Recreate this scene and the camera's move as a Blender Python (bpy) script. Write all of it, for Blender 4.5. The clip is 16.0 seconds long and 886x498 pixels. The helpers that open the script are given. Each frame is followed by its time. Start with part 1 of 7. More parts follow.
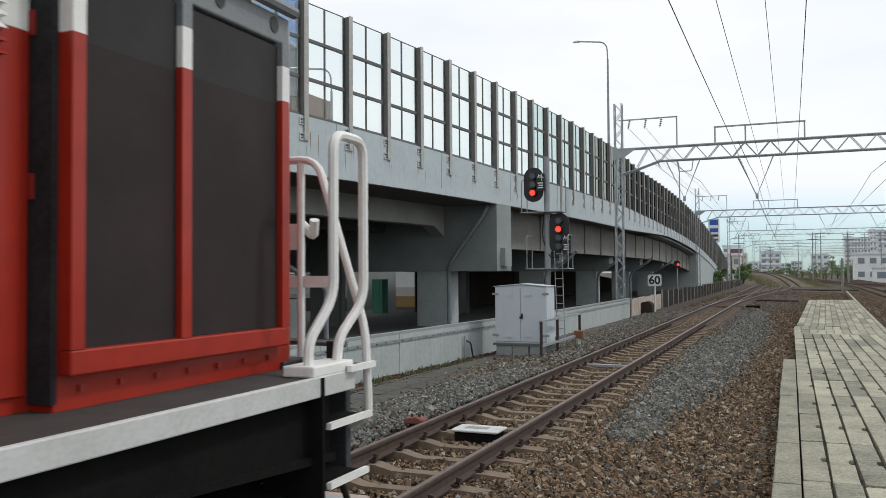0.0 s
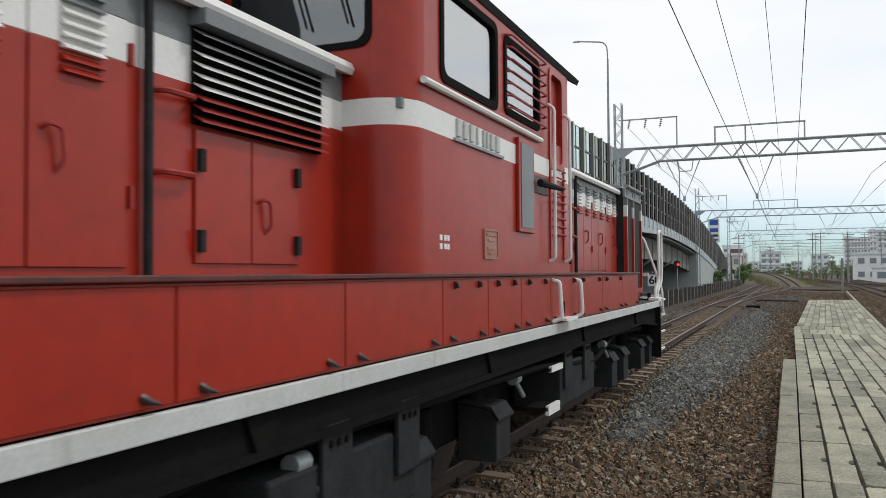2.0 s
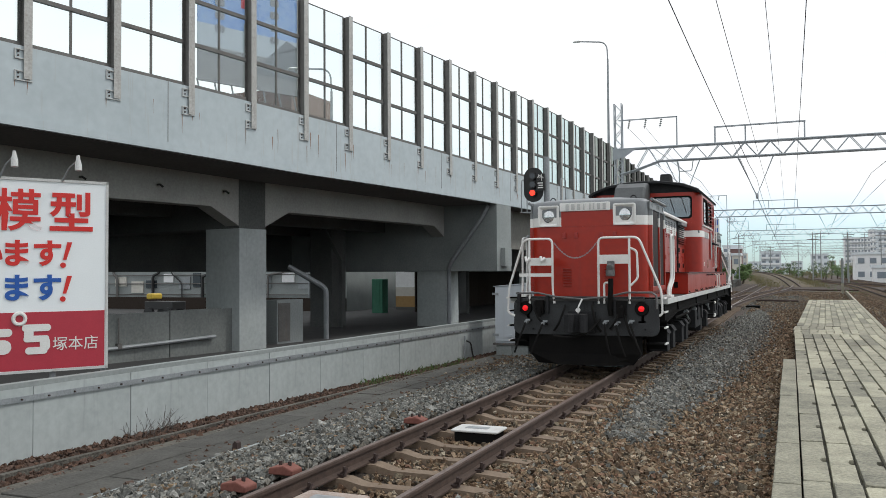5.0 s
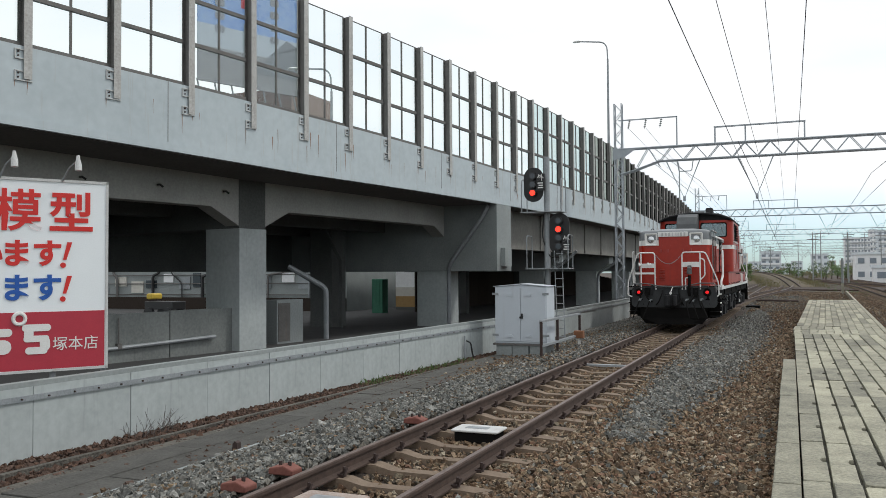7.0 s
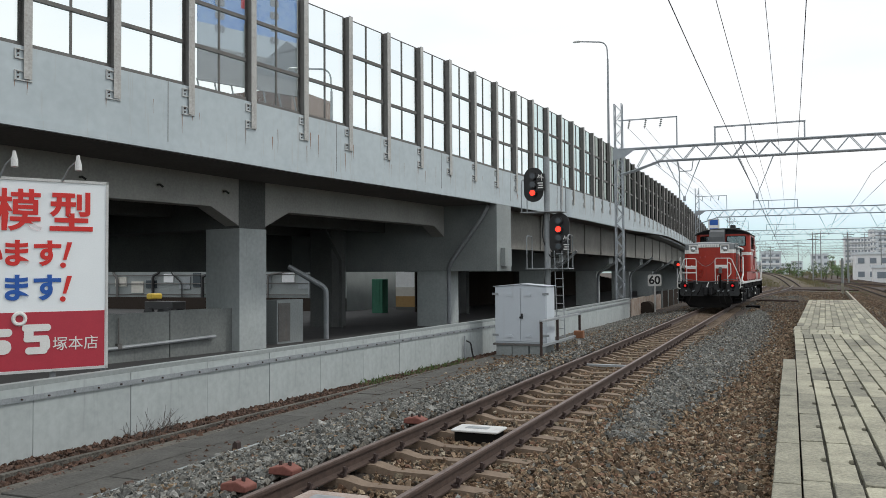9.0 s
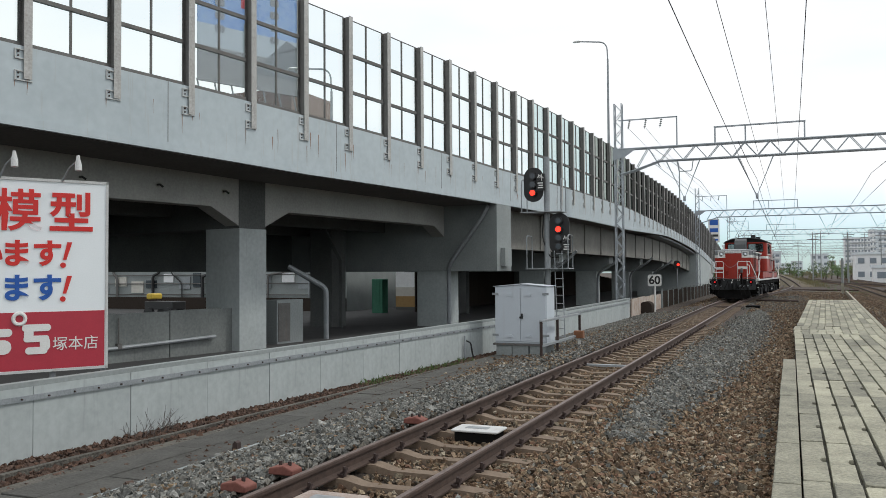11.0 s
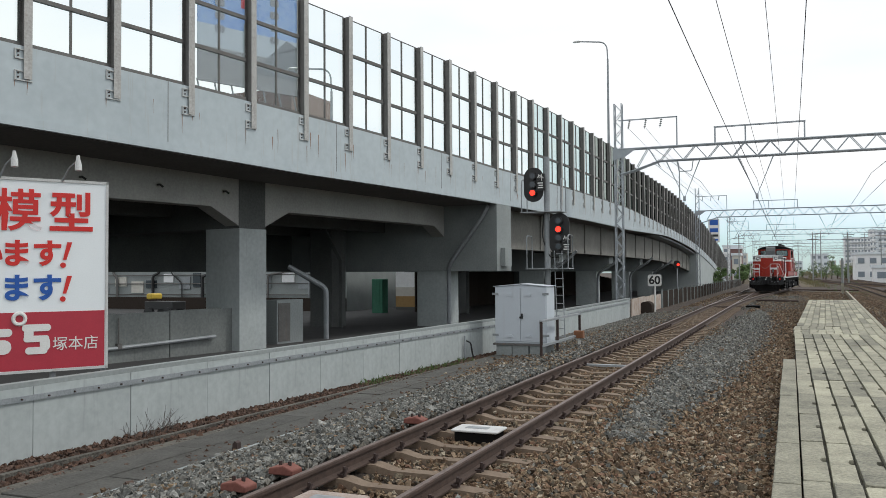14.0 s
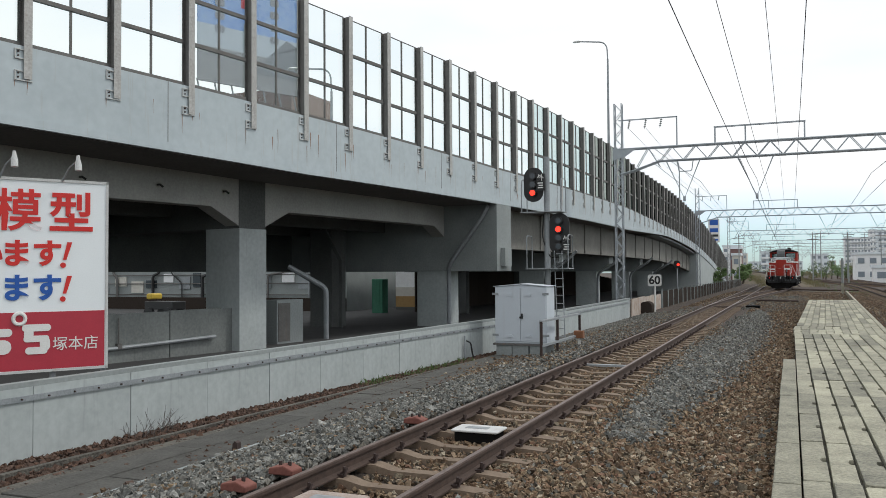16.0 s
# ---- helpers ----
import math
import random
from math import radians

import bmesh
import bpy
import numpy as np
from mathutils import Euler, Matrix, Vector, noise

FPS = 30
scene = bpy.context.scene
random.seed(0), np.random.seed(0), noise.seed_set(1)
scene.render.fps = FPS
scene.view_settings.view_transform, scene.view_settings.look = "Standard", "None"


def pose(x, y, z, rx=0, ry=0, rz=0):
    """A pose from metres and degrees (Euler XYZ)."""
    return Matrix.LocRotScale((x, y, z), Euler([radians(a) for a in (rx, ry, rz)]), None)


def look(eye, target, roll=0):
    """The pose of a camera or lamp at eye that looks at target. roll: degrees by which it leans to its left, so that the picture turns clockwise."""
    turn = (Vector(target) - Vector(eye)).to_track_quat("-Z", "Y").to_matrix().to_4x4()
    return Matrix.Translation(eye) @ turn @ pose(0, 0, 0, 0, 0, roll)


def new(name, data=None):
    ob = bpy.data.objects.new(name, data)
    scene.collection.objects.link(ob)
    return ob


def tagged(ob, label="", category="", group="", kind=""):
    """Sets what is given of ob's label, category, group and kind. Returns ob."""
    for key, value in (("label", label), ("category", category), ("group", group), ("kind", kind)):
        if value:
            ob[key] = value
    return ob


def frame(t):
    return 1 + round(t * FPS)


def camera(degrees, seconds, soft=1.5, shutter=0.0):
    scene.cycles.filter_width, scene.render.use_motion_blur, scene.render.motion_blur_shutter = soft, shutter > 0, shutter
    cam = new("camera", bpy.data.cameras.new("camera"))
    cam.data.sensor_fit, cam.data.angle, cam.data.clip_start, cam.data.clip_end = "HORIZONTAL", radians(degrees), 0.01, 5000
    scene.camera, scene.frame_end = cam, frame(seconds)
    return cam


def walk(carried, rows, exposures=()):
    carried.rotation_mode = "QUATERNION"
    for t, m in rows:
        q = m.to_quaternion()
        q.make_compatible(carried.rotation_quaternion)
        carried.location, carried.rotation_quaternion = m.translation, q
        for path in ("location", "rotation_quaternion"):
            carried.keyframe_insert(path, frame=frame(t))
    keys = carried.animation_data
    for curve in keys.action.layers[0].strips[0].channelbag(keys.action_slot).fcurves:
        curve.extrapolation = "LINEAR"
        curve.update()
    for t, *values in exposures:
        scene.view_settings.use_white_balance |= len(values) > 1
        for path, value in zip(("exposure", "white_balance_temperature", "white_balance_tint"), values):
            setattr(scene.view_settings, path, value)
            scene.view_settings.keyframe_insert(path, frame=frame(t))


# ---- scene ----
# ---- the camera, held still on the platform ----
YAW, PITCH, LEAN = 22.449, 1.669, -0.376
EYE = (3.399, 0.0, 1.729)
cam = camera(55.56, 16.0, soft=0.85, shutter=0.12)
_d = (-math.sin(radians(YAW)) * math.cos(radians(PITCH)), math.cos(radians(YAW)) * math.cos(radians(PITCH)), math.sin(radians(PITCH)))
_aim = (EYE[0] + 10 * _d[0], EYE[1] + 10 * _d[1], EYE[2] + 10 * _d[2])
walk(cam, [(0.0, look(EYE, _aim, LEAN)), (16.0, look(EYE, _aim, LEAN))], exposures=[(0.0, -0.47, 6430, 9), (1.5, -0.47, 6430, 9), (2.4, -0.5, 6430, 9), (3.2, -0.3, 6430, 9), (4.2, -0.27, 6430, 9), (6.3, -0.36, 6430, 9), (16.0, -0.37, 6430, 9)])

# ---- world and sun: bright, thinly clouded sky ----
SUN_EL, SUN_AZ = 52.0, 62.0          # azimuth in degrees from +y towards +x
world = bpy.data.worlds.new("sky")
scene.world = world
world.use_nodes = True
_t = world.node_tree
_t.nodes.clear()
_out = _t.nodes.new("ShaderNodeOutputWorld")
_bg = _t.nodes.new("ShaderNodeBackground")
_sky = _t.nodes.new("ShaderNodeTexSky")
_sky.sky_type, _sky.sun_disc = "NISHITA", False
_sky.sun_elevation, _sky.sun_rotation = radians(SUN_EL), radians(SUN_AZ)
_sky.dust_density, _sky.air_density, _sky.ozone_density = 0.6, 1.4, 3.0
_co = _t.nodes.new("ShaderNodeTexCoord")
_sep = _t.nodes.new("ShaderNodeSeparateXYZ")
_map = _t.nodes.new("ShaderNodeMapping")
_map.inputs["Scale"].default_value = (2.0, 2.0, 7.0)
_noi = _t.nodes.new("ShaderNodeTexNoise")
_noi.inputs["Scale"].default_value, _noi.inputs["Detail"].default_value = 1.6, 6.0
_rng = _t.nodes.new("ShaderNodeMapRange")
_rng.inputs["From Min"].default_value, _rng.inputs["From Max"].default_value = 0.025, 0.095
_rng.inputs["To Min"].default_value, _rng.inputs["To Max"].default_value = 0.14, 0.95
_add = _t.nodes.new("ShaderNodeMath")
_add.operation, _add.use_clamp = "MULTIPLY_ADD", True
_add.inputs[1].default_value = 0.55
_sub = _t.nodes.new("ShaderNodeMath")
_sub.operation = "SUBTRACT"
_sub.inputs[1].default_value = 0.27
_mix = _t.nodes.new("ShaderNodeMix")
_mix.data_type = "RGBA"
_mix.inputs["B"].default_value = (14.2, 14.3, 14.4, 1)     # thin white cloud
_l = _t.links.new
_l(_co.outputs["Generated"], _sep.inputs[0])
_l(_co.outputs["Generated"], _map.inputs["Vector"])
_l(_map.outputs[0], _noi.inputs["Vector"])
_l(_sep.outputs["Z"], _rng.inputs["Value"])
_l(_rng.outputs[0], _sub.inputs[0])
_l(_noi.outputs[0], _add.inputs[0])
_l(_sub.outputs[0], _add.inputs[2])
_l(_add.outputs[0], _mix.inputs["Factor"])
_tint = _t.nodes.new("ShaderNodeMix")
_tint.data_type, _tint.blend_type = "RGBA", "MULTIPLY"
_tint.inputs["Factor"].default_value = 1.0
_tint.inputs["B"].default_value = (1.15, 1.75, 2.6, 1)
_l(_sky.outputs[0], _tint.inputs["A"])
_l(_tint.outputs["Result"], _mix.inputs["A"])
_l(_mix.outputs["Result"], _bg.inputs["Color"])
_bg.inputs["Strength"].default_value = 0.096
_l(_bg.outputs[0], _out.inputs["Surface"])

_sun = bpy.data.lights.new("sun", "SUN")
_sun.energy, _sun.angle, _sun.color = 1.7, radians(6), (1.0, 0.97, 0.92)
_so = new("sun", _sun)
_sv = Vector((math.sin(radians(SUN_AZ)) * math.cos(radians(SUN_EL)), math.cos(radians(SUN_AZ)) * math.cos(radians(SUN_EL)), math.sin(radians(SUN_EL))))
_so.matrix_world = look(_sv * 60, (0, 0, 0))


# ---- materials ----
def mat(name, a, b=None, rough=0.7, metal=0.0, scale=6.0, fine=60.0, bump=0.15, dist=0.01, island=0.0, streak=None, spec=0.5, objrand=0.0, coat=0.0, placed=False):
    """Two base colours mixed by a coarse and a fine noise; bump from the fine one; streak: (colour, amount) of vertical run-off stains."""
    m = bpy.data.materials.new(name)
    m.use_nodes = True
    t = m.node_tree
    p = t.nodes["Principled BSDF"]
    L = t.links.new
    b = b or tuple(c * 0.75 for c in a)
    co = t.nodes.new("ShaderNodeTexCoord")
    at = t.nodes.new("ShaderNodeNewGeometry").outputs["Position"] if placed else co.outputs["Object"]
    n1 = t.nodes.new("ShaderNodeTexNoise")
    n1.inputs["Scale"].default_value, n1.inputs["Detail"].default_value, n1.inputs["Roughness"].default_value = scale, 5, 0.6
    n2 = t.nodes.new("ShaderNodeTexNoise")
    n2.inputs["Scale"].default_value, n2.inputs["Detail"].default_value = fine, 3
    L(at, n1.inputs["Vector"])
    L(at, n2.inputs["Vector"])
    s = t.nodes.new("ShaderNodeMath")
    s.operation = "ADD"
    L(n1.outputs[0], s.inputs[0])
    L(n2.outputs[0], s.inputs[1])
    r = t.nodes.new("ShaderNodeMapRange")
    r.inputs["From Min"].default_value, r.inputs["From Max"].default_value = 0.7, 1.3
    L(s.outputs[0], r.inputs["Value"])
    fac = r.outputs[0]
    if island or objrand:
        g = t.nodes.new("ShaderNodeNewGeometry") if island else t.nodes.new("ShaderNodeObjectInfo")
        w = t.nodes.new("ShaderNodeMath")
        w.operation, w.use_clamp = "MULTIPLY_ADD", True
        w.inputs[1].default_value = island or objrand
        h = t.nodes.new("ShaderNodeMath")
        h.operation = "MULTIPLY_ADD"
        h.inputs[1].default_value, h.inputs[2].default_value = 1 - (island or objrand), 0.0
        L(r.outputs[0], h.inputs[0])
        L(g.outputs["Random Per Island" if island else "Random"], w.inputs[0])
        L(h.outputs[0], w.inputs[2])
        fac = w.outputs[0]
    x = t.nodes.new("ShaderNodeMix")
    x.data_type = "RGBA"
    x.inputs["A"].default_value, x.inputs["B"].default_value = (*a, 1), (*b, 1)
    L(fac, x.inputs["Factor"])
    col = x.outputs["Result"]
    if streak:
        mp = t.nodes.new("ShaderNodeMapping")
        mp.inputs["Scale"].default_value = (2.2, 2.2, 0.12)
        L(co.outputs["Object"], mp.inputs["Vector"])
        n3 = t.nodes.new("ShaderNodeTexNoise")
        n3.inputs["Scale"].default_value, n3.inputs["Detail"].default_value, n3.inputs["Roughness"].default_value = 3.0, 8, 0.7
        L(mp.outputs[0], n3.inputs["Vector"])
        r3 = t.nodes.new("ShaderNodeMapRange")
        r3.inputs["From Min"].default_value, r3.inputs["From Max"].default_value, r3.inputs["To Max"].default_value = 0.58, 0.78, streak[1]
        L(n3.outputs[0], r3.inputs["Value"])
        y = t.nodes.new("ShaderNodeMix")
        y.data_type = "RGBA"
        y.inputs["B"].default_value = (*streak[0], 1)
        L(r3.outputs[0], y.inputs["Factor"])
        L(col, y.inputs["A"])
        col = y.outputs["Result"]
    L(col, p.inputs["Base Color"])
    rr = t.nodes.new("ShaderNodeMapRange")
    rr.inputs["To Min"].default_value, rr.inputs["To Max"].default_value = max(0.03, rough - 0.12), min(1, rough + 0.12)
    L(n1.outputs[0], rr.inputs["Value"])
    L(rr.outputs[0], p.inputs["Roughness"])
    p.inputs["Metallic"].default_value = metal
    p.inputs["Specular IOR Level"].default_value = spec
    p.inputs["Coat Weight"].default_value = coat
    p.inputs["Coat Roughness"].default_value = 0.12
    if bump:
        bn = t.nodes.new("ShaderNodeBump")
        bn.inputs["Strength"].default_value, bn.inputs["Distance"].default_value = bump, dist
        L(n2.outputs[0], bn.inputs["Height"])
        L(bn.outputs[0], p.inputs["Normal"])
    return m


def glow(name, c, e):
    m = bpy.data.materials.new(name)
    m.use_nodes = True
    p = m.node_tree.nodes["Principled BSDF"]
    p.inputs["Base Color"].default_value = (*c, 1)
    p.inputs["Emission Color"].default_value = (*c, 1)
    p.inputs["Emission Strength"].default_value = e
    return m


def clear(name, tint, rough=0.05, gloss=0.05):
    """Thin glazing: mostly see-through, with a gloss."""
    m = bpy.data.materials.new(name)
    m.use_nodes = True
    t = m.node_tree
    t.nodes.remove(t.nodes["Principled BSDF"])
    a = t.nodes.new("ShaderNodeBsdfTransparent")
    a.inputs[0].default_value = (*tint, 1)
    g = t.nodes.new("ShaderNodeBsdfGlossy")
    g.inputs["Roughness"].default_value = rough
    x = t.nodes.new("ShaderNodeMixShader")
    x.inputs[0].default_value = gloss
    t.links.new(a.outputs[0], x.inputs[1])
    t.links.new(g.outputs[0], x.inputs[2])
    t.links.new(x.outputs[0], t.nodes["Material Output"].inputs["Surface"])
    return m


RUSTRUN = (0.28, 0.2, 0.14)
M_GROUND = mat("ballast_bed", (0.075, 0.052, 0.037), (0.028, 0.021, 0.016), rough=0.95, scale=0.9, fine=26, bump=0.9, dist=0.05)


def stone(name, colours, dusty=0.3):
    """Crushed stone: each piece takes one of several colours, blotched by a fine noise."""
    m = bpy.data.materials.new(name)
    m.use_nodes = True
    t = m.node_tree
    p = t.nodes["Principled BSDF"]
    g = t.nodes.new("ShaderNodeNewGeometry")
    r = t.nodes.new("ShaderNodeValToRGB")
    r.color_ramp.interpolation = "LINEAR"
    while len(r.color_ramp.elements) < len(colours):
        r.color_ramp.elements.new(0.5)
    for i, (e, c) in enumerate(zip(r.color_ramp.elements, colours)):
        e.position, e.color = i / (len(colours) - 1), (*c, 1)
    t.links.new(g.outputs["Random Per Island"], r.inputs["Fac"])
    n = t.nodes.new("ShaderNodeTexNoise")
    n.inputs["Scale"].default_value, n.inputs["Detail"].default_value = 45, 4
    t.links.new(g.outputs["Position"], n.inputs["Vector"])
    k = t.nodes.new("ShaderNodeMapRange")
    k.inputs["From Min"].default_value, k.inputs["From Max"].default_value = 0.35, 0.7
    k.inputs["To Min"].default_value, k.inputs["To Max"].default_value = 1 - dusty, 1 + dusty
    t.links.new(n.outputs[0], k.inputs["Value"])
    x = t.nodes.new("ShaderNodeMix")
    x.data_type, x.blend_type = "RGBA", "MULTIPLY"
    x.inputs["Factor"].default_value = 1.0
    t.links.new(r.outputs["Color"], x.inputs["A"])
    t.links.new(k.outputs[0], x.inputs["B"])
    t.links.new(x.outputs["Result"], p.inputs["Base Color"])
    p.inputs["Roughness"].default_value = 0.92
    p.inputs["Specular IOR Level"].default_value = 0.25
    return m


M_STONE_BROWN = stone("brown_ballast_stone", ((0.048, 0.034, 0.024), (0.15, 0.1, 0.061), (0.085, 0.06, 0.04), (0.235, 0.17, 0.107), (0.14, 0.077, 0.05), (0.29, 0.23, 0.155), (0.1, 0.084, 0.061), (0.055, 0.045, 0.035), (0.195, 0.125, 0.077), (0.38, 0.335, 0.255)), 0.4)
M_STONE_DARK = stone("dark_rusty_stone", ((0.03, 0.02, 0.016), (0.11, 0.065, 0.045), (0.06, 0.04, 0.03), (0.14, 0.09, 0.07), (0.04, 0.03, 0.025)))
M_STONE_GREY = stone("grey_ballast_stone", ((0.046, 0.048, 0.046), (0.14, 0.142, 0.132), (0.088, 0.091, 0.086), (0.205, 0.208, 0.193), (0.12, 0.105, 0.082), (0.3, 0.3, 0.277), (0.075, 0.07, 0.06), (0.165, 0.168, 0.156)), 0.4)
M_PATH = mat("packed_path", (0.135, 0.125, 0.105), (0.04, 0.036, 0.03), rough=0.95, scale=2.2, fine=30, bump=1.0, dist=0.03)
M_BOARDWALK = mat("weathered_boards", (0.1, 0.098, 0.088), (0.036, 0.035, 0.031), rough=0.95, scale=3, fine=36, bump=0.8, dist=0.02, objrand=0.3, placed=True)
M_RAIL_SIDE = mat("rusty_rail", (0.07, 0.042, 0.03), (0.035, 0.022, 0.017), rough=0.85, scale=8, fine=60)
M_RAIL_TOP = mat("worn_rail_head", (0.22, 0.17, 0.15), (0.13, 0.09, 0.075), rough=0.45, metal=0.6, scale=5, bump=0.02)
M_SLEEPER = mat("stained_concrete_sleeper", (0.21, 0.155, 0.108), (0.11, 0.08, 0.058), rough=0.9, scale=5, fine=50, objrand=0.35, placed=True)
M_CLIP = mat("rusty_clip", (0.06, 0.04, 0.035), rough=0.7, metal=0.3)
M_WALL = mat("weathered_white_concrete", (0.415, 0.45, 0.445), (0.32, 0.35, 0.345), rough=0.9, scale=1.0, fine=9, bump=0.08, streak=((0.23, 0.235, 0.225), 0.7))
M_FASCIA = mat("painted_fascia_concrete", (0.48, 0.54, 0.56), (0.41, 0.465, 0.485), rough=0.85, scale=0.5, fine=5, bump=0.05, streak=((0.36, 0.29, 0.23), 0.75))
M_CONC = mat("grey_concrete", (0.285, 0.31, 0.305), (0.21, 0.23, 0.227), rough=0.9, scale=0.9, fine=20, bump=0.15, streak=((0.2, 0.2, 0.2), 0.4))
# outer beam tone, lightened to stand in for daylight reaching them
M_BEAMCONC = mat("lit_beam_concrete", (0.4, 0.4, 0.375), (0.3, 0.3, 0.285), rough=0.9, scale=0.7, fine=16, bump=0.12, streak=((0.2, 0.19, 0.17), 0.4))
# panel wall concrete, darkened in place of the shade below the road
M_PANELCONC = mat("shaded_panel_concrete", (0.2, 0.215, 0.205), (0.13, 0.14, 0.135), rough=0.9, scale=0.9, fine=14, bump=0.12, streak=((0.09, 0.09, 0.085), 0.6))
# dark concrete; on parts under the deck the tone stands in for shade
M_CONCDARK = mat("dark_concrete", (0.12, 0.126, 0.122), (0.075, 0.08, 0.078), rough=0.95, scale=0.8, fine=18, bump=0.15)
M_GIRDER = mat("brownish_girder_concrete", (0.21, 0.205, 0.185), (0.14, 0.138, 0.125), rough=0.9, scale=0.8, fine=10, bump=0.1, streak=((0.12, 0.11, 0.1), 0.6))
# soot tone taken darker still, with the under-deck shade in the colour
M_SOFFIT = mat("sooty_shaded_soffit", (0.14, 0.135, 0.128), (0.085, 0.083, 0.08), rough=0.95, scale=0.5, fine=12, bump=0.1)
M_DARKFLOOR = mat("dark_floor", (0.05, 0.05, 0.05), (0.035, 0.035, 0.035), rough=0.95, scale=0.8, fine=40, bump=0.3)
M_STEEL = mat("galvanised_grey_steel", (0.34, 0.36, 0.37), (0.23, 0.25, 0.26), rough=0.55, metal=0.35, scale=3, fine=40, bump=0.05)
M_POST = mat("weathered_post_steel", (0.23, 0.235, 0.23), (0.15, 0.15, 0.145), rough=0.6, metal=0.2, scale=3, fine=30, bump=0.05, streak=((0.22, 0.1, 0.06), 0.8))
M_FLANGE = mat("pale_post_flange", (0.5, 0.5, 0.48), (0.3, 0.29, 0.27), rough=0.65, scale=2, fine=20, bump=0.04, streak=((0.24, 0.11, 0.07), 0.9))
M_STEELDARK = mat("dull_barrier_steel", (0.17, 0.165, 0.155), (0.11, 0.105, 0.1), rough=0.65, metal=0.3, scale=3, fine=40, bump=0.05, streak=((0.2, 0.09, 0.05), 0.5))
M_BRACKET = mat("light_bracket_paint", (0.56, 0.57, 0.56), (0.44, 0.44, 0.43), rough=0.7, scale=4, streak=((0.25, 0.13, 0.08), 0.6))
M_GANTRY = mat("gantry_steel", (0.4, 0.43, 0.45), (0.3, 0.33, 0.36), rough=0.6, metal=0.15, scale=2, bump=0.03)
M_WIRE = mat("wire", (0.1, 0.1, 0.13), rough=0.6, metal=0.5, bump=0)
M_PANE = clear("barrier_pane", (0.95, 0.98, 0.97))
# three deeper tints that imitate glazing dimming when seen at a slant
M_PANE_SLANT = clear("slant_dimmed_pane_a", (0.8, 0.87, 0.86))
M_PANE_DULL = clear("slant_dimmed_pane_b", (0.6, 0.63, 0.6))
M_PANE_DIM = clear("slant_dimmed_pane_c", (0.33, 0.35, 0.33))
M_DULLPANE = mat("opaque_barrier_panel", (0.27, 0.28, 0.27), (0.2, 0.21, 0.2), rough=0.6, scale=0.6, streak=((0.15, 0.14, 0.13), 0.5))
M_SLAB = mat("weathered_paving", (0.46, 0.44, 0.33), (0.09, 0.089, 0.074), rough=0.95, scale=2.6, fine=34, bump=0.9, dist=0.02, objrand=0.52, placed=True)
M_SLABJOINT = mat("joint_soil", (0.085, 0.08, 0.06), (0.04, 0.038, 0.028), rough=1, scale=4)
M_CABINET = mat("pale_grey_cabinet_paint", (0.52, 0.56, 0.6), (0.46, 0.5, 0.54), rough=0.5, scale=1.5, bump=0.03, streak=((0.38, 0.38, 0.38), 0.35))
M_BLACK = mat("matt_black_paint", (0.012, 0.012, 0.013), (0.02, 0.02, 0.02), rough=0.5, bump=0.04)
M_WHITE = mat("white_paint", (0.74, 0.74, 0.72), (0.64, 0.63, 0.6), rough=0.5, scale=2, bump=0.03)
M_BOARD = mat("clean_sign_white", (0.8, 0.84, 0.85), (0.75, 0.79, 0.8), rough=0.4, scale=1.2, bump=0.01)
M_REDSIGN = mat("crimson_sign_paint", (0.42, 0.03, 0.05), (0.37, 0.025, 0.045), rough=0.45, bump=0.02)
M_REDINK = mat("red_ink", (0.6, 0.02, 0.015), (0.55, 0.02, 0.015), rough=0.5, bump=0)
M_BLUEINK = mat("blue_ink", (0.01, 0.09, 0.38), (0.01, 0.08, 0.34), rough=0.5, bump=0)
M_REDLAMP = glow("red_lamp", (1.0, 0.03, 0.015), 3.0)
M_TAIL = glow("red_tail_lamp", (0.9, 0.012, 0.016), 0.6)
M_LEAF = mat("green_leaves", (0.1, 0.17, 0.04), (0.04, 0.075, 0.02), rough=0.7, island=0.7, bump=0)
M_DRYLEAF = mat("dry_scrub", (0.2, 0.17, 0.08), (0.1, 0.1, 0.04), rough=0.8, island=0.7, bump=0)
M_BARK = mat("bark", (0.08, 0.06, 0.045), rough=0.95)
# building tones, lightened to carry distance haze and daylight on far fronts
M_HAZE = [mat("pale_building_%s" % w, c, tuple(k * 0.85 for k in c), rough=0.9, scale=0.4, fine=6) for w, c in
          (("grey", (0.72, 0.77, 0.8)), ("white", (0.84, 0.85, 0.85)), ("brown", (0.2, 0.12, 0.11)), ("cream", (0.6, 0.58, 0.52)))]
M_DARKGLASS = mat("dark_window", (0.05, 0.06, 0.07), rough=0.15, bump=0)
# distance haze is put into the tone of far windows
M_FARGLASS = mat("hazy_window", (0.22, 0.26, 0.3), rough=0.3, bump=0)
M_TIMBER = mat("old_sleeper_timber", (0.05, 0.04, 0.034), (0.03, 0.024, 0.02), rough=1.0, fine=30, bump=0.5, objrand=0.4, spec=0.05)
M_RUSTY = mat("rusted_paint_plate", (0.5, 0.47, 0.43), (0.3, 0.2, 0.14), rough=0.85, scale=2.2, streak=((0.22, 0.1, 0.06), 0.9))
M_YELLOW = mat("yellow_paint", (0.6, 0.42, 0.05), rough=0.6)
M_ORANGE = mat("orange_lamp_body", (0.24, 0.1, 0.045), rough=0.7)
M_GREEN = mat("green_tarpaulin", (0.03, 0.15, 0.09), rough=0.7)
M_OCHRE = mat("ochre_boards", (0.4, 0.25, 0.1), rough=0.8)


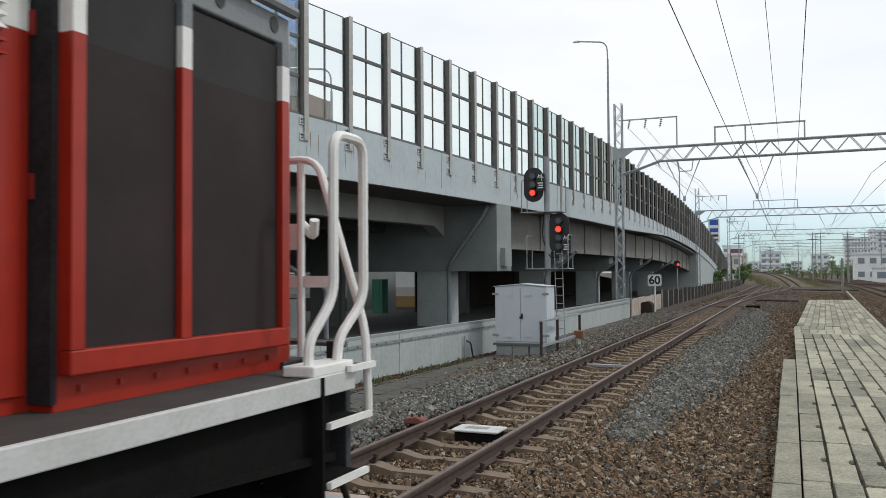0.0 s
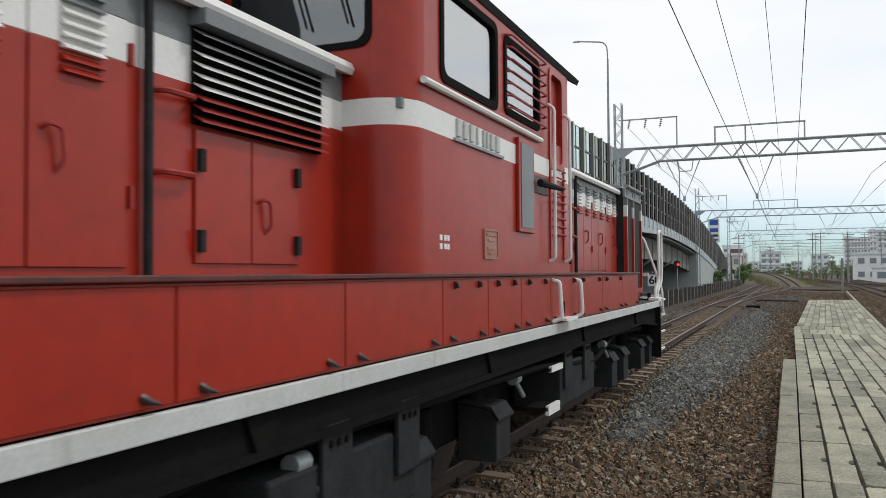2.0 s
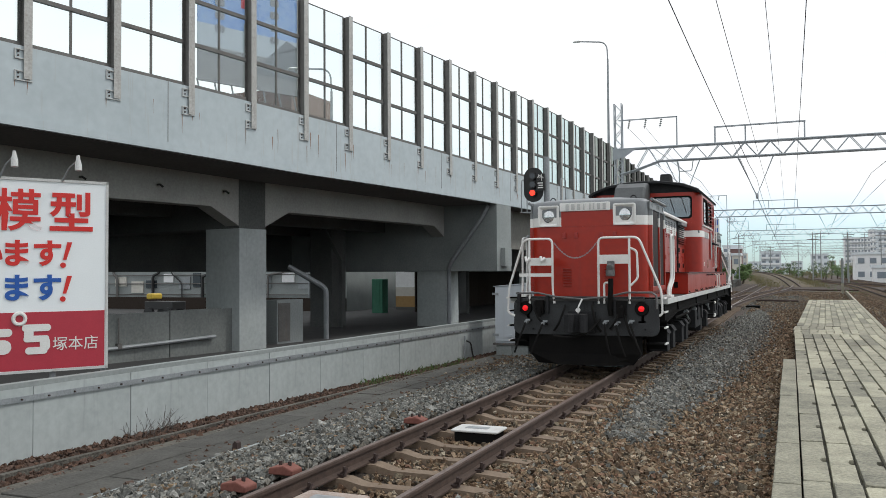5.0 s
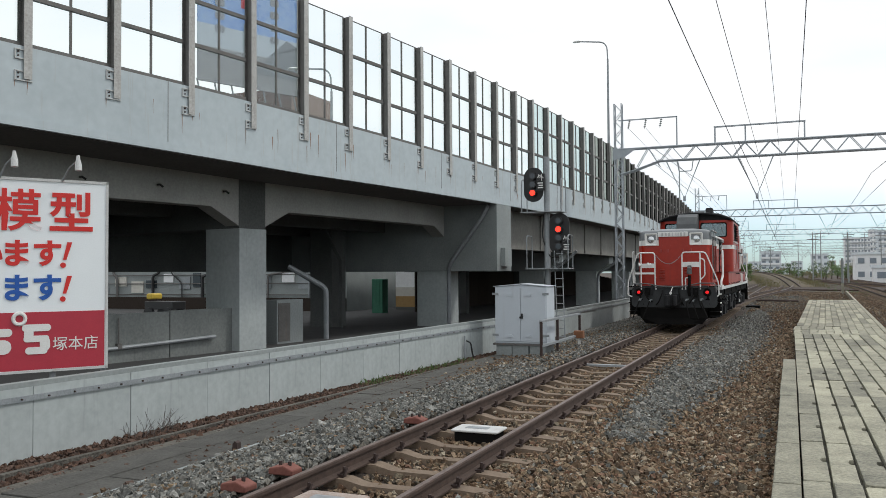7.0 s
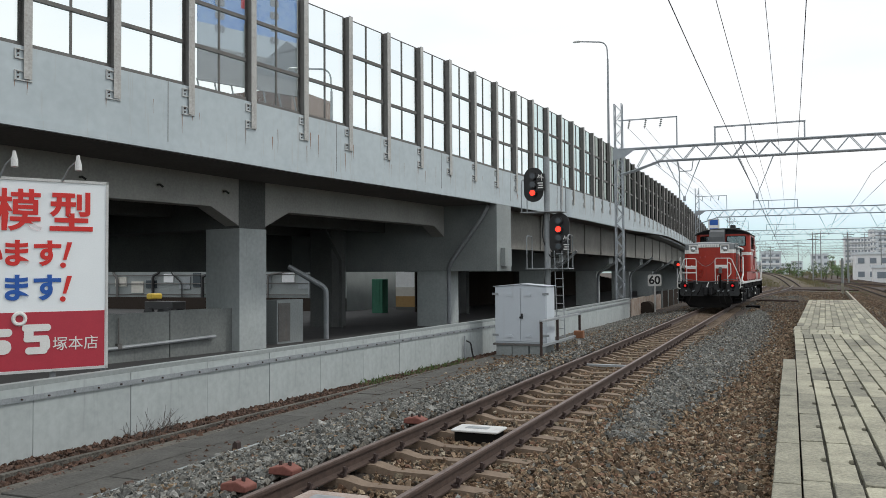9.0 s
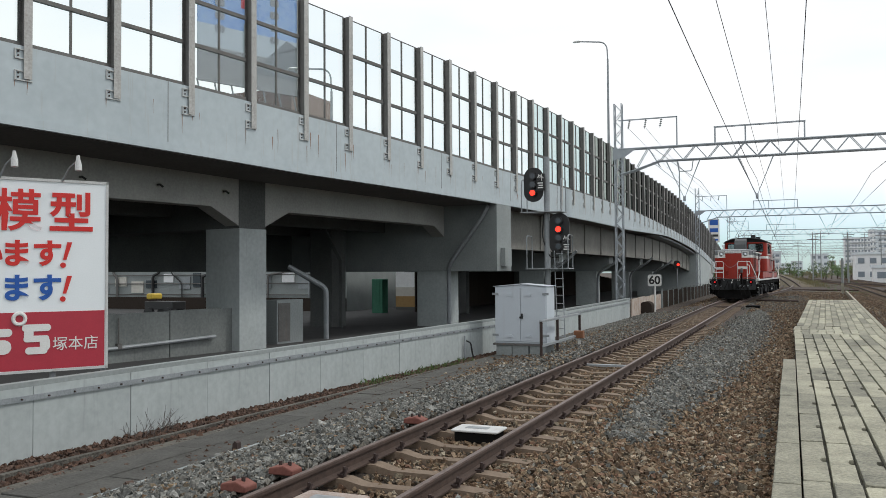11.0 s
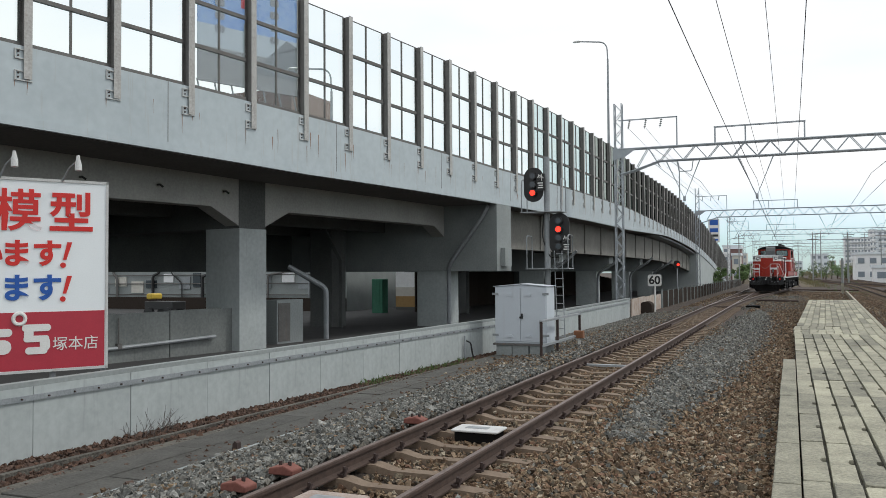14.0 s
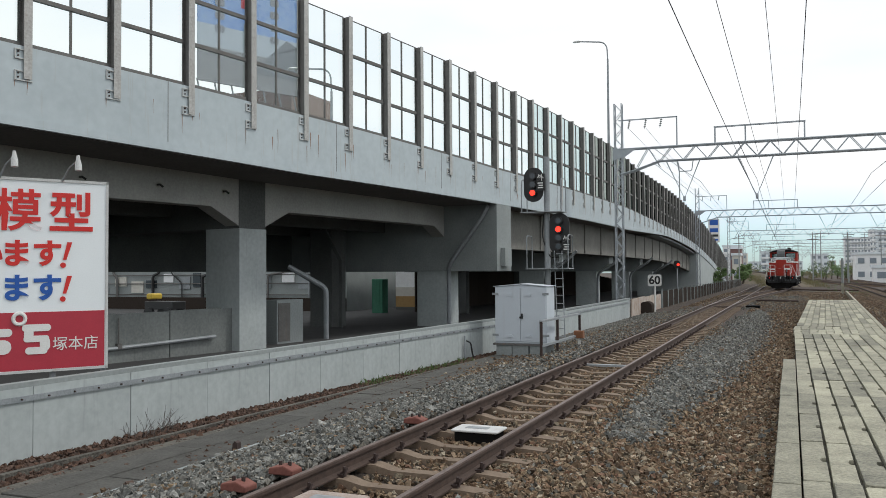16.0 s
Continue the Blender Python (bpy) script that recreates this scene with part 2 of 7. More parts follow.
# ---- mesh building ----
class Geo:
    def __init__(self):
        self.v, self.f = [], []

    def add(self, vs, fs):
        n = len(self.v)
        self.v += [tuple(p) for p in vs]
        self.f += [tuple(i + n for i in f) for f in fs]
        return self

    def box(self, x0, x1, y0, y1, z0, z1, m=None):
        vs = [(x, y, z) for x in (x0, x1) for y in (y0, y1) for z in (z0, z1)]
        if m is not None:
            vs = [m @ Vector(p) for p in vs]
        return self.add(vs, [(0, 1, 3, 2), (4, 6, 7, 5), (0, 4, 5, 1), (2, 3, 7, 6), (0, 2, 6, 4), (1, 5, 7, 3)])

    def prism(self, prof, a, b, axis="y", m=None):
        """A closed outline (pairs) drawn out along an axis from a to b; the pairs are (x,z), (y,z) or (x,y)."""
        def at(p, k):
            return {"y": (p[0], k, p[1]), "x": (k, p[0], p[1]), "z": (p[0], p[1], k)}[axis]
        n = len(prof)
        vs = [at(p, a) for p in prof] + [at(p, b) for p in prof]
        if m is not None:
            vs = [m @ Vector(p) for p in vs]
        fs = [(i, (i + 1) % n, n + (i + 1) % n, n + i) for i in range(n)] + [tuple(range(n - 1, -1, -1)), tuple(range(n, 2 * n))]
        return self.add(vs, fs)

    def tube(self, pts, r, n=8, closed=False):
        """A round bar along points; r may be a list."""
        P = [Vector(p) for p in pts]
        k = len(P)
        rs = r if isinstance(r, (list, tuple)) else [r] * k
        rings = []
        up = None
        for i in range(k):
            a = P[i - 1] if (i or closed) else P[i]
            b = P[(i + 1) % k] if (i < k - 1 or closed) else P[i]
            d = (b - a).normalized()
            if up is None:
                up = d.orthogonal().normalized()
            up = (up - d * up.dot(d)).normalized() if (up - d * up.dot(d)).length > 1e-5 else d.orthogonal().normalized()
            w = d.cross(up)
            rings.append([P[i] + rs[i] * (math.cos(2 * math.pi * j / n) * up + math.sin(2 * math.pi * j / n) * w) for j in range(n)])
        vs = [p for q in rings for p in q]
        fs = []
        for i in range(k if closed else k - 1):
            i2 = (i + 1) % k
            fs += [(i * n + j, i * n + (j + 1) % n, i2 * n + (j + 1) % n, i2 * n + j) for j in range(n)]
        if not closed:
            fs += [tuple(range(n - 1, -1, -1)), tuple((k - 1) * n + j for j in range(n))]
        return self.add(vs, fs)

    def disc(self, c, axis, r, depth, n=16):
        """A short cylinder centred at c along an axis vector."""
        a = Vector(axis).normalized() * depth / 2
        return self.tube([Vector(c) - a, Vector(c) + a], r, n)

    def sweep(self, rows, closed_profile=True):
        """Rows of equal-length outlines (3D points), skinned one after another and capped."""
        n = len(rows[0])
        vs = [p for r in rows for p in r]
        fs = []
        for i in range(len(rows) - 1):
            for j in range(n if closed_profile else n - 1):
                fs.append((i * n + j, i * n + (j + 1) % n, (i + 1) * n + (j + 1) % n, (i + 1) * n + j))
        if closed_profile:
            fs += [tuple(range(n - 1, -1, -1)), tuple((len(rows) - 1) * n + j for j in range(n))]
        return self.add(vs, fs)

    def mesh(self, name):
        me = bpy.data.meshes.new(name)
        me.from_pydata(self.v, [], self.f)
        bm = bmesh.new()
        bm.from_mesh(me)
        if len(bm.faces) < 60000:
            bmesh.ops.recalc_face_normals(bm, faces=bm.faces)
        bm.to_mesh(me)
        bm.free()
        return me


def part(name, geo, material, parent=None, label="", bevel=0.0, smooth=False, kind=""):
    me = geo.mesh(name) if isinstance(geo, Geo) else geo
    if not me.materials:
        me.materials.append(material)
    if smooth:
        me.shade_smooth()
        me.set_sharp_from_angle(angle=radians(40))
    ob = new(name, me)
    ob.parent = parent
    if bevel:
        b = ob.modifiers.new("edge", "BEVEL")
        b.width, b.segments, b.limit_method, b.angle_limit = bevel, 2, "ANGLE", radians(40)
        b.harden_normals = False
    if label or kind:
        tagged(ob, label, kind=kind)
    return ob


def thing(name, label, category, m=None, group="", kind=""):
    ob = new(name)
    ob.empty_display_size = 0.2
    if m is not None:
        ob.matrix_basis = m
    return tagged(ob, label, category, group, kind)


def piece(name, me, parent, m):
    ob = new(name, me)
    ob.parent = parent
    ob.matrix_basis = m
    return ob


def words(text, size, material, parent, m, name="lettering", label="", depth=0.004, bold=0.0):
    cu = bpy.data.curves.new(name, "FONT")
    cu.body, cu.size, cu.extrude, cu.offset = text, size, depth, bold
    cu.align_x, cu.align_y = "CENTER", "CENTER"
    tmp = bpy.data.objects.new("tmp", cu)
    scene.collection.objects.link(tmp)
    me = bpy.data.meshes.new_from_object(tmp.evaluated_get(bpy.context.evaluated_depsgraph_get()))
    bpy.data.objects.remove(tmp)
    me.materials.clear()
    me.materials.append(material)
    ob = new(name, me)
    ob.parent = parent
    ob.matrix_basis = m
    if label:
        tagged(ob, label)
    return ob


def rounded(x0, x1, z0, z1, r, n=5):
    """A rounded rectangle as an outline of pairs."""
    out = []
    for cx, cz, a in ((x1 - r, z1 - r, 0), (x0 + r, z1 - r, 90), (x0 + r, z0 + r, 180), (x1 - r, z0 + r, 270)):
        out += [(cx + r * math.cos(radians(a + 90 * k / n)), cz + r * math.sin(radians(a + 90 * k / n))) for k in range(n + 1)]
    return out


def bent(pts, r, n=4):
    """A polyline with its corners rounded by r."""
    P = [Vector(p) for p in pts]
    out = [P[0]]
    for i in range(1, len(P) - 1):
        a, b = (P[i - 1] - P[i]), (P[i + 1] - P[i])
        k = min(r, a.length * 0.45, b.length * 0.45)
        p, q = P[i] + a.normalized() * k, P[i] + b.normalized() * k
        for j in range(n + 1):
            t = j / n
            out.append((1 - t) ** 2 * p + 2 * t * (1 - t) * P[i] + t * t * q)
    return out + [P[-1]]
# ---- plan: the track runs along +y with its centre at x = 0 and the rail heads at z = 0 ----
def branch(y):
    """Sideways offset of the route that the engine takes over the turnout."""
    ks = ((42, 0.0, 0.0), (57.6, 0.36, 0.046), (68.4, 1.0, 0.071), (78.8, 1.82, 0.077), (89, 2.5, 0.05), (100, 2.88, 0.022), (116, 3.1, 0.004))
    if y <= 42:
        return 0.0
    for (a, p, u), (b, q, v) in zip(ks, ks[1:]):
        if y < b:
            w = b - a
            t = (y - a) / w
            return p * (2 * t ** 3 - 3 * t ** 2 + 1) + u * w * (t ** 3 - 2 * t ** 2 + t) + q * (3 * t ** 2 - 2 * t ** 3) + v * w * (t ** 3 - t ** 2)
    return 3.1 + 0.004 * (y - 116)


def wall_x(y):
    """Face of the low boundary wall."""
    return -5.30 + 0.0567 * y if y < 27 else -3.77


# the elevated road's outer edge, by distance along it
DECK = []
_x, _y = -10.166, 14.181
_h = 0.21817
for _i in range(320):
    _x -= 0.05 * math.sin(_h)
    _y -= 0.05 * math.cos(_h)
DECK_START = -16.0
for _i in range(3640):
    _s = DECK_START + _i * 0.05
    DECK.append((_x, _y))
    _h = 0.21817 if _s < 0 else (0.21817 - 0.0082637 * _s + 7.80359e-5 * _s * _s if _s < 45 else 0.004)
    _x += 0.05 * math.sin(_h)
    _y += 0.05 * math.cos(_h)


def deck(s, off=0.0):
    """Point of the road's edge at s metres along, off metres away from the track, and its heading."""
    i = max(1, min(len(DECK) - 2, int((s - DECK_START) / 0.05)))
    (ax, ay), (bx, by) = DECK[i - 1], DECK[i + 1]
    h = math.atan2(bx - ax, by - ay)
    return DECK[i][0] - off * math.cos(h), DECK[i][1] + off * math.sin(h), h


def fall(s):
    """How far the road has come down at s."""
    return 0.0 if s < 52 else -0.00094 * (s - 52) ** 2 if s < 126 else max(-6.3, -5.147 - 0.139 * (s - 126))


def slim(s):
    """How much the edge beam has thinned towards the ramp."""
    return 0.33 * min(1, max(0, (s - 42) / 18))


def z_bottom(s):
    return 4.52 + max(0, (6 - s)) * 0.022 + slim(s) + fall(s)


def z_top(s):
    return 5.9 + max(0, (18 - s)) * 0.02 - slim(s) + fall(s)


def z_crest(s):
    return 9.44 + (0 if s < 38 else -0.055 * (s - 38) if s < 46 else -0.44) + fall(s) * 1.0


def deckpose(s, off=0.0, z=0.0):
    x, y, h = deck(s, off)
    return Matrix.Translation((x, y, z)) @ Matrix.Rotation(-h, 4, "Z")


# ---- ground ----
g = Geo()
g.add([(-1500, -300, -0.5), (1500, -300, -0.5), (1500, 2600, -0.5), (-1500, 2600, -0.5)], [(0, 1, 2, 3)])
tagged(part("ground", g, M_GROUND), "brown gravelly railway ground reaching the horizon", "ground", kind="structure")


def ballast_height(x, y):
    c = branch(y)
    near = min(abs(x), abs(x - c))
    h = -0.235 if near < 0.5 else -0.2 if near < 1.02 else -0.15 if near < 1.55 else -0.15 - 0.18 * min(1, (near - 1.55) / 0.9)
    if x < -2.7:
        h = -0.36 - 0.06 * min(1, (-2.7 - x) / 1.5)
    if x > 2.4:
        h = -0.3 + 0.14 * min(1, (x - 2.4) / 0.7)
    return h


g = Geo()
_xs = [-5.6, -4.9, -4.4, -3.6, -2.75, -2.6, -2.2, -1.7, -1.5, -0.95, -0.8, -0.6, 0, 0.6, 0.8, 0.95, 1.5, 1.7, 2.1, 2.5, 2.9, 3.6, 4.6, 6, 8, 11, 15, 22]
_ys = [-8 + 0.5 * i for i in range(90)] + [37 + 2 * i for i in range(60)]
_n = len(_xs)
_vs = []
for _y in _ys:
    for _x in _xs:
        _vs.append((_x, _y, ballast_height(_x, _y) - 0.035 + 0.02 * noise.noise((_x * 1.7, _y * 1.7, 0)) if _x < 6 else -0.24 + 0.03 * noise.noise((_x * .4, _y * .4, 3))))
g.add(_vs, [(i * _n + j, i * _n + j + 1, (i + 1) * _n + j + 1, (i + 1) * _n + j) for i in range(len(_ys) - 1) for j in range(_n - 1)])
tagged(part("ballast_bed", g, M_GROUND, smooth=True), "brown gravel bed between platform and boundary wall", "ballast", kind="structure")

g = Geo()
_rows = []
for _i in range(60):
    _y = -6 + _i * 0.75
    _w = 0.08 * math.sin(_i * 0.6)
    _rows.append([(-3.95 + 0.03 * _y * 0.4 + _w, _y, -0.372), (-2.72 + _w * 0.5, _y, -0.362), (-2.72 + _w * 0.5, _y, -0.5), (-3.95 + 0.03 * _y * 0.4 + _w, _y, -0.5)])
g.sweep(_rows)
for _k, (_a, _b) in enumerate(((-3.66, -3.2), (-3.18, -2.7))):
    for _i in range(11):
        g_board = Geo()
        _y = 3.5 + _i * 2.4 + 0.9 * _k
        g_board.box(_a + 0.01 * math.sin(_i * 2.1), _b + 0.01 * math.sin(_i), _y, _y + 2.37, -0.41, -0.354 + 0.006 * math.sin(_i * 1.7 + _k))
        tagged(part("path_board", g_board, M_BOARDWALK, bevel=0.008), "long weathered dark grey board laid along the footpath", "board", group="footpath boards")
g_board = Geo()
g_board.box(-2.66, -2.61, 3, 27, -0.45, -0.325)
tagged(part("path_edging", g_board, M_CONC), "thin pale concrete edging between path and ballast", "edging", kind="structure")
tagged(part("footpath", g, M_PATH), "dark packed earth footpath beside the track", "footpath", kind="structure")


def stones(name, material, label, spots, size, seed):
    """Loose broken stones lying on the bed: one joined heap."""
    rs = np.random.RandomState(seed)
    base = np.array([(x, y, z) for x in (-1, 1) for y in (-1, 1) for z in (-1, 1)], float) * 0.62
    quad = np.array([(0, 1, 3, 2), (4, 6, 7, 5), (0, 4, 5, 1), (2, 3, 7, 6), (0, 2, 6, 4), (1, 5, 7, 3)])
    n = len(spots)
    ax = rs.normal(size=(n, 3, 3))
    q, _ = np.linalg.qr(ax)
    sc = (size * np.exp(rs.normal(scale=0.28, size=(n, 1))) * rs.uniform(0.55, 1.35, (n, 3)))
    v = (base[None] * (0.55 + 0.65 * rs.rand(n, 8, 1))) * sc[:, None, :]
    v = np.einsum("nij,nkj->nki", q, v) + spots[:, None, :]
    f = quad[None] + 8 * np.arange(n)[:, None, None]
    me = bpy.data.meshes.new(name)
    me.vertices.add(n * 8)
    me.vertices.foreach_set("co", v.reshape(-1))
    me.loops.add(n * 24)
    me.loops.foreach_set("vertex_index", f.reshape(-1).astype(np.int32))
    me.polygons.add(n * 6)
    me.polygons.foreach_set("loop_start", np.arange(0, n * 24, 4, dtype=np.int32))
    me.update(calc_edges=True)
    me.shade_flat()
    me.materials.append(material)
    tagged(new(name, me), label, "ballast", kind="stuff")


def strew(x0, x1, y0, y1, n, rs, power=1.0):
    y = y0 + (y1 - y0) * rs.rand(n) ** power
    x = x0 + (x1 - x0) * rs.rand(n)
    z = np.array([ballast_height(a, b) for a, b in zip(x, y)]) - 0.016 + 0.03 * rs.rand(n)
    return np.stack([x, y, z], 1)


_rs = np.random.RandomState(5)
_brown = np.concatenate([strew(0.62, 3.5, 3.0, 14, 32000, _rs), strew(0.62, 3.5, 14, 30, 24000, _rs), strew(-0.5, 0.5, 3, 26, 9000, _rs),
                         strew(1.5, 4.4, 30, 60, 9000, _rs), strew(-0.6, 0.6, 26, 48, 4000, _rs), strew(5.8, 9, 20, 60, 6000, _rs), strew(4.2, 9.5, 54, 84, 7000, _rs), strew(-2.5, 5, 48, 85, 9000, _rs),
                         strew(-2.75, -0.62, 3.5, 16, 1800, _rs), strew(-2.75, -0.62, 16, 45, 7000, _rs), strew(-3.8, -2.6, 15, 30, 4500, _rs)])
_dark = np.concatenate([strew(-5.05, -3.75, 3, 14, 9000, _rs), strew(-4.8, -3.6, 14, 27, 6000, _rs), strew(-3.9, -2.7, 3, 20, 900, _rs)])


def drift(y0, y1, n, rs):
    """A lens-shaped spill of fresh stone beside the right-hand rail, thinning out at its rim."""
    u = rs.rand(n)
    y = y0 + (y1 - y0) * u
    w = 0.25 + 0.75 * np.sin(np.pi * np.clip(u * 1.05, 0, 1)) ** 0.7
    x = 1.62 + 0.02 * (y - 10) * (y < 30) + 0.4 * (y >= 30) + rs.normal(scale=0.36, size=n) * w
    x = np.clip(x, 0.72, 3.1)
    z = np.array([ballast_height(a, b) for a, b in zip(x, y)]) + 0.012 + 0.022 * rs.rand(n)
    return np.stack([x, y, z], 1)


_grey = np.concatenate([strew(-2.6, -0.62, 3.5, 16, 19000, _rs), strew(-2.75, -0.62, 16, 45, 12000, _rs), strew(-3.6, -2.4, 20, 45, 4000, _rs), strew(0.9, 4.5, 45, 70, 5000, _rs),
                        drift(9.5, 44, 15000, _rs), drift(12, 32, 6000, _rs), strew(0.7, 3.4, 4, 12, 900, _rs)])
stones("brown_ballast", M_STONE_BROWN, "loose rust-brown crushed stone ballast beside the track", _brown, 0.0275, 1)
stones("rusty_ballast", M_STONE_DARK, "dark rusty broken stone along the foot of the wall", _dark, 0.03, 3)
stones("grey_ballast", M_STONE_GREY, "loose clean grey crushed stone ballast beside the track", _grey, 0.03, 2)


# ---- tracks ----
RAIL_PROFILE = [(-0.064, -0.153), (0.064, -0.153), (0.064, -0.14), (0.012, -0.118), (0.009, -0.045), (0.033, -0.034), (0.033, -0.008), (0.026, 0.0), (-0.026, 0.0), (-0.033, -0.008), (-0.033, -0.034), (-0.009, -0.045), (-0.012, -0.118), (-0.064, -0.14)]


def rail(parent, fx, ys, off, z=0.0):
    g = Geo()
    h = Geo()
    rows, tops = [], []
    for y in ys:
        x = fx(y) + off
        rows.append([(x + a, y, b - 0.002 + z) for a, b in RAIL_PROFILE])
        tops.append([(x - 0.024, y, z - 0.004), (x + 0.024, y, z - 0.004), (x + 0.022, y, z + 0.002), (x - 0.022, y, z + 0.002)])
    g.sweep(rows)
    h.sweep(tops)
    r = part("rail", g, M_RAIL_SIDE, parent)
    part("running_surface", h, M_RAIL_TOP, r, "polished steel running band")


_near = [-8 + 2.0 * i for i in range(150)]
track = thing("railway_track", "rusty narrow-gauge track on stained concrete sleepers", "railway track", kind="structure")
rail(track, lambda y: 0.0, [y for y in _near], -0.566)
rail(track, lambda y: 0.0, [y for y in _near if y < 62 or y > 68], 0.566)
turnout = thing("turnout_track", "diverging turnout rails curving away from the main track", "railway track", kind="structure")
rail(turnout, branch, [y for y in _near if y >= 43], 0.566)
rail(turnout, branch, [y for y in _near if y >= 45], -0.566)

# concrete sleeper: thick under the rails, dipped in the middle
g = Geo()
_rows = []
for _x, _w, _h in ((-0.98, 0.1, 0.15), (-0.95, 0.115, 0.17), (-0.72, 0.12, 0.185), (-0.42, 0.12, 0.18), (-0.24, 0.1, 0.135), (0.24, 0.1, 0.135), (0.42, 0.12, 0.18), (0.72, 0.12, 0.185), (0.95, 0.115, 0.17), (0.98, 0.1, 0.15)):
    _rows.append([(_x, -_w, 0), (_x, _w, 0), (_x, _w * 0.75, _h), (_x, -_w * 0.75, _h)])
g.sweep(_rows)
SLEEPER = g.mesh("sleeper")
SLEEPER.materials.append(M_SLEEPER)
g = Geo()
for _a in (-1, 1):
    g.box(-0.03 + _a * 0.075, 0.03 + _a * 0.075, -0.035, 0.035, -0.155, -0.125)
    g.tube([(_a * 0.12, -0.03, -0.14), (_a * 0.13, 0.0, -0.075), (_a * 0.095, 0.02, -0.1), (_a * 0.06, 0.0, -0.13)], 0.011, 5)
    g.disc((_a * 0.1, 0, -0.09), (0, 0, 1), 0.016, 0.06, 6)
CLIP = g.mesh("rail_clip")
CLIP.materials.append(M_CLIP)
for _i in range(170):
    _y = 3.2 + _i * 0.62
    _c = branch(_y)
    _p = piece("sleeper", SLEEPER, track, pose(_c * 0.5, _y, -0.335, 0, 0, random.uniform(-0.6, 0.6)))
    if _y < 30:
        for _k in (-0.566, 0.566):
            piece("rail_clip", CLIP, _p, pose(_k, 0, 0.335))


def far_track(fx, y0, y1, z=0.0, label="rusty far railway track"):
    t = thing("railway_track", label, "railway track", kind="structure")
    ys = [y0 + (y1 - y0) * i / 40 for i in range(41)]
    for k in (-0.566, 0.566):
        g = Geo()
        g.sweep([[(fx(y) + k - 0.035, y, z - 0.1), (fx(y) + k + 0.035, y, z - 0.1), (fx(y) + k + 0.035, y, z), (fx(y) + k - 0.035, y, z)] for y in ys])
        part("rail", g, M_RAIL_SIDE, t)
    g = Geo()
    n = int((y1 - y0) / 0.7)
    for i in range(n):
        y = y0 + (y1 - y0) * i / n
        g.box(fx(y) - 1, fx(y) + 1, y - 0.11, y + 0.11, z - 0.3, z - 0.11)
    part("sleepers", g, M_SLEEPER, t, kind="stuff")


far_track(lambda y: 9.4 + 0.02 * max(0, y - 40) - 0.0004 * max(0, y - 90) ** 2, 12, 230)
far_track(lambda y: 13.4 + 0.01 * y, 20, 240)
far_track(lambda y: 17.4 + 0.015 * y, 25, 240)
far_track(lambda y: 21.5 - 0.14 * (y - 60), 60, 230, label="rusty far track crossing the yard at an angle")

# ---- platform ----
def plat_left(y):
    return 3.45 if y < 26.5 else 3.5 + (y - 26.5) * 0.032


def plat_right(y):
    return 5.62 if y < 24 else 5.62 + (y - 24) * 0.036


PLAT_END = 53.0
g = Geo()
_rows = []
for _y in (-6, 0, 8, 16, 22, 24, 34, 44, PLAT_END):
    _a, _b = plat_left(_y) + 0.01, plat_right(_y) - 0.01
    _rows.append([(_a, _y, 0.055), (_b, _y, 0.055), (_b, _y, -0.5), (_a, _y, -0.5)])
g.sweep(_rows)
platform = tagged(part("platform", g, M_SLABJOINT), "low railway platform paved with weathered concrete slabs", "platform", kind="structure")
g = Geo()
for _i in range(11):
    _y = -1.17 + _i * 1.65
    g.box(3.235 + 0.012 * random.random(), 3.447, _y, _y + 1.63, -0.5, 0.098 - 0.008 * random.random())
tagged(part("platform_kerb", g, M_SLAB, bevel=0.012), "row of long pale concrete edging stones along the platform", "kerb", kind="structure")
g = Geo()
_ys = [22 + 1.5 * i for i in range(21)]
g.sweep([[(plat_right(y), y, 0.115), (plat_right(y) + 0.11, y, 0.115), (plat_right(y) + 0.11, y, -0.5), (plat_right(y), y, -0.5)] for y in [-6, 10] + _ys + [60, 68, 76]])
tagged(part("platform_kerb", g, M_SLAB), "pale concrete edge strip along the far platform side", "kerb", kind="structure")
# two holes where slabs meet are left as notched corners
_c = 0.03
SLABS = []
for _k in range(3):
    g = Geo()
    _w, _h = 0.0965, 0.826
    o = [(-_w + _c, -_h), (_w - _c * 0.4, -_h + 0.004 * _k), (_w, -_h + _c * 0.4), (_w, -0.1), (_w - 0.035, -0.085), (_w - 0.05, 0), (_w - 0.035, 0.085), (_w, 0.1), (_w, _h - _c * 0.5), (_w - _c * 0.5, _h), (-_w + 0.01, _h - 0.003 * _k), (-_w, _h - _c), (-_w, -_h + _c)]
    g.prism(o, -0.06, -0.004, "z")
    n = len(o)
    g.add([(a * 0.965, b * 0.994, 0.0) for a, b in o] + [(a, b, -0.004) for a, b in o], [tuple(range(n))] + [(i, n + i, n + (i + 1) % n, (i + 1) % n) for i in range(n)])
    me = g.mesh("paving_slab")
    me.materials.append(M_SLAB)
    SLABS.append(me)


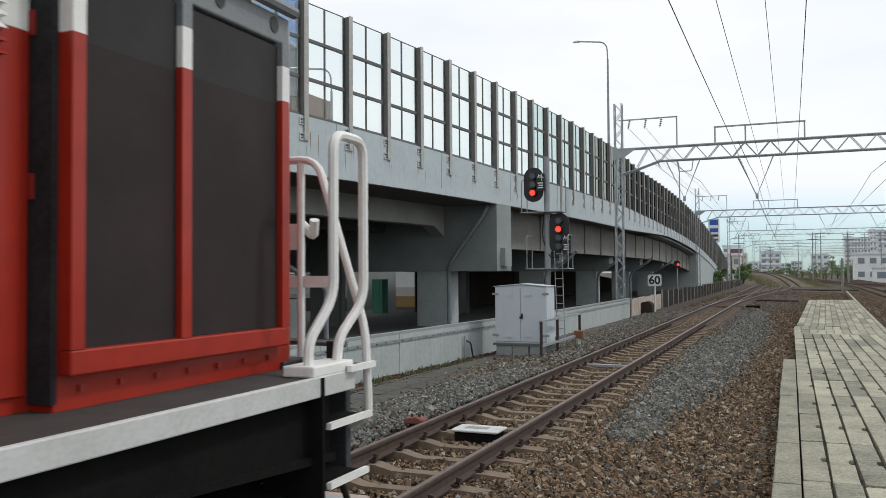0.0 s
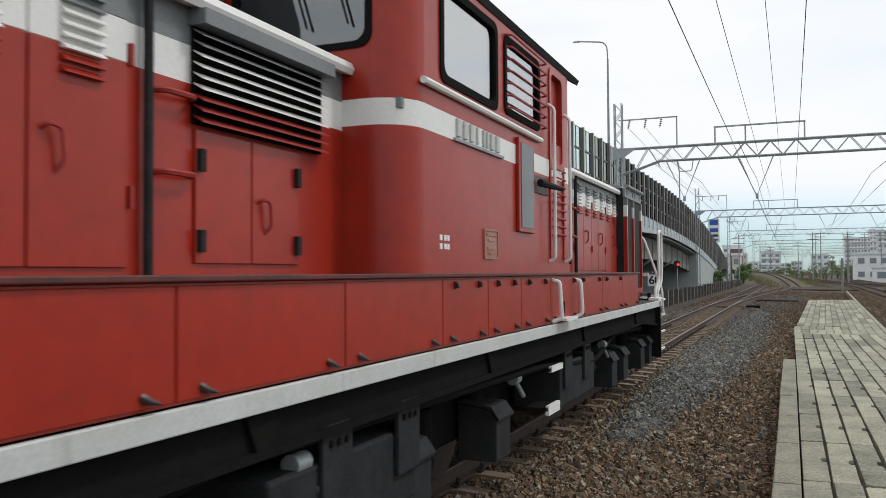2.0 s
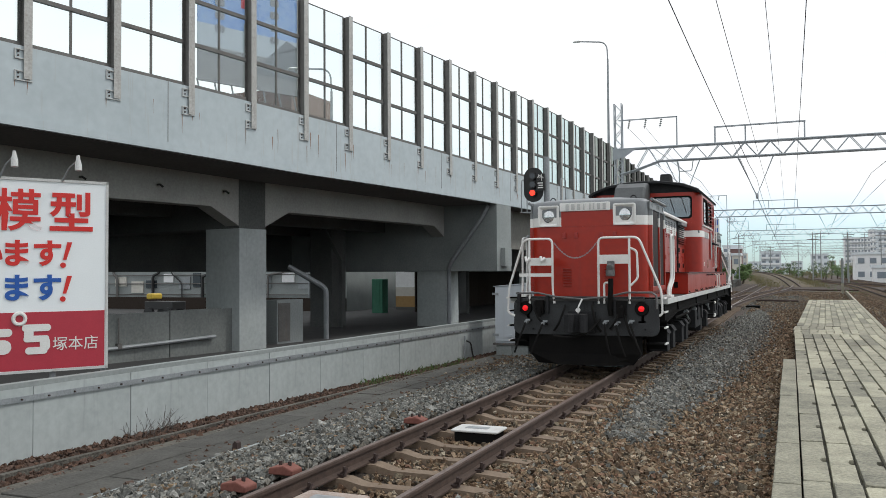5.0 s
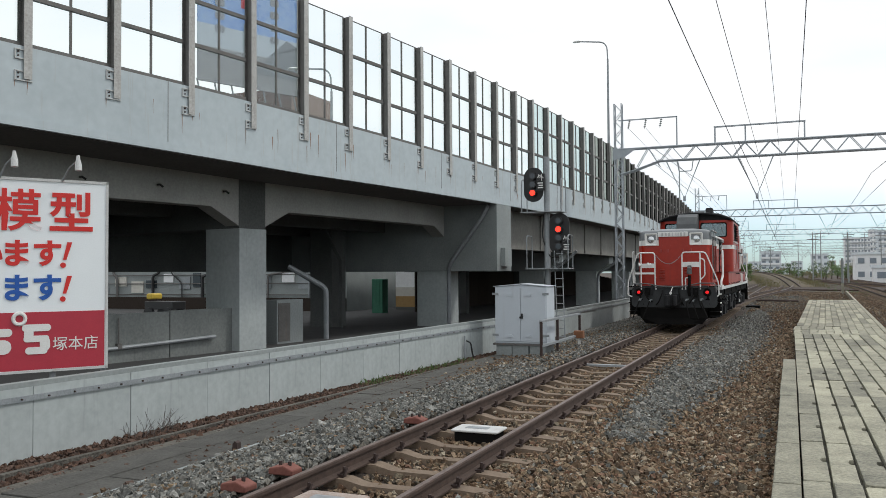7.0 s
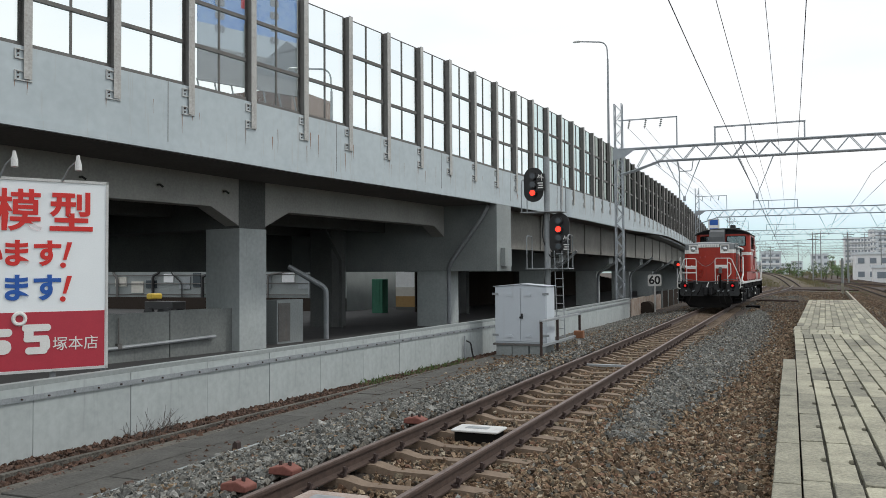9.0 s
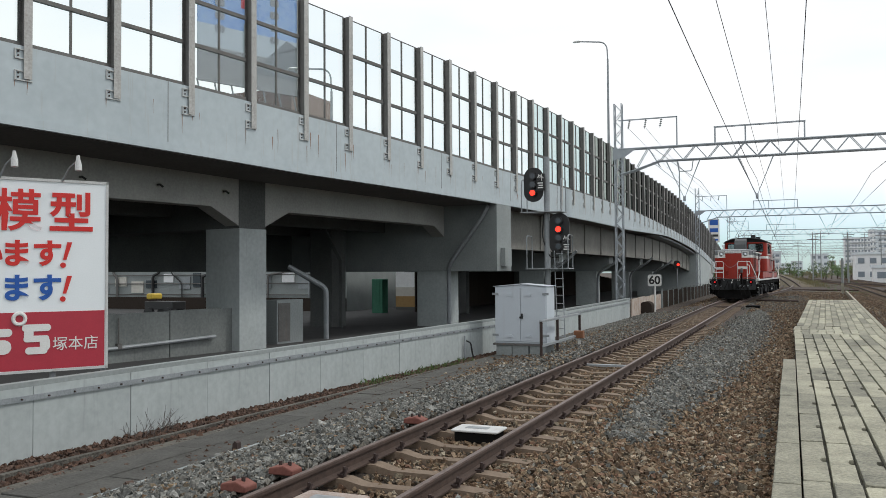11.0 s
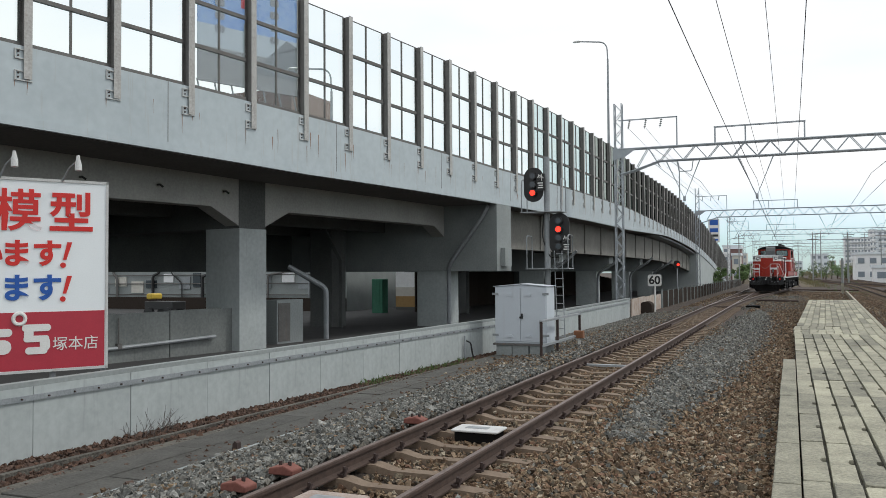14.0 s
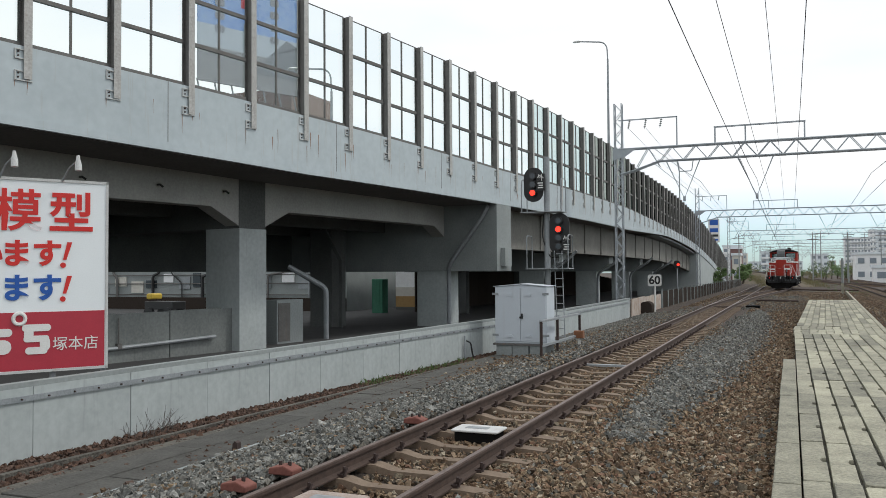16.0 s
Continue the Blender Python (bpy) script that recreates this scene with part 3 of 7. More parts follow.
def lay_paving():
    """Courses of narrow slabs laid side by side, their end joints nearly in line."""
    rs = random.Random(11)
    near, rest = 0, Geo()
    y = 0.5 - 1.67 * 3
    while y < PLAT_END - 0.8:
        c = y + 0.83
        a, b = plat_left(c), plat_right(c)
        n = int((b - a) / 0.199)
        for i in range(n):
            x = a + (b - a) * (i + 0.5) / n
            m = pose(x, c + rs.uniform(-0.02, 0.02), 0.1 + rs.uniform(-0.008, 0.007), rs.uniform(-0.3, 0.3), rs.uniform(-1.6, 1.6), rs.uniform(-0.4, 0.4) - (1.6 if c > 24 else 0))
            if near < 300:
                piece("paving_slab", SLABS[rs.randrange(3)], platform, m)
                near += 1
            else:
                rest.box(-0.096, 0.096, -0.82, 0.82, -0.06, 0, m)
        y += 1.67
    part("paving_slabs_beyond", rest, M_SLAB_FAR, platform, kind="stuff")


M_SLAB_FAR = mat("weathered_paving_far", (0.47, 0.445, 0.33), (0.1, 0.097, 0.08), rough=0.95, scale=2.2, fine=28, bump=0.5, island=0.5, placed=True)
# ---- boundary wall ----
boundary = thing("boundary_wall", "low white precast concrete boundary wall with a steel strip", "wall", kind="structure")
g = Geo()
g.box(-0.09, 0, 0.006, 1.494, -0.1, 0.93)
PANEL = g.mesh("wall_panel")
PANEL.materials.append(M_WALL)
_ang = math.degrees(math.atan(0.0567))
for _i in range(22):
    _y = -0.13 + _i * 1.4976
    if _y > 27:
        break
    piece("wall_panel", PANEL, boundary, pose(wall_x(_y) + random.uniform(-0.006, 0.006), _y, -0.5, 0, 0, -_ang))
for _i in range(9):
    piece("wall_panel", PANEL, boundary, pose(-3.77, 27.3 + _i * 1.5, -0.52))
g = Geo()
for _a, _b in ((-2, 27.2), (27.3, 40.8)):
    g.sweep([[(wall_x(y) + 0.012, y, 0.27), (wall_x(y) + 0.03, y, 0.27), (wall_x(y) + 0.03, y, 0.335), (wall_x(y) + 0.012, y, 0.335)] for y in (_a, _b)])
part("strip", g, M_STEEL, boundary, "thin grey steel strip along the top")
g = Geo()
for _i in range(70):
    _y = 2 + _i * 0.37
    if _y < 27:
        g.disc((wall_x(_y) + 0.035, _y, 0.3), (1, 0, 0), 0.012, 0.02, 6)
part("bolts", g, M_CLIP, boundary, kind="stuff")
g = Geo()
for _a, _b in ((-2, 27.2), (27.3, 40.8)):
    g.sweep([[(wall_x(y) - 0.12, y, 0.43), (wall_x(y) + 0.004, y, 0.43), (wall_x(y) + 0.004, y, 0.49), (wall_x(y) - 0.12, y, 0.49)] for y in (_a, _b)])
part("coping", g, M_CONC, boundary)
g = Geo()
g.sweep([[(wall_x(y) + 0.55, y, -0.43), (wall_x(y) + 0.63, y, -0.43), (wall_x(y) + 0.63, y, -0.36), (wall_x(y) + 0.55, y, -0.36)] for y in (0, 10, 20, 27)])
tagged(part("cable_trough_edge", g, M_PATH), "low concrete cable trough edging along the footpath", "cable trough", kind="structure")

# sleeper fence beyond the wall, and rust-stained plate fence
plate = thing("plate_fence", "rust-streaked white metal plate fence behind the track", "fence", kind="structure")
for _i in range(5):
    g = Geo()
    _y = 41.5 + _i * 2.0
    g.box(-3.85, -3.8, _y, _y + 1.98, -0.45, 0.42 + 0.03 * (_i % 2))
    part("plate", g, M_RUSTY, plate)
fence = thing("sleeper_fence", "dark old timber sleepers fencing the trackside", "fence", kind="structure")
g = Geo()
g.box(-0.06, 0.06, 0, 2.3, -0.5, 0.55)
FPANEL = g.mesh("fence_board")
FPANEL.materials.append(M_TIMBER)
g = Geo()
g.box(-0.06, 0.04, -0.08, 0.08, -0.5, 0.66)
FPOST = g.mesh("fence_post")
FPOST.materials.append(M_CONC)
for _i in range(34):
    _y = 52 + _i * 2.6
    piece("fence_board", FPANEL, fence, pose(-3.85, _y + 0.13, random.uniform(-0.06, 0.04)))
    piece("fence_post", FPOST, fence, pose(-3.8, _y, random.uniform(-0.03, 0.03)))


# ---- elevated road ----
road = thing("elevated_road", "elevated road on concrete piers with a pale painted edge beam", "elevated road", kind="structure")
ST = [-15 + 1.5 * i for i in range(108)]
g = Geo()
_rows = []
for s in ST:
    x, y, h = deck(s)
    nx, ny = -math.cos(h), math.sin(h)
    prof = [(0.0, z_bottom(s)), (0.0, z_top(s)), (0.28, z_top(s)), (0.32, z_top(s) - 0.9), (11, z_top(s) - 0.85), (11, z_bottom(s) + 0.1), (0.45, z_bottom(s) + 0.02), (0.12, z_bottom(s))]
    _rows.append([(x + nx * a, y + ny * a, b) for a, b in prof])
g.sweep(_rows)
part("deck", g, M_FASCIA, road, "pale concrete deck and parapet")
# separate underside sheet whose dark colour carries the shade below the deck
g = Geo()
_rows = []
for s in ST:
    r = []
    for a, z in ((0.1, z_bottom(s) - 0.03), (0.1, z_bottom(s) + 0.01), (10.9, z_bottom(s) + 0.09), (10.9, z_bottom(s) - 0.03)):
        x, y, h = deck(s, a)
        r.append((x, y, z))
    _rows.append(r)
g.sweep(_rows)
part("soffit", g, M_SOFFIT, road, "dark stained underside of the deck, its tone deepened for shade")
# dark sheet added over the ground to cut bounce under the deck
g = Geo()
_rows = []
for s in ST:
    r = []
    for a, z in ((0.4, -0.6), (0.4, -0.47), (40, -0.47), (40, -0.6)):
        x, y, h = deck(s, a)
        r.append((x, y, z))
    _rows.append(r)
g.sweep(_rows)
tagged(part("service_road", g, M_DARKFLOOR), "dark floor sheet added under the elevated road", "road", kind="structure")
# lower lip line on the parapet face
g = Geo()
_rows = []
for s in ST:
    x, y, h = deck(s, -0.02)
    _rows.append([(x, y, z_bottom(s) - 0.01), (x, y, z_bottom(s) + 0.18), (x - 0.1 * math.cos(h), y + 0.1 * math.sin(h), z_bottom(s) + 0.2), (x - 0.1 * math.cos(h), y + 0.1 * math.sin(h), z_bottom(s) - 0.012)])
g.sweep(_rows)
part("edge_lip", g, M_FASCIA, road)
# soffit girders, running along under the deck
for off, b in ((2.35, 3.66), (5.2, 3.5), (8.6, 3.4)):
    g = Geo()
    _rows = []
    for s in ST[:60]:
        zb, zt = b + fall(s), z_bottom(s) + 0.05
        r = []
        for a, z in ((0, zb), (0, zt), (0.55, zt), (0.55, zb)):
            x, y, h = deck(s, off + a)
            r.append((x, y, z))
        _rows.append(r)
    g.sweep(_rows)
    # outer girder takes the lit tone, inner girders the shaded one
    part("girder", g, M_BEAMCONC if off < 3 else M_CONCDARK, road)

g = Geo()
_rows = []
for s in [19.6 + 2.0 * i for i in range(36)]:
    r = []
    for a, z in ((0.95, 2.8), (0.95, 4.52), (1.4, 4.52), (1.4, 2.8)):
        x, y, h = deck(s, a)
        r.append((x, y, z + fall(s)))
    _rows.append(r)
g.sweep(_rows)
part("edge_girder", g, M_GIRDER, road, "brownish grey edge girder")
for _i in range(17):
    g = Geo()
    s = 21.5 + 4.0 * _i
    g.box(0, 0.07, -0.06, 0.06, 2.82 + fall(s), 4.5 + fall(s), deckpose(s, 0.95))
    part("stiffener", g, M_GIRDER, road)
PIERS = [6.6 + 12.05 * k for k in range(-2, 6)]
for k, s in enumerate(PIERS):
    # column, its dark upper block, haunches under the outer girder
    g = Geo()
    if k < 3:
        s -= 0.28
    g.box(-1.4, 0, -0.64 if k >= 3 else -0.55, 0.46 if k >= 3 else 0.55, -0.7, 3.08 if k < 3 else 1.9, deckpose(s, 2.3))
    part("column", g, M_WALL, road, "pale grey concrete column", bevel=0.02)
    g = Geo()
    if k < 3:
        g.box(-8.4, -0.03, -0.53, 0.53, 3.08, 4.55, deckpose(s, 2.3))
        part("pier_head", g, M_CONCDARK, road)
    else:
        w = 0.72
        g.prism([(2.32, 4.5), (2.32, 1.82), (-8.4, 1.82), (-8.4, 4.5)] if k == 3 else [(0.9, 2.8), (0.9, 2.3), (0.2, 1.82), (-8.4, 1.82), (-8.4, 4.5), (-0.5, 4.5), (-0.5, 2.8)], -w, w, "y", deckpose(s, 2.3))
        part("cross_beam", g, M_CONC, road, "deep pale concrete cross beam")
        if k == 3:
            g = Geo()
            g.box(-0.02, 0.2, -0.35, 0.3, 2.0, 2.75, deckpose(s, -0.02))
            part("beam_end_block", g, M_CONC, road)
        # drain pipe bent down along the beam to the column
        g = Geo()
        m = deckpose(s, 2.3)
        g.tube([m @ Vector(p) for p in bent([(2.0, -0.85, 4.45), (1.75, -0.85, 4.0), (0.25, -0.85, 2.1), (0.1, -0.6, 1.7), (0.1, -0.6, -0.4)] if k == 3 else [(1.9, -0.85, 2.9), (1.6, -0.85, 2.55), (0.25, -0.85, 1.7), (0.1, -0.6, 1.4), (0.1, -0.6, -0.4)], 0.35)], 0.085, 8)
        part("drain_pipe", g, M_STEEL, road, "grey steel drain pipe", smooth=True)
    for sg in (-1, 1):
        g = Geo()
        g.prism([(sg * 0.5, 3.66), (sg * 0.5, 3.14), (sg * 1.6, 3.66)], -0.55, -0.003, "x", deckpose(s, 2.35))
        if k < 4:
            part("haunch", g, M_BEAMCONC, road)
# drain outlet stub
g = Geo()
for _i in range(5):
    m = deckpose(-4 + _i * 2.3, 2.33)
    g.tube([m @ Vector((0.0, 0, 4.1)), m @ Vector((0.1, 0.0, 4.1)), m @ Vector((0.13, 0.08, 4.04))], 0.03, 6)
part("conduit_hooks", g, M_BLACK, road, kind="stuff")
# end wall where the road meets its ramp
g = Geo()
_rows = []
for s in [84.5 + 3 * i for i in range(25)]:
    r = []
    for a, z in ((0.06, -0.7), (0.06, z_bottom(s)), (9, z_bottom(s)), (9, -0.7)):
        x, y, h = deck(s, a)
        r.append((x, y, max(z, -0.7)))
    _rows.append(r)
g.sweep(_rows)
part("ramp_wall", g, M_WALL, road, "pale concrete retaining wall of the ramp")


# ---- noise barrier: posts every two metres, three rows of panes ----
barrier = thing("noise_barrier", "tall steel-framed noise barrier with clear panes", "noise barrier")
NPOST = 66
g = Geo()
g.box(-0.095, -0.08, -0.09, 0.09, -0.1, 3.45)
g.box(-0.08, 0.15, -0.006, 0.006, -0.1, 3.45)
POST = g.mesh("post")
POST.materials.append(M_STEELDARK)
g = Geo()
g.box(0.15, 0.165, -0.085, 0.085, -0.72, 3.45)
FLANGE = g.mesh("outer_flange")
FLANGE.materials.append(M_FLANGE)
# channel-shaped stubs that hold the foot of each post off the edge beam
g = Geo()
g.prism([(-0.26, -0.1), (0.1, -0.1), (0.1, -0.08), (-0.24, -0.08), (-0.24, 0.08), (0.1, 0.08), (0.1, 0.1), (-0.26, 0.1)], -0.1, 0.13, "x")
STUB = g.mesh("bracket")
STUB.materials.append(M_BRACKET)
g = Geo()
g.disc((0, 0, 0), (1, 0, 0), 0.018, 0.03, 6)
BOLT = g.mesh("bolt")
BOLT.materials.append(M_CLIP)
for _k in range(-7, NPOST):
    s = _k * 2.0
    m = deckpose(s, 0.12, z_top(s))
    h = (z_crest(s) - z_top(s)) / 3.45
    o = piece("post", POST, barrier, m @ Matrix.Diagonal((1, 1, h, 1)))
    piece("outer_flange", FLANGE, o, Matrix.Identity(4))
    if _k < 60:
        for _z in (-0.17, -0.6):
            o = piece("bracket", STUB, barrier, deckpose(s, 0.1, z_top(s) + _z))
            if _k < 14:
                for _a in (-0.04, 0.04):
                    piece("bolt", BOLT, o, pose(0.14, -0.2, _a))
for _k in range(-7, NPOST - 1):
    s0, s1 = _k * 2.0 + 0.1, _k * 2.0 + 1.9
    x0, y0, h0 = deck(s0, 0.13)
    x1, y1, h1 = deck(s1, 0.13)
    a0, a1, b0, b1 = z_top(s0), z_top(s1), z_crest(s0), z_crest(s1)
    ln = math.hypot(x1 - x0, y1 - y0)
    ux, uy = (x1 - x0) / ln, (y1 - y0) / ln
    nx, ny = uy, -ux

    def pt(u, w, d):
        """u along the bay 0..1, w up the barrier 0..1, d out of its plane in metres"""
        lo, hi = a0 + (a1 - a0) * u, b0 + (b1 - b0) * u
        return (x0 + (x1 - x0) * u + nx * d, y0 + (y1 - y0) * u + ny * d, lo + (hi - lo) * w)
    for w, t in ((0.0, 0.06), (0.333, 0.026), (0.667, 0.026)):
        t2 = t if _k < 26 else t * 1.2
        rails = Geo()
        rails.sweep([[pt(u, max(0, w - t2 / 2), 0.05), pt(u, w + t2 / 2, 0.05), pt(u, w + t2 / 2, -0.04), pt(u, max(0, w - t2 / 2), -0.04)] for u in (0, 1)])
        part("transom", rails, M_STEELDARK, barrier)
    rails = Geo()
    rails.sweep([[pt(u, 0.985, 0.015), pt(u, 0.992, 0.015), pt(u, 0.992, -0.015), pt(u, 0.985, -0.015)] for u in (0, 1)])
    part("top_cable", rails, M_STEELDARK, barrier)
    mull = Geo()
    mull.sweep([[pt(0.5 - 0.012, w, 0.025), pt(0.5 + 0.012, w, 0.025), pt(0.5 + 0.012, w, -0.02), pt(0.5 - 0.012, w, -0.02)] for w in (0, 0.99)])
    part("mullion", mull, M_STEELDARK, barrier)
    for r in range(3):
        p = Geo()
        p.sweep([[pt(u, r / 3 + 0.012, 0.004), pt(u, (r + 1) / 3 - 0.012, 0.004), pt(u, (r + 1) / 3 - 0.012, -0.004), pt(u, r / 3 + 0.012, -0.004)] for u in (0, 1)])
        # the slant dimming is put into the tint, bay by bay
        o = part("pane", p, M_PANE if _k < 11 else M_PANE_SLANT if _k < 16 else M_PANE_DULL if _k < 21 else M_PANE_DIM, barrier)
        o.visible_shadow = False

# rust runs below the brackets and the joints of the edge beam
M_RUSTRUN = mat("rust_run", (0.2, 0.1, 0.06), (0.36, 0.29, 0.24), rough=0.9, scale=9, fine=60, bump=0.05)
M_JOINT = mat("beam_joint", (0.12, 0.12, 0.12), (0.25, 0.24, 0.22), rough=0.95, scale=3)
_rr = random.Random(12)
g = Geo()
for _k in range(-7, 40):
    for _n in range(_rr.choice((1, 2, 2, 3))):
        s = _k * 2.0 + _rr.uniform(-0.25, 0.3) + (_rr.uniform(0, 1.6) if _rr.random() < 0.3 else 0)
        zt = z_top(s) - _rr.uniform(0.3, 0.85)
        zl = max(z_bottom(s) + 0.22, zt - _rr.uniform(0.15, 0.9))
        w = _rr.uniform(0.006, 0.022)
        m = deckpose(s, -0.003)
        mid = (zt + zl) / 2
        j = _rr.uniform(-0.015, 0.015)
        g.add([m @ Vector(p) for p in ((0, -w, zt), (0, w, zt), (0, w * 0.7 + j, mid), (0, 0.002, zl), (0, -0.002, zl), (0, -w * 0.6 + j, mid))], [(0, 5, 4, 3, 2, 1)])
for _k in range(-7, 34):
    for _o in (-0.24, 0.06):
        if _rr.random() < 0.75:
            s = _k * 2.0 + _o
            zt = z_top(s) - 0.7
            zl = max(z_bottom(s) + 0.2, zt - _rr.uniform(0.1, 0.75))
            w = _rr.uniform(0.006, 0.014)
            m = deckpose(s, -0.003)
            g.add([m @ Vector(p) for p in ((0, -w, zt), (0, w, zt), (0, w * 0.6, (zt + zl) / 2), (0, 0.002, zl), (0, -0.002, zl), (0, -w * 0.7, (zt + zl) / 2))], [(0, 5, 4, 3, 2, 1)])
part("rust_runs", g, M_RUSTRUN, road, kind="stuff")
for _k in range(-2, 10):
    s = _k * 6.0 + 1.35
    m = deckpose(s, -0.003)
    g = Geo()
    g.box(-0.003, 0.002, -0.007, 0.007, z_bottom(s) + 0.2, z_top(s), m)
    part("beam_joint", g, M_JOINT, road)

# far parapet and barrier of the road, behind
g = Geo()
_rows = []
for s in ST[::2]:
    r = []
    for a, z in ((10.7, z_top(s) - 0.9), (10.7, z_top(s) + 0.1), (11, z_top(s) + 0.1), (11, z_top(s) - 0.9)):
        x, y, h = deck(s, a)
        r.append((x, y, z))
    _rows.append(r)
g.sweep(_rows)
part("far_parapet", g, M_FASCIA, road)


# ---- street lamps on the road ----
def street_lamp(s, off, top, side=1):
    x, y, h = deck(s, off)
    t = thing("street_lamp", "slim grey tapered street lamp on the elevated road", "street lamp", pose(x, y, z_top(s) - 0.9), "road lamps")
    hgt = top - (z_top(s) - 0.9)
    g = Geo()
    g.tube([(0, 0, 0), (0, 0, hgt * 0.5), (0, 0, hgt - 1.2)], [0.1, 0.08, 0.06], 8)
    part("pole", g, M_STEEL, t, smooth=True)
    g = Geo()
    g.tube(bent([(0, 0, hgt - 1.2), (-0.05 * side, -0.02, hgt - 0.1), (-1.7 * side, -0.5, hgt)], 0.9, 6), 0.045, 8)
    part("arm", g, M_STEEL, t, smooth=True)
    g = Geo()
    g.sweep([[(-1.6 * side - 0.55 * side * k, -0.5 + a * w, hgt + b * w * 0.5) for a, b in ((-0.17, 0), (-0.1, 0.12), (0.1, 0.12), (0.17, 0), (0.08, -0.1), (-0.08, -0.1))] for k, w in ((0, 0.4), (0.25, 1), (0.8, 1), (1, 0.5))])
    part("lamp_head", g, M_WHITE, t, smooth=True)


street_lamp(40.0, 0.9, 16.7)
street_lamp(21.5, 10.4, 12.0)
street_lamp(76.0, 0.9, 13.4)
street_lamp(-4.6, 10.4, 12.4)


# ---- overhead line: lattice masts and truss beams across the tracks ----
def lattice(g, ax, ay, z0, z1, w, step):
    for dx in (-1, 1):
        for dy in (-1, 1):
            g.box(ax + dx * w - 0.025, ax + dx * w + 0.025, ay + dy * w - 0.025, ay + dy * w + 0.025, z0, z1)
    n = int((z1 - z0) / step)
    for i in range(n):
        a, b = z0 + i * (z1 - z0) / n, z0 + (i + 1) * (z1 - z0) / n
        for d in (-1, 1):
            f = 1 if i % 2 else -1
            g.tube([(ax - f * w, ay + d * w, a), (ax + f * w, ay + d * w, b)], 0.022, 4)
            g.tube([(ax + d * w, ay - f * w, a), (ax + d * w, ay + f * w, b)], 0.018, 4)


def gantry(y, x0, x1, near=True, tall=10.2, frame_x=(0.15, 4.1)):
    t = thing("overhead_gantry", "grey steel lattice gantry carrying overhead line wires", "gantry", pose(0, y, 0), "overhead gantries")
    g = Geo()
    lattice(g, x0, 0, -0.5, tall, 0.18, 0.42)
    part("mast", g, M_GANTRY, t)
    g = Geo()
    lattice(g, x1, 0, -0.5, 8.4, 0.16, 0.5)
    part("mast", g, M_GANTRY, t)
    zt, zb = 7.85, 7.17
    for d in (-0.18, 0.18):
        g = Geo()
        g.tube([(x0, d, zt), (x1, d, zt)], 0.045, 6)
        part("top_chord", g, M_GANTRY, t)
        g = Geo()
        g.tube([(x0 + 0.1, d, 6.6), (x0 + 0.75, d, 6.75), (x0 + 2.0, d, zb), (x1 - 2.0, d, zb), (x1 - 0.2, d, 6.6)], 0.04, 6)
        part("bottom_chord", g, M_GANTRY, t)
    g = Geo()
    n = int((x1 - x0 - 1.4) / 0.56)
    for i in range(n):
        a = x0 + 0.9 + i * 0.56
        f = i % 2
        zz = zb if a > x0 + 1.6 else 6.9
        for d in (-0.18, 0.18):
            g.tube([(a, d, zt if f else zz), (a + 0.56, d, zz if f else zt)], 0.024, 4)
    part("lacing", g, M_GANTRY, t, kind="stuff")
    if near:
        g = Geo()
        g.add([(x0 - 0.25, -0.2, zt + 0.05), (x0 + 0.95, -0.2, zt + 0.02), (x0 + 0.35, -0.2, zt - 0.4), (x0 - 0.25, -0.2, zt - 0.55), (x0 - 0.25, -0.21, zt + 0.05), (x0 + 0.95, -0.21, zt + 0.02), (x0 + 0.35, -0.21, zt - 0.4), (x0 - 0.25, -0.21, zt - 0.55)],
              [(0, 1, 2, 3), (7, 6, 5, 4), (0, 4, 5, 1), (1, 5, 6, 2), (2, 6, 7, 3), (3, 7, 4, 0)])
        part("gusset", g, M_GANTRY, t)
    # upper frame that holds the feeder wires
    g = Geo()
    for a in (frame_x[0], (frame_x[0] + frame_x[1]) / 2 - 0.6, frame_x[1]):
        g.box(a - 0.035, a + 0.035, -0.035, 0.035, zt, zt + 0.82)
    g.box(frame_x[0] - 0.05, frame_x[1] + 0.05, -0.04, 0.04, zt + 0.78, zt + 0.85)
    part("feeder_frame", g, M_GANTRY, t)
    # side bracket with hanging insulators
    g = Geo()
    g.box(x0, x0 + 2.85, -0.03, 0.03, 9.28, 9.34)
    g.box(x0 + 2.8, x0 + 2.86, -0.03, 0.03, zt, 9.32)
    part("side_bracket", g, M_GANTRY, t)
    for a in (0.55, 1.35, 2.1):
        g = Geo()
        for k in range(4):
            g.disc((x0 + a - 0.02 * k, 0, 9.22 - 0.1 * k), (0, 0, 1), 0.055, 0.045, 8)
        g.tube([(x0 + a, 0, 9.3), (x0 + a - 0.08, 0, 8.8)], 0.012, 4)
        part("insulator", g, M_CONCDARK, t)
    # V hangers that hold the line over each track
    for c in ((-1.3, 2.0) if near and y < 50 else (-1.3, 2.0, 6.8, 11.2)):
        if c < x1 - 1:
            g = Geo()
            g.tube([(c - 0.85, 0, zb), (c, 0, 5.3), (c + 0.75, 0, zb)], 0.03, 5)
            g.box(c - 0.06, c + 0.06, -0.05, 0.05, 5.15, 5.4)
            part("hanger", g, M_GANTRY, t)
    g = Geo()
    for c in (x0 + 3.2,):
        g.tube(bent([(c - 0.38, 0, zb), (c - 0.3, 0, zb - 0.55), (c + 0.3, 0, zb - 0.55), (c + 0.38, 0, zb)], 0.1), 0.025, 5)
    part("stirrup", g, M_GANTRY, t)
    return t


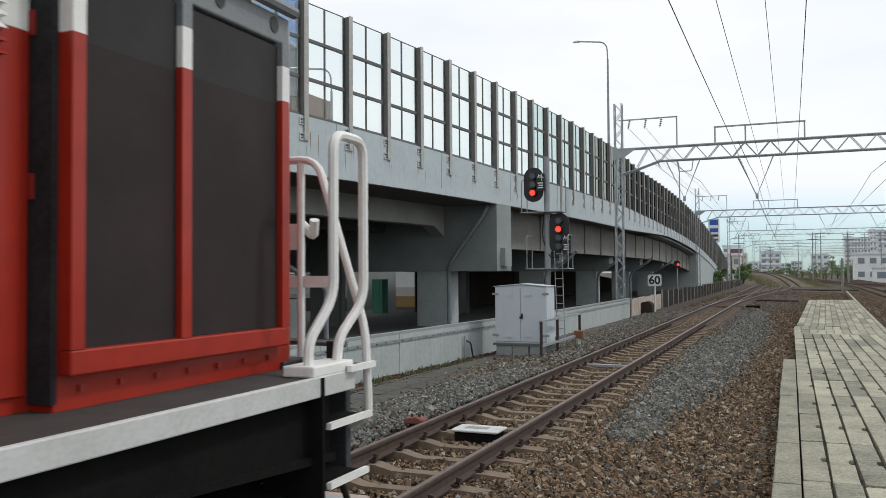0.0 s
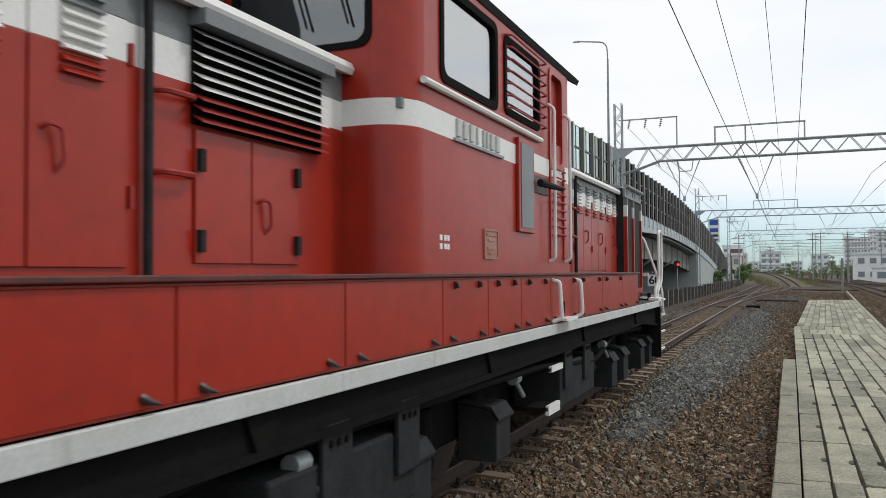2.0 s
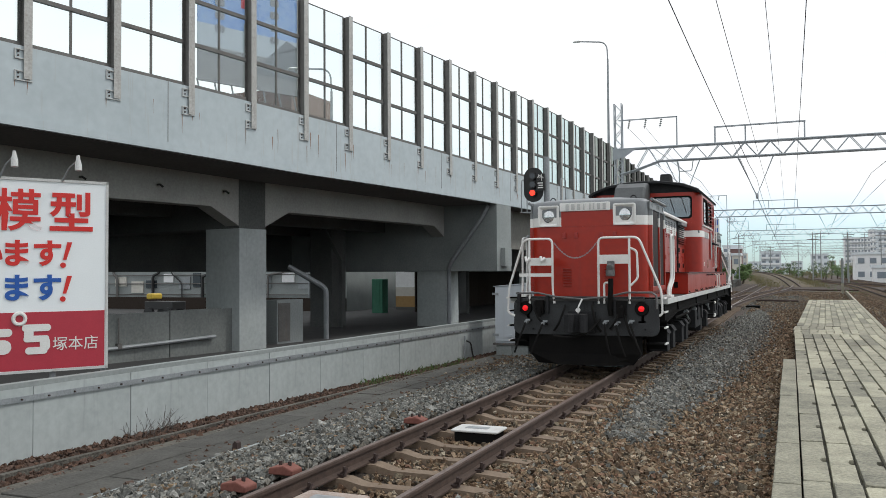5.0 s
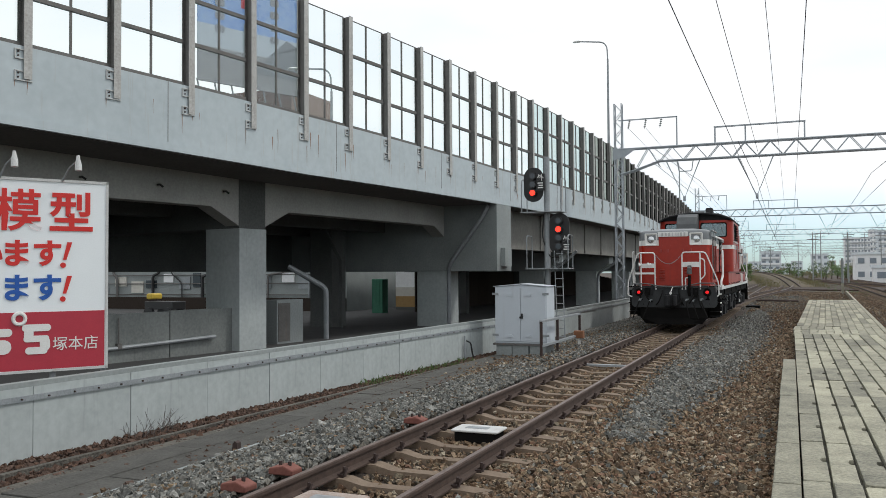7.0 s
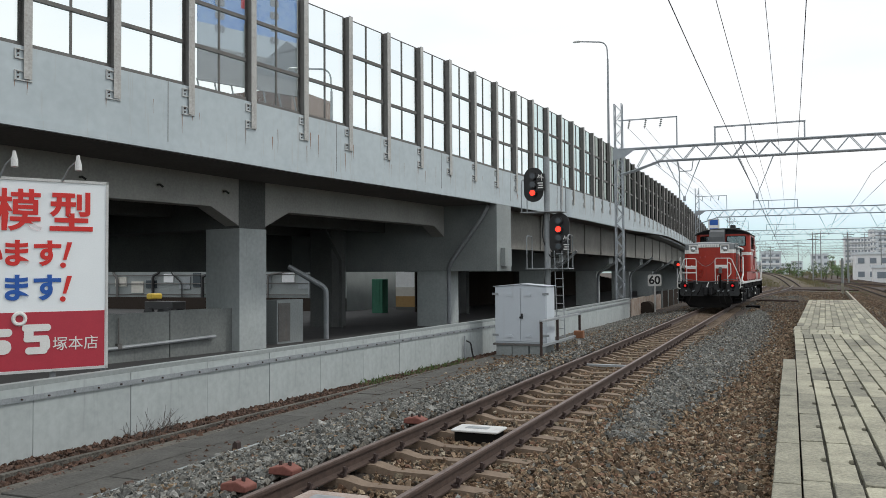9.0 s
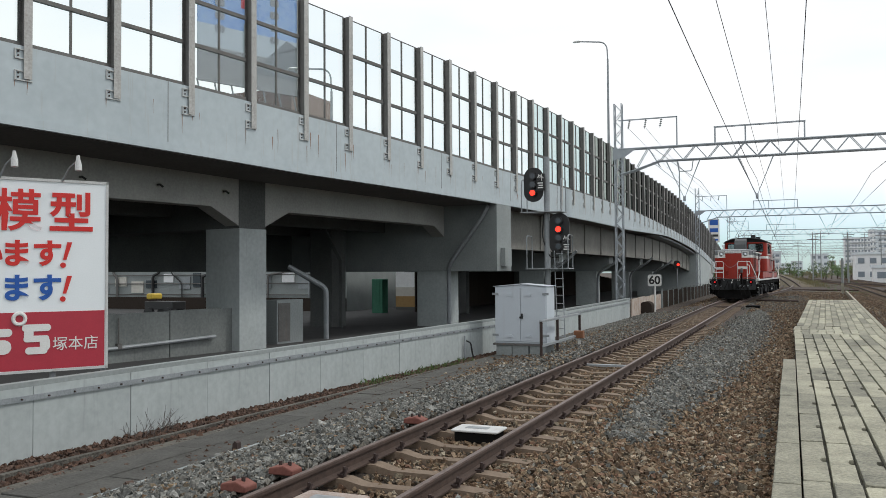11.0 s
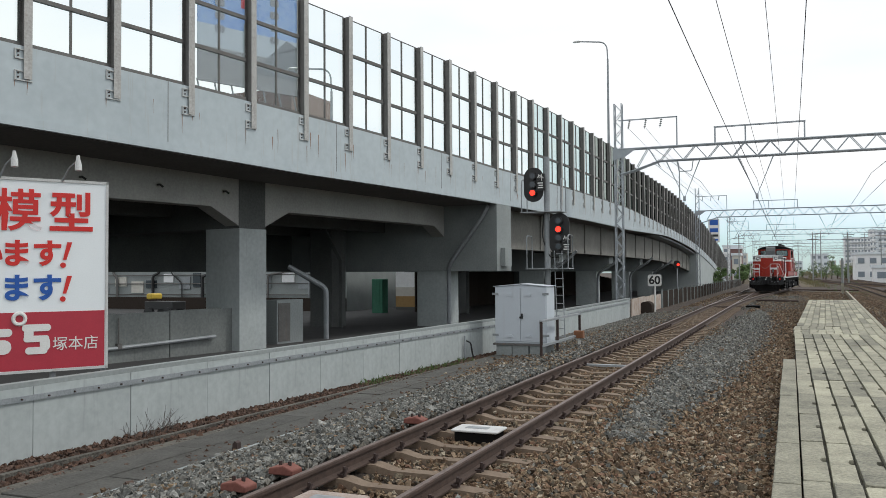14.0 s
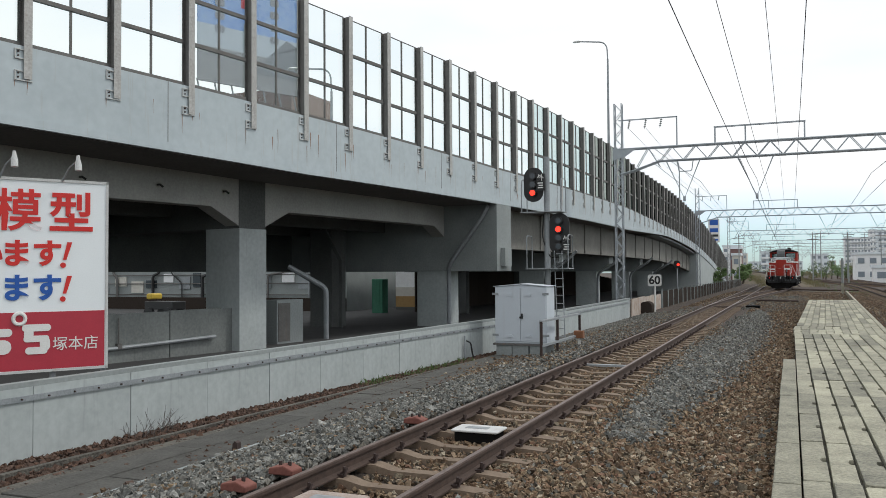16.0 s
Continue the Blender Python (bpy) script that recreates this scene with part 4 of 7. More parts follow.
for _i, _y in enumerate((42.1, 88, 134, 180, 226, 275, 330)):
    gantry(_y, -4.45 if _i == 0 else -5.2, 17 + _i * 6, _i < 2, 10.15 if _i < 3 else 9.3)

wires = thing("overhead_wires", "thin dark overhead line and feeder wires along the tracks", "wires", kind="structure")


def wire(x, z, r=0.012, y0=-6, y1=330, sag=0.25, dx=0.0):
    g = Geo()
    ps = []
    supports = [-4, 42.1, 88, 134, 180, 226, 275, 330]
    for a, b in zip(supports, supports[1:]):
        for k in range(6):
            u = k / 6
            yy = a + (b - a) * u
            if y0 <= yy <= y1:
                ps.append((x + dx * yy, yy, z - sag * 4 * u * (1 - u)))
    g.tube(ps, r, 4)
    part("wire", g, M_WIRE, wires)


for _x in (0.68, 1.78, 2.92, 3.88):
    wire(_x, 8.6, 0.016 if _x in (0.68, 3.88) else 0.011, sag=0.05)
for _x in (-0.55, 2.0, 6.8, 11.2, 15.2):
    wire(_x, 5.2, 0.009, sag=0.02, y0=20)
    wire(_x, 6.1, 0.011, sag=0.5, y0=20)
for _x in (-3.9, -3.1):
    wire(_x, 8.85, 0.009, sag=0.4, y0=41)
# ---- the locomotive: origin between the rails under its rear end beam, +y forward ----
M_RED = mat("vermilion_engine_paint", (0.365, 0.023, 0.009), (0.28, 0.018, 0.008), rough=0.36, scale=0.9, fine=9, bump=0.02, spec=0.35, coat=0.12, streak=((0.2, 0.03, 0.025), 0.45))
M_REDDULL = mat("dull_red_paint", (0.34, 0.026, 0.018), (0.26, 0.022, 0.017), rough=0.5, scale=2, fine=20, bump=0.04, streak=((0.16, 0.03, 0.025), 0.5))
M_LID = mat("sooty_red_lid", (0.13, 0.02, 0.016), (0.045, 0.014, 0.013), rough=0.6, scale=3, fine=25, bump=0.05)
M_EGREY = mat("engine_grey_paint", (0.2, 0.215, 0.225), (0.15, 0.16, 0.165), rough=0.45, scale=1.5, bump=0.03)
M_EWHITE = mat("engine_white_paint", (0.8, 0.8, 0.78), (0.7, 0.69, 0.66), rough=0.42, scale=2.5, bump=0.03, streak=((0.42, 0.38, 0.34), 0.4))
M_SILL = mat("grimy_white_sill", (0.6, 0.61, 0.6), (0.46, 0.46, 0.45), rough=0.5, scale=3, bump=0.03, streak=((0.16, 0.14, 0.13), 0.6))
M_BEAM = mat("sooty_grey_beam", (0.05, 0.053, 0.056), (0.024, 0.025, 0.026), rough=0.65, scale=3, bump=0.06, spec=0.3, streak=((0.015, 0.014, 0.014), 0.7))
M_CASING = mat("smoky_grey_casing", (0.1, 0.108, 0.112), (0.06, 0.064, 0.066), rough=0.55, scale=2, bump=0.04)
M_DECK = mat("worn_deck_plate", (0.05, 0.046, 0.044), (0.028, 0.026, 0.025), rough=0.75, scale=4, bump=0.1)
M_UNDER = mat("grimy_underframe", (0.008, 0.008, 0.0085), (0.014, 0.013, 0.012), rough=0.85, scale=5, bump=0.1, spec=0.04)
M_UNDERGREY = mat("dusty_grey_iron", (0.034, 0.035, 0.037), (0.016, 0.016, 0.017), rough=0.75, scale=4, bump=0.12, spec=0.12)
M_MESH = mat("radiator_mesh", (0.022, 0.011, 0.01), (0.011, 0.006, 0.006), rough=0.8, scale=3, fine=160, bump=0.25, dist=0.004)
M_MESHTOP = mat("radiator_mesh_grey", (0.026, 0.024, 0.024), (0.014, 0.013, 0.013), rough=0.8, scale=3, fine=160, bump=0.25, dist=0.004)
M_GRIME = mat("oily_red_fitting", (0.055, 0.016, 0.013), (0.014, 0.01, 0.01), rough=0.45, scale=22, fine=60, bump=0.1)
M_TYRE = mat("wheel_steel", (0.09, 0.075, 0.065), rough=0.45, metal=0.6)
M_LENS = mat("clear_lamp_lens", (0.7, 0.72, 0.72), (0.5, 0.52, 0.53), rough=0.06, metal=0.75, scale=6, bump=0.03, dist=0.005)
M_CABGLASS = clear("cab_glass", (0.75, 0.82, 0.82), rough=0.02, gloss=0.6)
M_ENDGLASS = clear("cab_end_glass", (0.42, 0.52, 0.57), rough=0.03, gloss=0.2)
M_CABIN = mat("cab_lining", (0.2, 0.24, 0.24), rough=0.7)
M_BRASS = mat("worn_plate_metal", (0.4, 0.2, 0.15), (0.3, 0.1, 0.07), rough=0.45, metal=0.2)

M_RUBBER = mat("perished_black_rubber", (0.011, 0.011, 0.011), (0.02, 0.019, 0.018), rough=0.9, scale=9, bump=0.05, spec=0.08)
M_IRON = mat("bare_grey_iron", (0.2, 0.2, 0.2), (0.1, 0.1, 0.1), rough=0.5, metal=0.4, scale=9)

loco = thing("diesel_locomotive", "red centre-cab diesel locomotive with white band and grey roof", "locomotive")
LEN = 17.2


def hood_band(s0, s1, w, z0, z1, crown=0.0, nose=0, tuck=0.0):
    """A slice of a hood between two heights; nose -1 or 1 rounds that end's corners; crown raises the middle of its top."""
    g = Geo()
    n = 6
    r = 0.16

    def ring(z, sh):
        a = w - sh
        o = []
        if nose == -1:
            o += [(-a + r * (1 - math.cos(t)), s0 + sh + r * (1 - math.sin(t))) for t in [math.pi / 2 * k / n for k in range(n + 1)]]
            o += [(x * (a - r), s0 + sh - 0.05 * (1 - x * x)) for x in (-0.5, 0, 0.5)]
            o += [(a - r * (1 - math.cos(t)), s0 + sh + r * (1 - math.sin(t))) for t in [math.pi / 2 * (n - k) / n for k in range(n + 1)]]
            o += [(a, s1), (-a, s1)]
        elif nose == 1:
            o += [(a - r * (1 - math.cos(t)), s1 - sh - r * (1 - math.sin(t))) for t in [math.pi / 2 * k / n for k in range(n + 1)]]
            o += [(x * (a - r), s1 - sh + 0.05 * (1 - x * x)) for x in (0.5, 0, -0.5)]
            o += [(-a + r * (1 - math.cos(t)), s1 - sh - r * (1 - math.sin(t))) for t in [math.pi / 2 * (n - k) / n for k in range(n + 1)]]
            o += [(-a, s0), (a, s0)]
        else:
            o = [(-a, s0), (a, s0), (a, s1), (-a, s1)]
        return [(x, y, z) for x, y in o]
    if crown:
        steps = [(z0, 0), (z0 + (z1 - z0) * 0.75, 0), (z0 + (z1 - z0) * 0.88, 0.02), (z0 + (z1 - z0) * 0.96, 0.06), (z1, 0.12), (z1 + crown, 0.5)]
    else:
        steps = [(z0, 0), (z1, 0)]
    rows = []
    for z, sh in steps:
        if nose == 0:
            a = w - sh
            rows.append([(-a, s0, z), (a, s0, z), (a, s1, z), (-a, s1, z)])
        else:
            rows.append(ring(z, sh))
    g.sweep(rows)
    return g


def frame_and_deck():
    g = Geo()
    o = [(-1.41, 0.3), (-1.06, 0.3), (-1.06, 0.06), (1.06, 0.06), (1.06, 0.3), (1.41, 0.3), (1.41, LEN - 0.3), (1.06, LEN - 0.3), (1.06, LEN - 0.06), (-1.06, LEN - 0.06), (-1.06, LEN - 0.3), (-1.41, LEN - 0.3)]
    g.prism(o, 1.225, 1.262, "z")
    part("deck", g, M_DECK, loco, "dark worn walkway deck")
    for sg in (1, -1):
        g = Geo()
        pts = [(sg * 1.07, 0.29), (sg * 1.43, 0.29), (sg * 1.43, LEN - 0.29), (sg * 1.07, LEN - 0.29), (sg * 1.07, LEN - 0.32), (sg * 1.4, LEN - 0.32), (sg * 1.4, 0.32), (sg * 1.07, 0.32)]
        g.prism(pts, 1.172, 1.266, "z")
        part("side_sill", g, M_SILL, loco, "white-painted side sill", bevel=0.006)
        g = Geo()
        pts = [(sg * 1.05, 0.1), (sg * 1.05, 0.32), (sg * 1.36, 0.42), (sg * 1.36, 2.0), (sg * 1.36, LEN - 2.0), (sg * 1.36, LEN - 0.42), (sg * 1.05, LEN - 0.32), (sg * 1.05, LEN - 0.1)]
        zb = [0.86, 0.86, 0.86, 0.98, 0.98, 0.86, 0.86, 0.86]
        g.sweep([[(x, y, z), (x, y, 1.165), (x - sg * 0.05, y, 1.165), (x - sg * 0.05, y, z)] for (x, y), z in zip(pts, zb)])
        g.sweep([[(x + sg * 0.03, y, z - 0.01), (x + sg * 0.03, y, z + 0.025), (x - sg * 0.1, y, z + 0.025), (x - sg * 0.1, y, z - 0.01)] for (x, y), z in zip(pts, zb)])
        part("frame_side", g, M_UNDER, loco)
        for k in (2.2, 5.6, 8.5, 11.5, 14.7):
            g = Geo()
            g.prism([(k - 0.05, 0.98), (k + 0.05, 0.98), (k + 0.14, 1.165), (k - 0.14, 1.165)], sg * 1.365, sg * 1.385, "x")
            part("frame_rib", g, M_UNDER, loco)
    g = Geo()
    g.box(-0.7, 0.7, 0.3, LEN - 0.3, 0.75, 1.2)
    part("centre_frame", g, M_UNDER, loco)


def end_gear(y0, sg):
    """End beam, plough, coupler, hoses, lamps, rails and steps; sg -1 at the rear, 1 at the front."""
    def P(x, d, z):
        return ((x - 0.03) * (1 if sg < 0 else -1), y0 + sg * (d - 0.1), z)

    def B(g, xa, xb, da, db, za, zb):
        a, b = P(xa, da, za), P(xb, db, zb)
        return g.box(min(a[0], b[0]), max(a[0], b[0]), min(a[1], b[1]), max(a[1], b[1]), za, zb)
    g = Geo()
    g.prism(rounded(-1.3, 1.3, 0.62, 1.265, 0.12), y0 - sg * 0.1, y0 - sg * 0.15, "y")
    B(g, -1.06, 1.06, -0.3, -0.05, 1.262, 1.3)
    part("end_beam", g, M_BEAM, loco, "sooty dark grey end beam", bevel=0.008)
    g = Geo()
    top = [(-1.02, -0.12), (-0.5, 0.02), (0.5, 0.02), (1.02, -0.12)]
    low = [(-0.86, -0.16), (-0.45, 0.06), (0.45, 0.06), (0.86, -0.16)]
    g.sweep([[P(x, d, 0.62) for x, d in top] + [P(x, d - 0.04, 0.62) for x, d in top[::-1]], [P(x, d, 0.3) for x, d in top] + [P(x, d - 0.04, 0.3) for x, d in top[::-1]], [P(x, d, 0.1) for x, d in low] + [P(x, d - 0.04, 0.1) for x, d in low[::-1]]])
    part("plough", g, M_UNDER, loco, "black snow plough plate")
    # knuckle coupler
    g = Geo()
    B(g, -0.24, 0.24, 0.0, 0.1, 0.66, 1.05)
    B(g, -0.11, 0.11, 0.05, 0.42, 0.78, 0.98)
    g.prism([P(x, d, 0)[:2] for x, d in ((-0.19, 0.38), (-0.19, 0.58), (-0.1, 0.66), (-0.02, 0.6), (-0.02, 0.52), (0.06, 0.47), (0.1, 0.62), (0.17, 0.6), (0.19, 0.4))], 0.7, 1.02, "z")
    part("coupler", g, M_UNDERGREY, loco, "dark iron knuckle coupler", bevel=0.015)
    g = Geo()
    g.tube([P(-0.05, 0.1, 1.02), P(-0.03, 0.18, 1.12), P(0.02, 0.1, 1.26)], 0.016, 6)
    g.disc(P(-0.04, 0.16, 1.07), (0, 1, 0), 0.04, 0.05, 10)
    part("uncoupling_lever", g, M_EWHITE, loco)
    # lever rod across the beam
    g = Geo()
    g.tube([P(x, 0.08, z) for x, z in ((-1.2, 1.36), (-0.8, 1.37), (-0.45, 1.3), (0.0, 1.26), (0.45, 1.3), (0.8, 1.38), (1.22, 1.38), (1.3, 1.33), (1.31, 1.1))], 0.018, 6)
    part("uncoupling_rod", g, M_IRON, loco, smooth=True)
    # brake hoses with pale cocks
    for x, z, L in ((-1.0, 0.85, -0.2), (-0.68, 0.83, -0.22), (0.62, 0.83, 0.16), (0.86, 0.86, 0.2), (0.42, 0.85, 0.1)):
        g = Geo()
        g.tube(bent([P(x, 0.02, z), P(x, 0.16, z), P(x + L * 0.6, 0.24, z - 0.35), P(x + L, 0.2, z - 0.55)], 0.14), 0.018, 7)
        h = part("brake_hose", g, M_RUBBER, loco, smooth=True)
        g = Geo()
        g.disc(P(x, 0.09, z), (0, 1, 0), 0.03, 0.14, 10)
        g.box(P(x, 0, 0)[0] - 0.012, P(x, 0, 0)[0] + 0.07, P(0, 0.11, 0)[1] - 0.01, P(0, 0.11, 0)[1] + 0.01, z + 0.02, z + 0.05)
        part("cock", g, M_STEEL, h, "pale metal cock")
    g = Geo()
    g.tube(bent([P(0.32, 0.06, 0.9), P(0.2, 0.35, 0.7), P(-0.1, 0.42, 0.6), P(-0.45, 0.3, 0.62)], 0.15), 0.022, 7)
    part("brake_hose", g, M_RUBBER, loco, smooth=True)
    for x, z, x2, z2 in ((-0.86, 1.2, -0.62, 0.8), (0.72, 1.22, 0.5, 0.75), (0.2, 1.2, 0.34, 0.7), (-0.3, 1.15, -0.5, 0.7), (0.78, 1.0, 0.95, 0.55)):
        g = Geo()
        g.tube(bent([P(x, 0.03, z), P(x, 0.13, z - 0.08), P((x + x2) / 2, 0.17, (z + z2) / 2 - 0.12), P(x2, 0.06, z2)], 0.1), 0.02, 7)
        part("control_hose", g, M_RUBBER, loco, smooth=True)
    for x, z in ((-1.15, 1.36), (-0.62, 1.3), (0.6, 1.24)):
        g = Geo()
        B(g, x - 0.025, x + 0.025, 0.0, 0.09, z - 0.3, z + 0.02)
        part("bracket", g, M_UNDERGREY, loco)
    for x, z in ((-0.9, 0.72), (-0.2, 0.72), (0.28, 0.74), (1.1, 0.74), (0.9, 1.24), (-1.2, 1.2)):
        g = Geo()
        g.disc(P(x, 0.01, z), (0, 1, 0), 0.02, 0.03, 6)
        part("bolt", g, M_UNDERGREY, loco)
    # lamps and junction boxes on the beam
    for x in (-1.04, 1.04):
        g = Geo()
        g.tube([P(x, -0.02, 1.095), P(x, 0.045, 1.095)], [0.13, 0.115], 20)
        b = part("tail_lamp", g, M_UNDER, loco, "tail lamp in a black ring", smooth=True)
        g = Geo()
        g.tube([P(x, 0.04, 1.095), P(x, 0.062, 1.095), P(x, 0.072, 1.095)], [0.054, 0.046, 0.022], 18)
        part("lens", g, M_TAIL if sg < 0 else M_REDLAMP_OFF, b, "round red lens", smooth=True)
    for x, w in ((-0.76, 0.14), (0.7, 0.16)):
        g = Geo()
        B(g, x - w / 2, x + w / 2, 0.0, 0.12, 1.0, 1.24)
        B(g, x - w / 2 + 0.03, x + w / 2 - 0.03, 0.12, 0.17, 0.94, 1.12)
        part("jumper_socket", g, M_UNDER, loco, bevel=0.01)
    # jumper cable hung on the right-hand rail
    g = Geo()
    B(g, 0.47, 0.59, 0.03, 0.13, 1.7, 1.93)
    g.disc(P(0.53, 0.12, 1.72), (0, 0, 1), 0.08, 0.12, 12)
    g.disc(P(0.53, 0.14, 1.83), (0, 1, 0.3), 0.06, 0.14, 12)
    jb = part("jumper_plug", g, M_IRON, loco, "grey jumper plug on its holder", bevel=0.015)
    g = Geo()
    g.tube(bent([P(0.53, 0.1, 1.62), P(0.53, 0.12, 1.4), P(0.5, 0.08, 1.1), P(0.52, 0.06, 0.98)], 0.1), 0.045, 8)
    part("jumper_cable", g, M_UNDER, jb, smooth=True)
    g = Geo()
    g.add([P(0.48, 0.165, 1.93), P(0.66, 0.165, 1.98), P(0.6, 0.165, 2.03), P(0.47, 0.165, 1.98), P(0.48, 0.15, 1.93), P(0.66, 0.15, 1.98), P(0.6, 0.15, 2.03), P(0.47, 0.15, 1.98)], [(0, 1, 2, 3), (7, 6, 5, 4), (0, 4, 5, 1), (1, 5, 6, 2), (2, 6, 7, 3), (3, 7, 4, 0)])
    part("lever", g, M_EWHITE, jb)
    # white end railings
    r = 0.021
    g = Geo()
    g.tube(bent([P(0.3, 0.02, 1.18), P(0.3, 0.02, 1.45), P(0.3, 0.02, 2.34), P(1.0, 0.02, 2.34), P(1.37, -0.05, 1.4), P(1.38, -0.05, 0.98), P(1.22, -0.02, 0.97)], 0.1), r, 8)
    rr = part("end_railing", g, M_EWHITE, loco, "white tubular end railing", smooth=True)
    g = Geo()
    g.tube([P(0.84, 0.02, 2.34), P(0.84, 0.02, 1.18)], r, 8)
    g.tube(bent([P(0.84, 0.02, 2.16), P(0.97, 0.0, 2.1), P(0.98, 0.0, 1.62), P(0.86, 0.02, 1.5)], 0.06), r * 0.9, 8)
    part("upright", g, M_EWHITE, rr, smooth=True)
    g = Geo()
    B(g, 0.3, 0.84, 0.015, 0.03, 1.88, 2.04)
    part("plate", g, M_EWHITE, rr, "white number-lamp plate")
    g = Geo()
    g.tube(bent([P(0.4, 0.03, 1.18), P(0.4, 0.03, 1.55), P(0.52, 0.03, 1.55)], 0.06), r * 0.9, 8)
    part("grab_iron", g, M_EWHITE, rr, smooth=True)
    g = Geo()
    g.tube(bent([P(-0.5, 0.02, 1.18), P(-0.53, 0.02, 1.4), P(-0.53, 0.02, 2.34), P(-1.06, 0.02, 2.34), P(-1.37, -0.03, 1.45), P(-1.39, -0.03, 1.0), P(-1.25, 0, 0.95)], 0.1), r, 8)
    rl = part("end_railing", g, M_EWHITE, loco, "white tubular end railing", smooth=True)
    g = Geo()
    g.tube([P(-0.96, 0.02, 2.32), P(-0.96, 0.02, 1.17)], r, 8)
    part("upright", g, M_EWHITE, rl, smooth=True)
    for z, xa, xb in ((1.66, -1.15, -0.53), (1.86, -0.96, -0.53)):
        g = Geo()
        B(g, xa, xb, 0.01, 0.03, z, z + 0.06 + (0.08 if z > 1.8 else 0))
        part("rung", g, M_EWHITE, rl)
    for x in (-0.99, -0.71):
        g = Geo()
        g.tube(bent([P(x - 0.03, 0.06, 2.02), P(x, 0.1, 1.93), P(x + 0.05, 0.06, 2.0)], 0.03), 0.026, 7)
        part("hook", g, M_EWHITE, rl, smooth=True)
    # safety chain, link by link
    g = Geo()
    n = 34
    for i in range(n):
        t = (i + 0.5) / n
        x = -0.5 + 0.78 * t
        z = 2.27 - 1.12 * t * (1 - t)
        tx, tz = 0.78, -1.12 * (1 - 2 * t)
        m = math.hypot(tx, tz)
        tx, tz = tx / m, tz / m
        a = 0.019
        pts = []
        for k in range(8):
            c, s = math.cos(k * math.pi / 4) * a, math.sin(k * math.pi / 4) * a * 0.55
            if i % 2:
                pts.append(P(x + tx * c, 0.02 + s, z + tz * c))
            else:
                pts.append(P(x + tx * c - tz * s, 0.02, z + tz * c + tx * s))
        g.tube(pts, 0.0045, 5, closed=True)
    part("safety_chain", g, M_STEEL, loco, "slack grey safety chain", kind="stuff")
    # corner steps
    for x in (1.24, -1.24):
        g = Geo()
        B(g, x - 0.17, x + 0.15, -0.52, -0.5, 0.36, 1.26)
        part("step_back", g, M_UNDER, loco)
        for k, z in enumerate((1.262, 1.02, 0.75, 0.47)):
            g = Geo()
            B(g, x - 0.16, x + 0.16, -0.5 if k else -0.28, -0.1 - 0.02 * k, z, z + 0.025)
            s = part("corner_step", g, M_UNDER, loco)
            g = Geo()
            B(g, x + (0.16 if x > 0 else -0.185), x + (0.185 if x > 0 else -0.16), -0.47 if k else -0.28, -0.02 - 0.04 * k, z, z + 0.03)
            part("step_edge", g, M_EWHITE, s, "white step edge")


M_REDLAMP_OFF = mat("unlit_red_lens", (0.2, 0.01, 0.01), rough=0.15, bump=0)


def headlight(x, y, sg, z=2.765):
    g = Geo()
    out = rounded(x - 0.2, x + 0.2, z - 0.19, z + 0.2, 0.035)
    inn = rounded(x - 0.172, x + 0.172, z - 0.165, z + 0.172, 0.025)
    bak = rounded(x - 0.125, x + 0.125, z - 0.125, z + 0.125, 0.02)
    g.sweep([[(a, y - sg * 0.1, b) for a, b in out], [(a, y + sg * 0.035, b) for a, b in out], [(a, y + sg * 0.035, b) for a, b in inn], [(a, y - sg * 0.02, b) for a, b in bak], [(a, y - sg * 0.022, z + (b - z) * 0.2) for a, b in [(x + (a - x) * 0.2, b) for a, b in bak]]])
    h = part("headlight", g, M_EWHITE, loco, "white square headlight housing", bevel=0.006)
    g = Geo()
    g.tube([(x, y - sg * 0.03, z), (x, y - sg * 0.004, z)], [0.12, 0.116], 22)
    part("bezel", g, M_UNDERGREY, h, smooth=True)
    g = Geo()
    g.tube([(x, y - sg * 0.02, z), (x, y + sg * 0.002, z), (x, y + sg * 0.014, z), (x, y + sg * 0.02, z)], [0.107, 0.107, 0.07, 0.02], 22)
    part("lens", g, M_LENS, h, "clear glass lens", smooth=True)


def number_bars(y, sg, z, width, parent, side=False):
    """Raised plain bars in place of the number."""
    for i, (u, w) in enumerate(((-0.44, 0.07), (-0.31, 0.07), (-0.18, 0.07), (-0.06, 0.03), (0.08, 0.03), (0.16, 0.03), (0.27, 0.07), (0.4, 0.07))):
        g = Geo()
        if side:
            g.box(1.378, 1.398, y + u * width - w * width / 2, y + u * width + w * width / 2, z - 0.06, z + 0.06)
        else:
            g.box(-sg * u * width - w * width / 2, -sg * u * width + w * width / 2, y, y + sg * 0.02, z - 0.055, z + 0.055)
        part("raised_bar", g, M_BRACKET, parent, bevel=0.004)


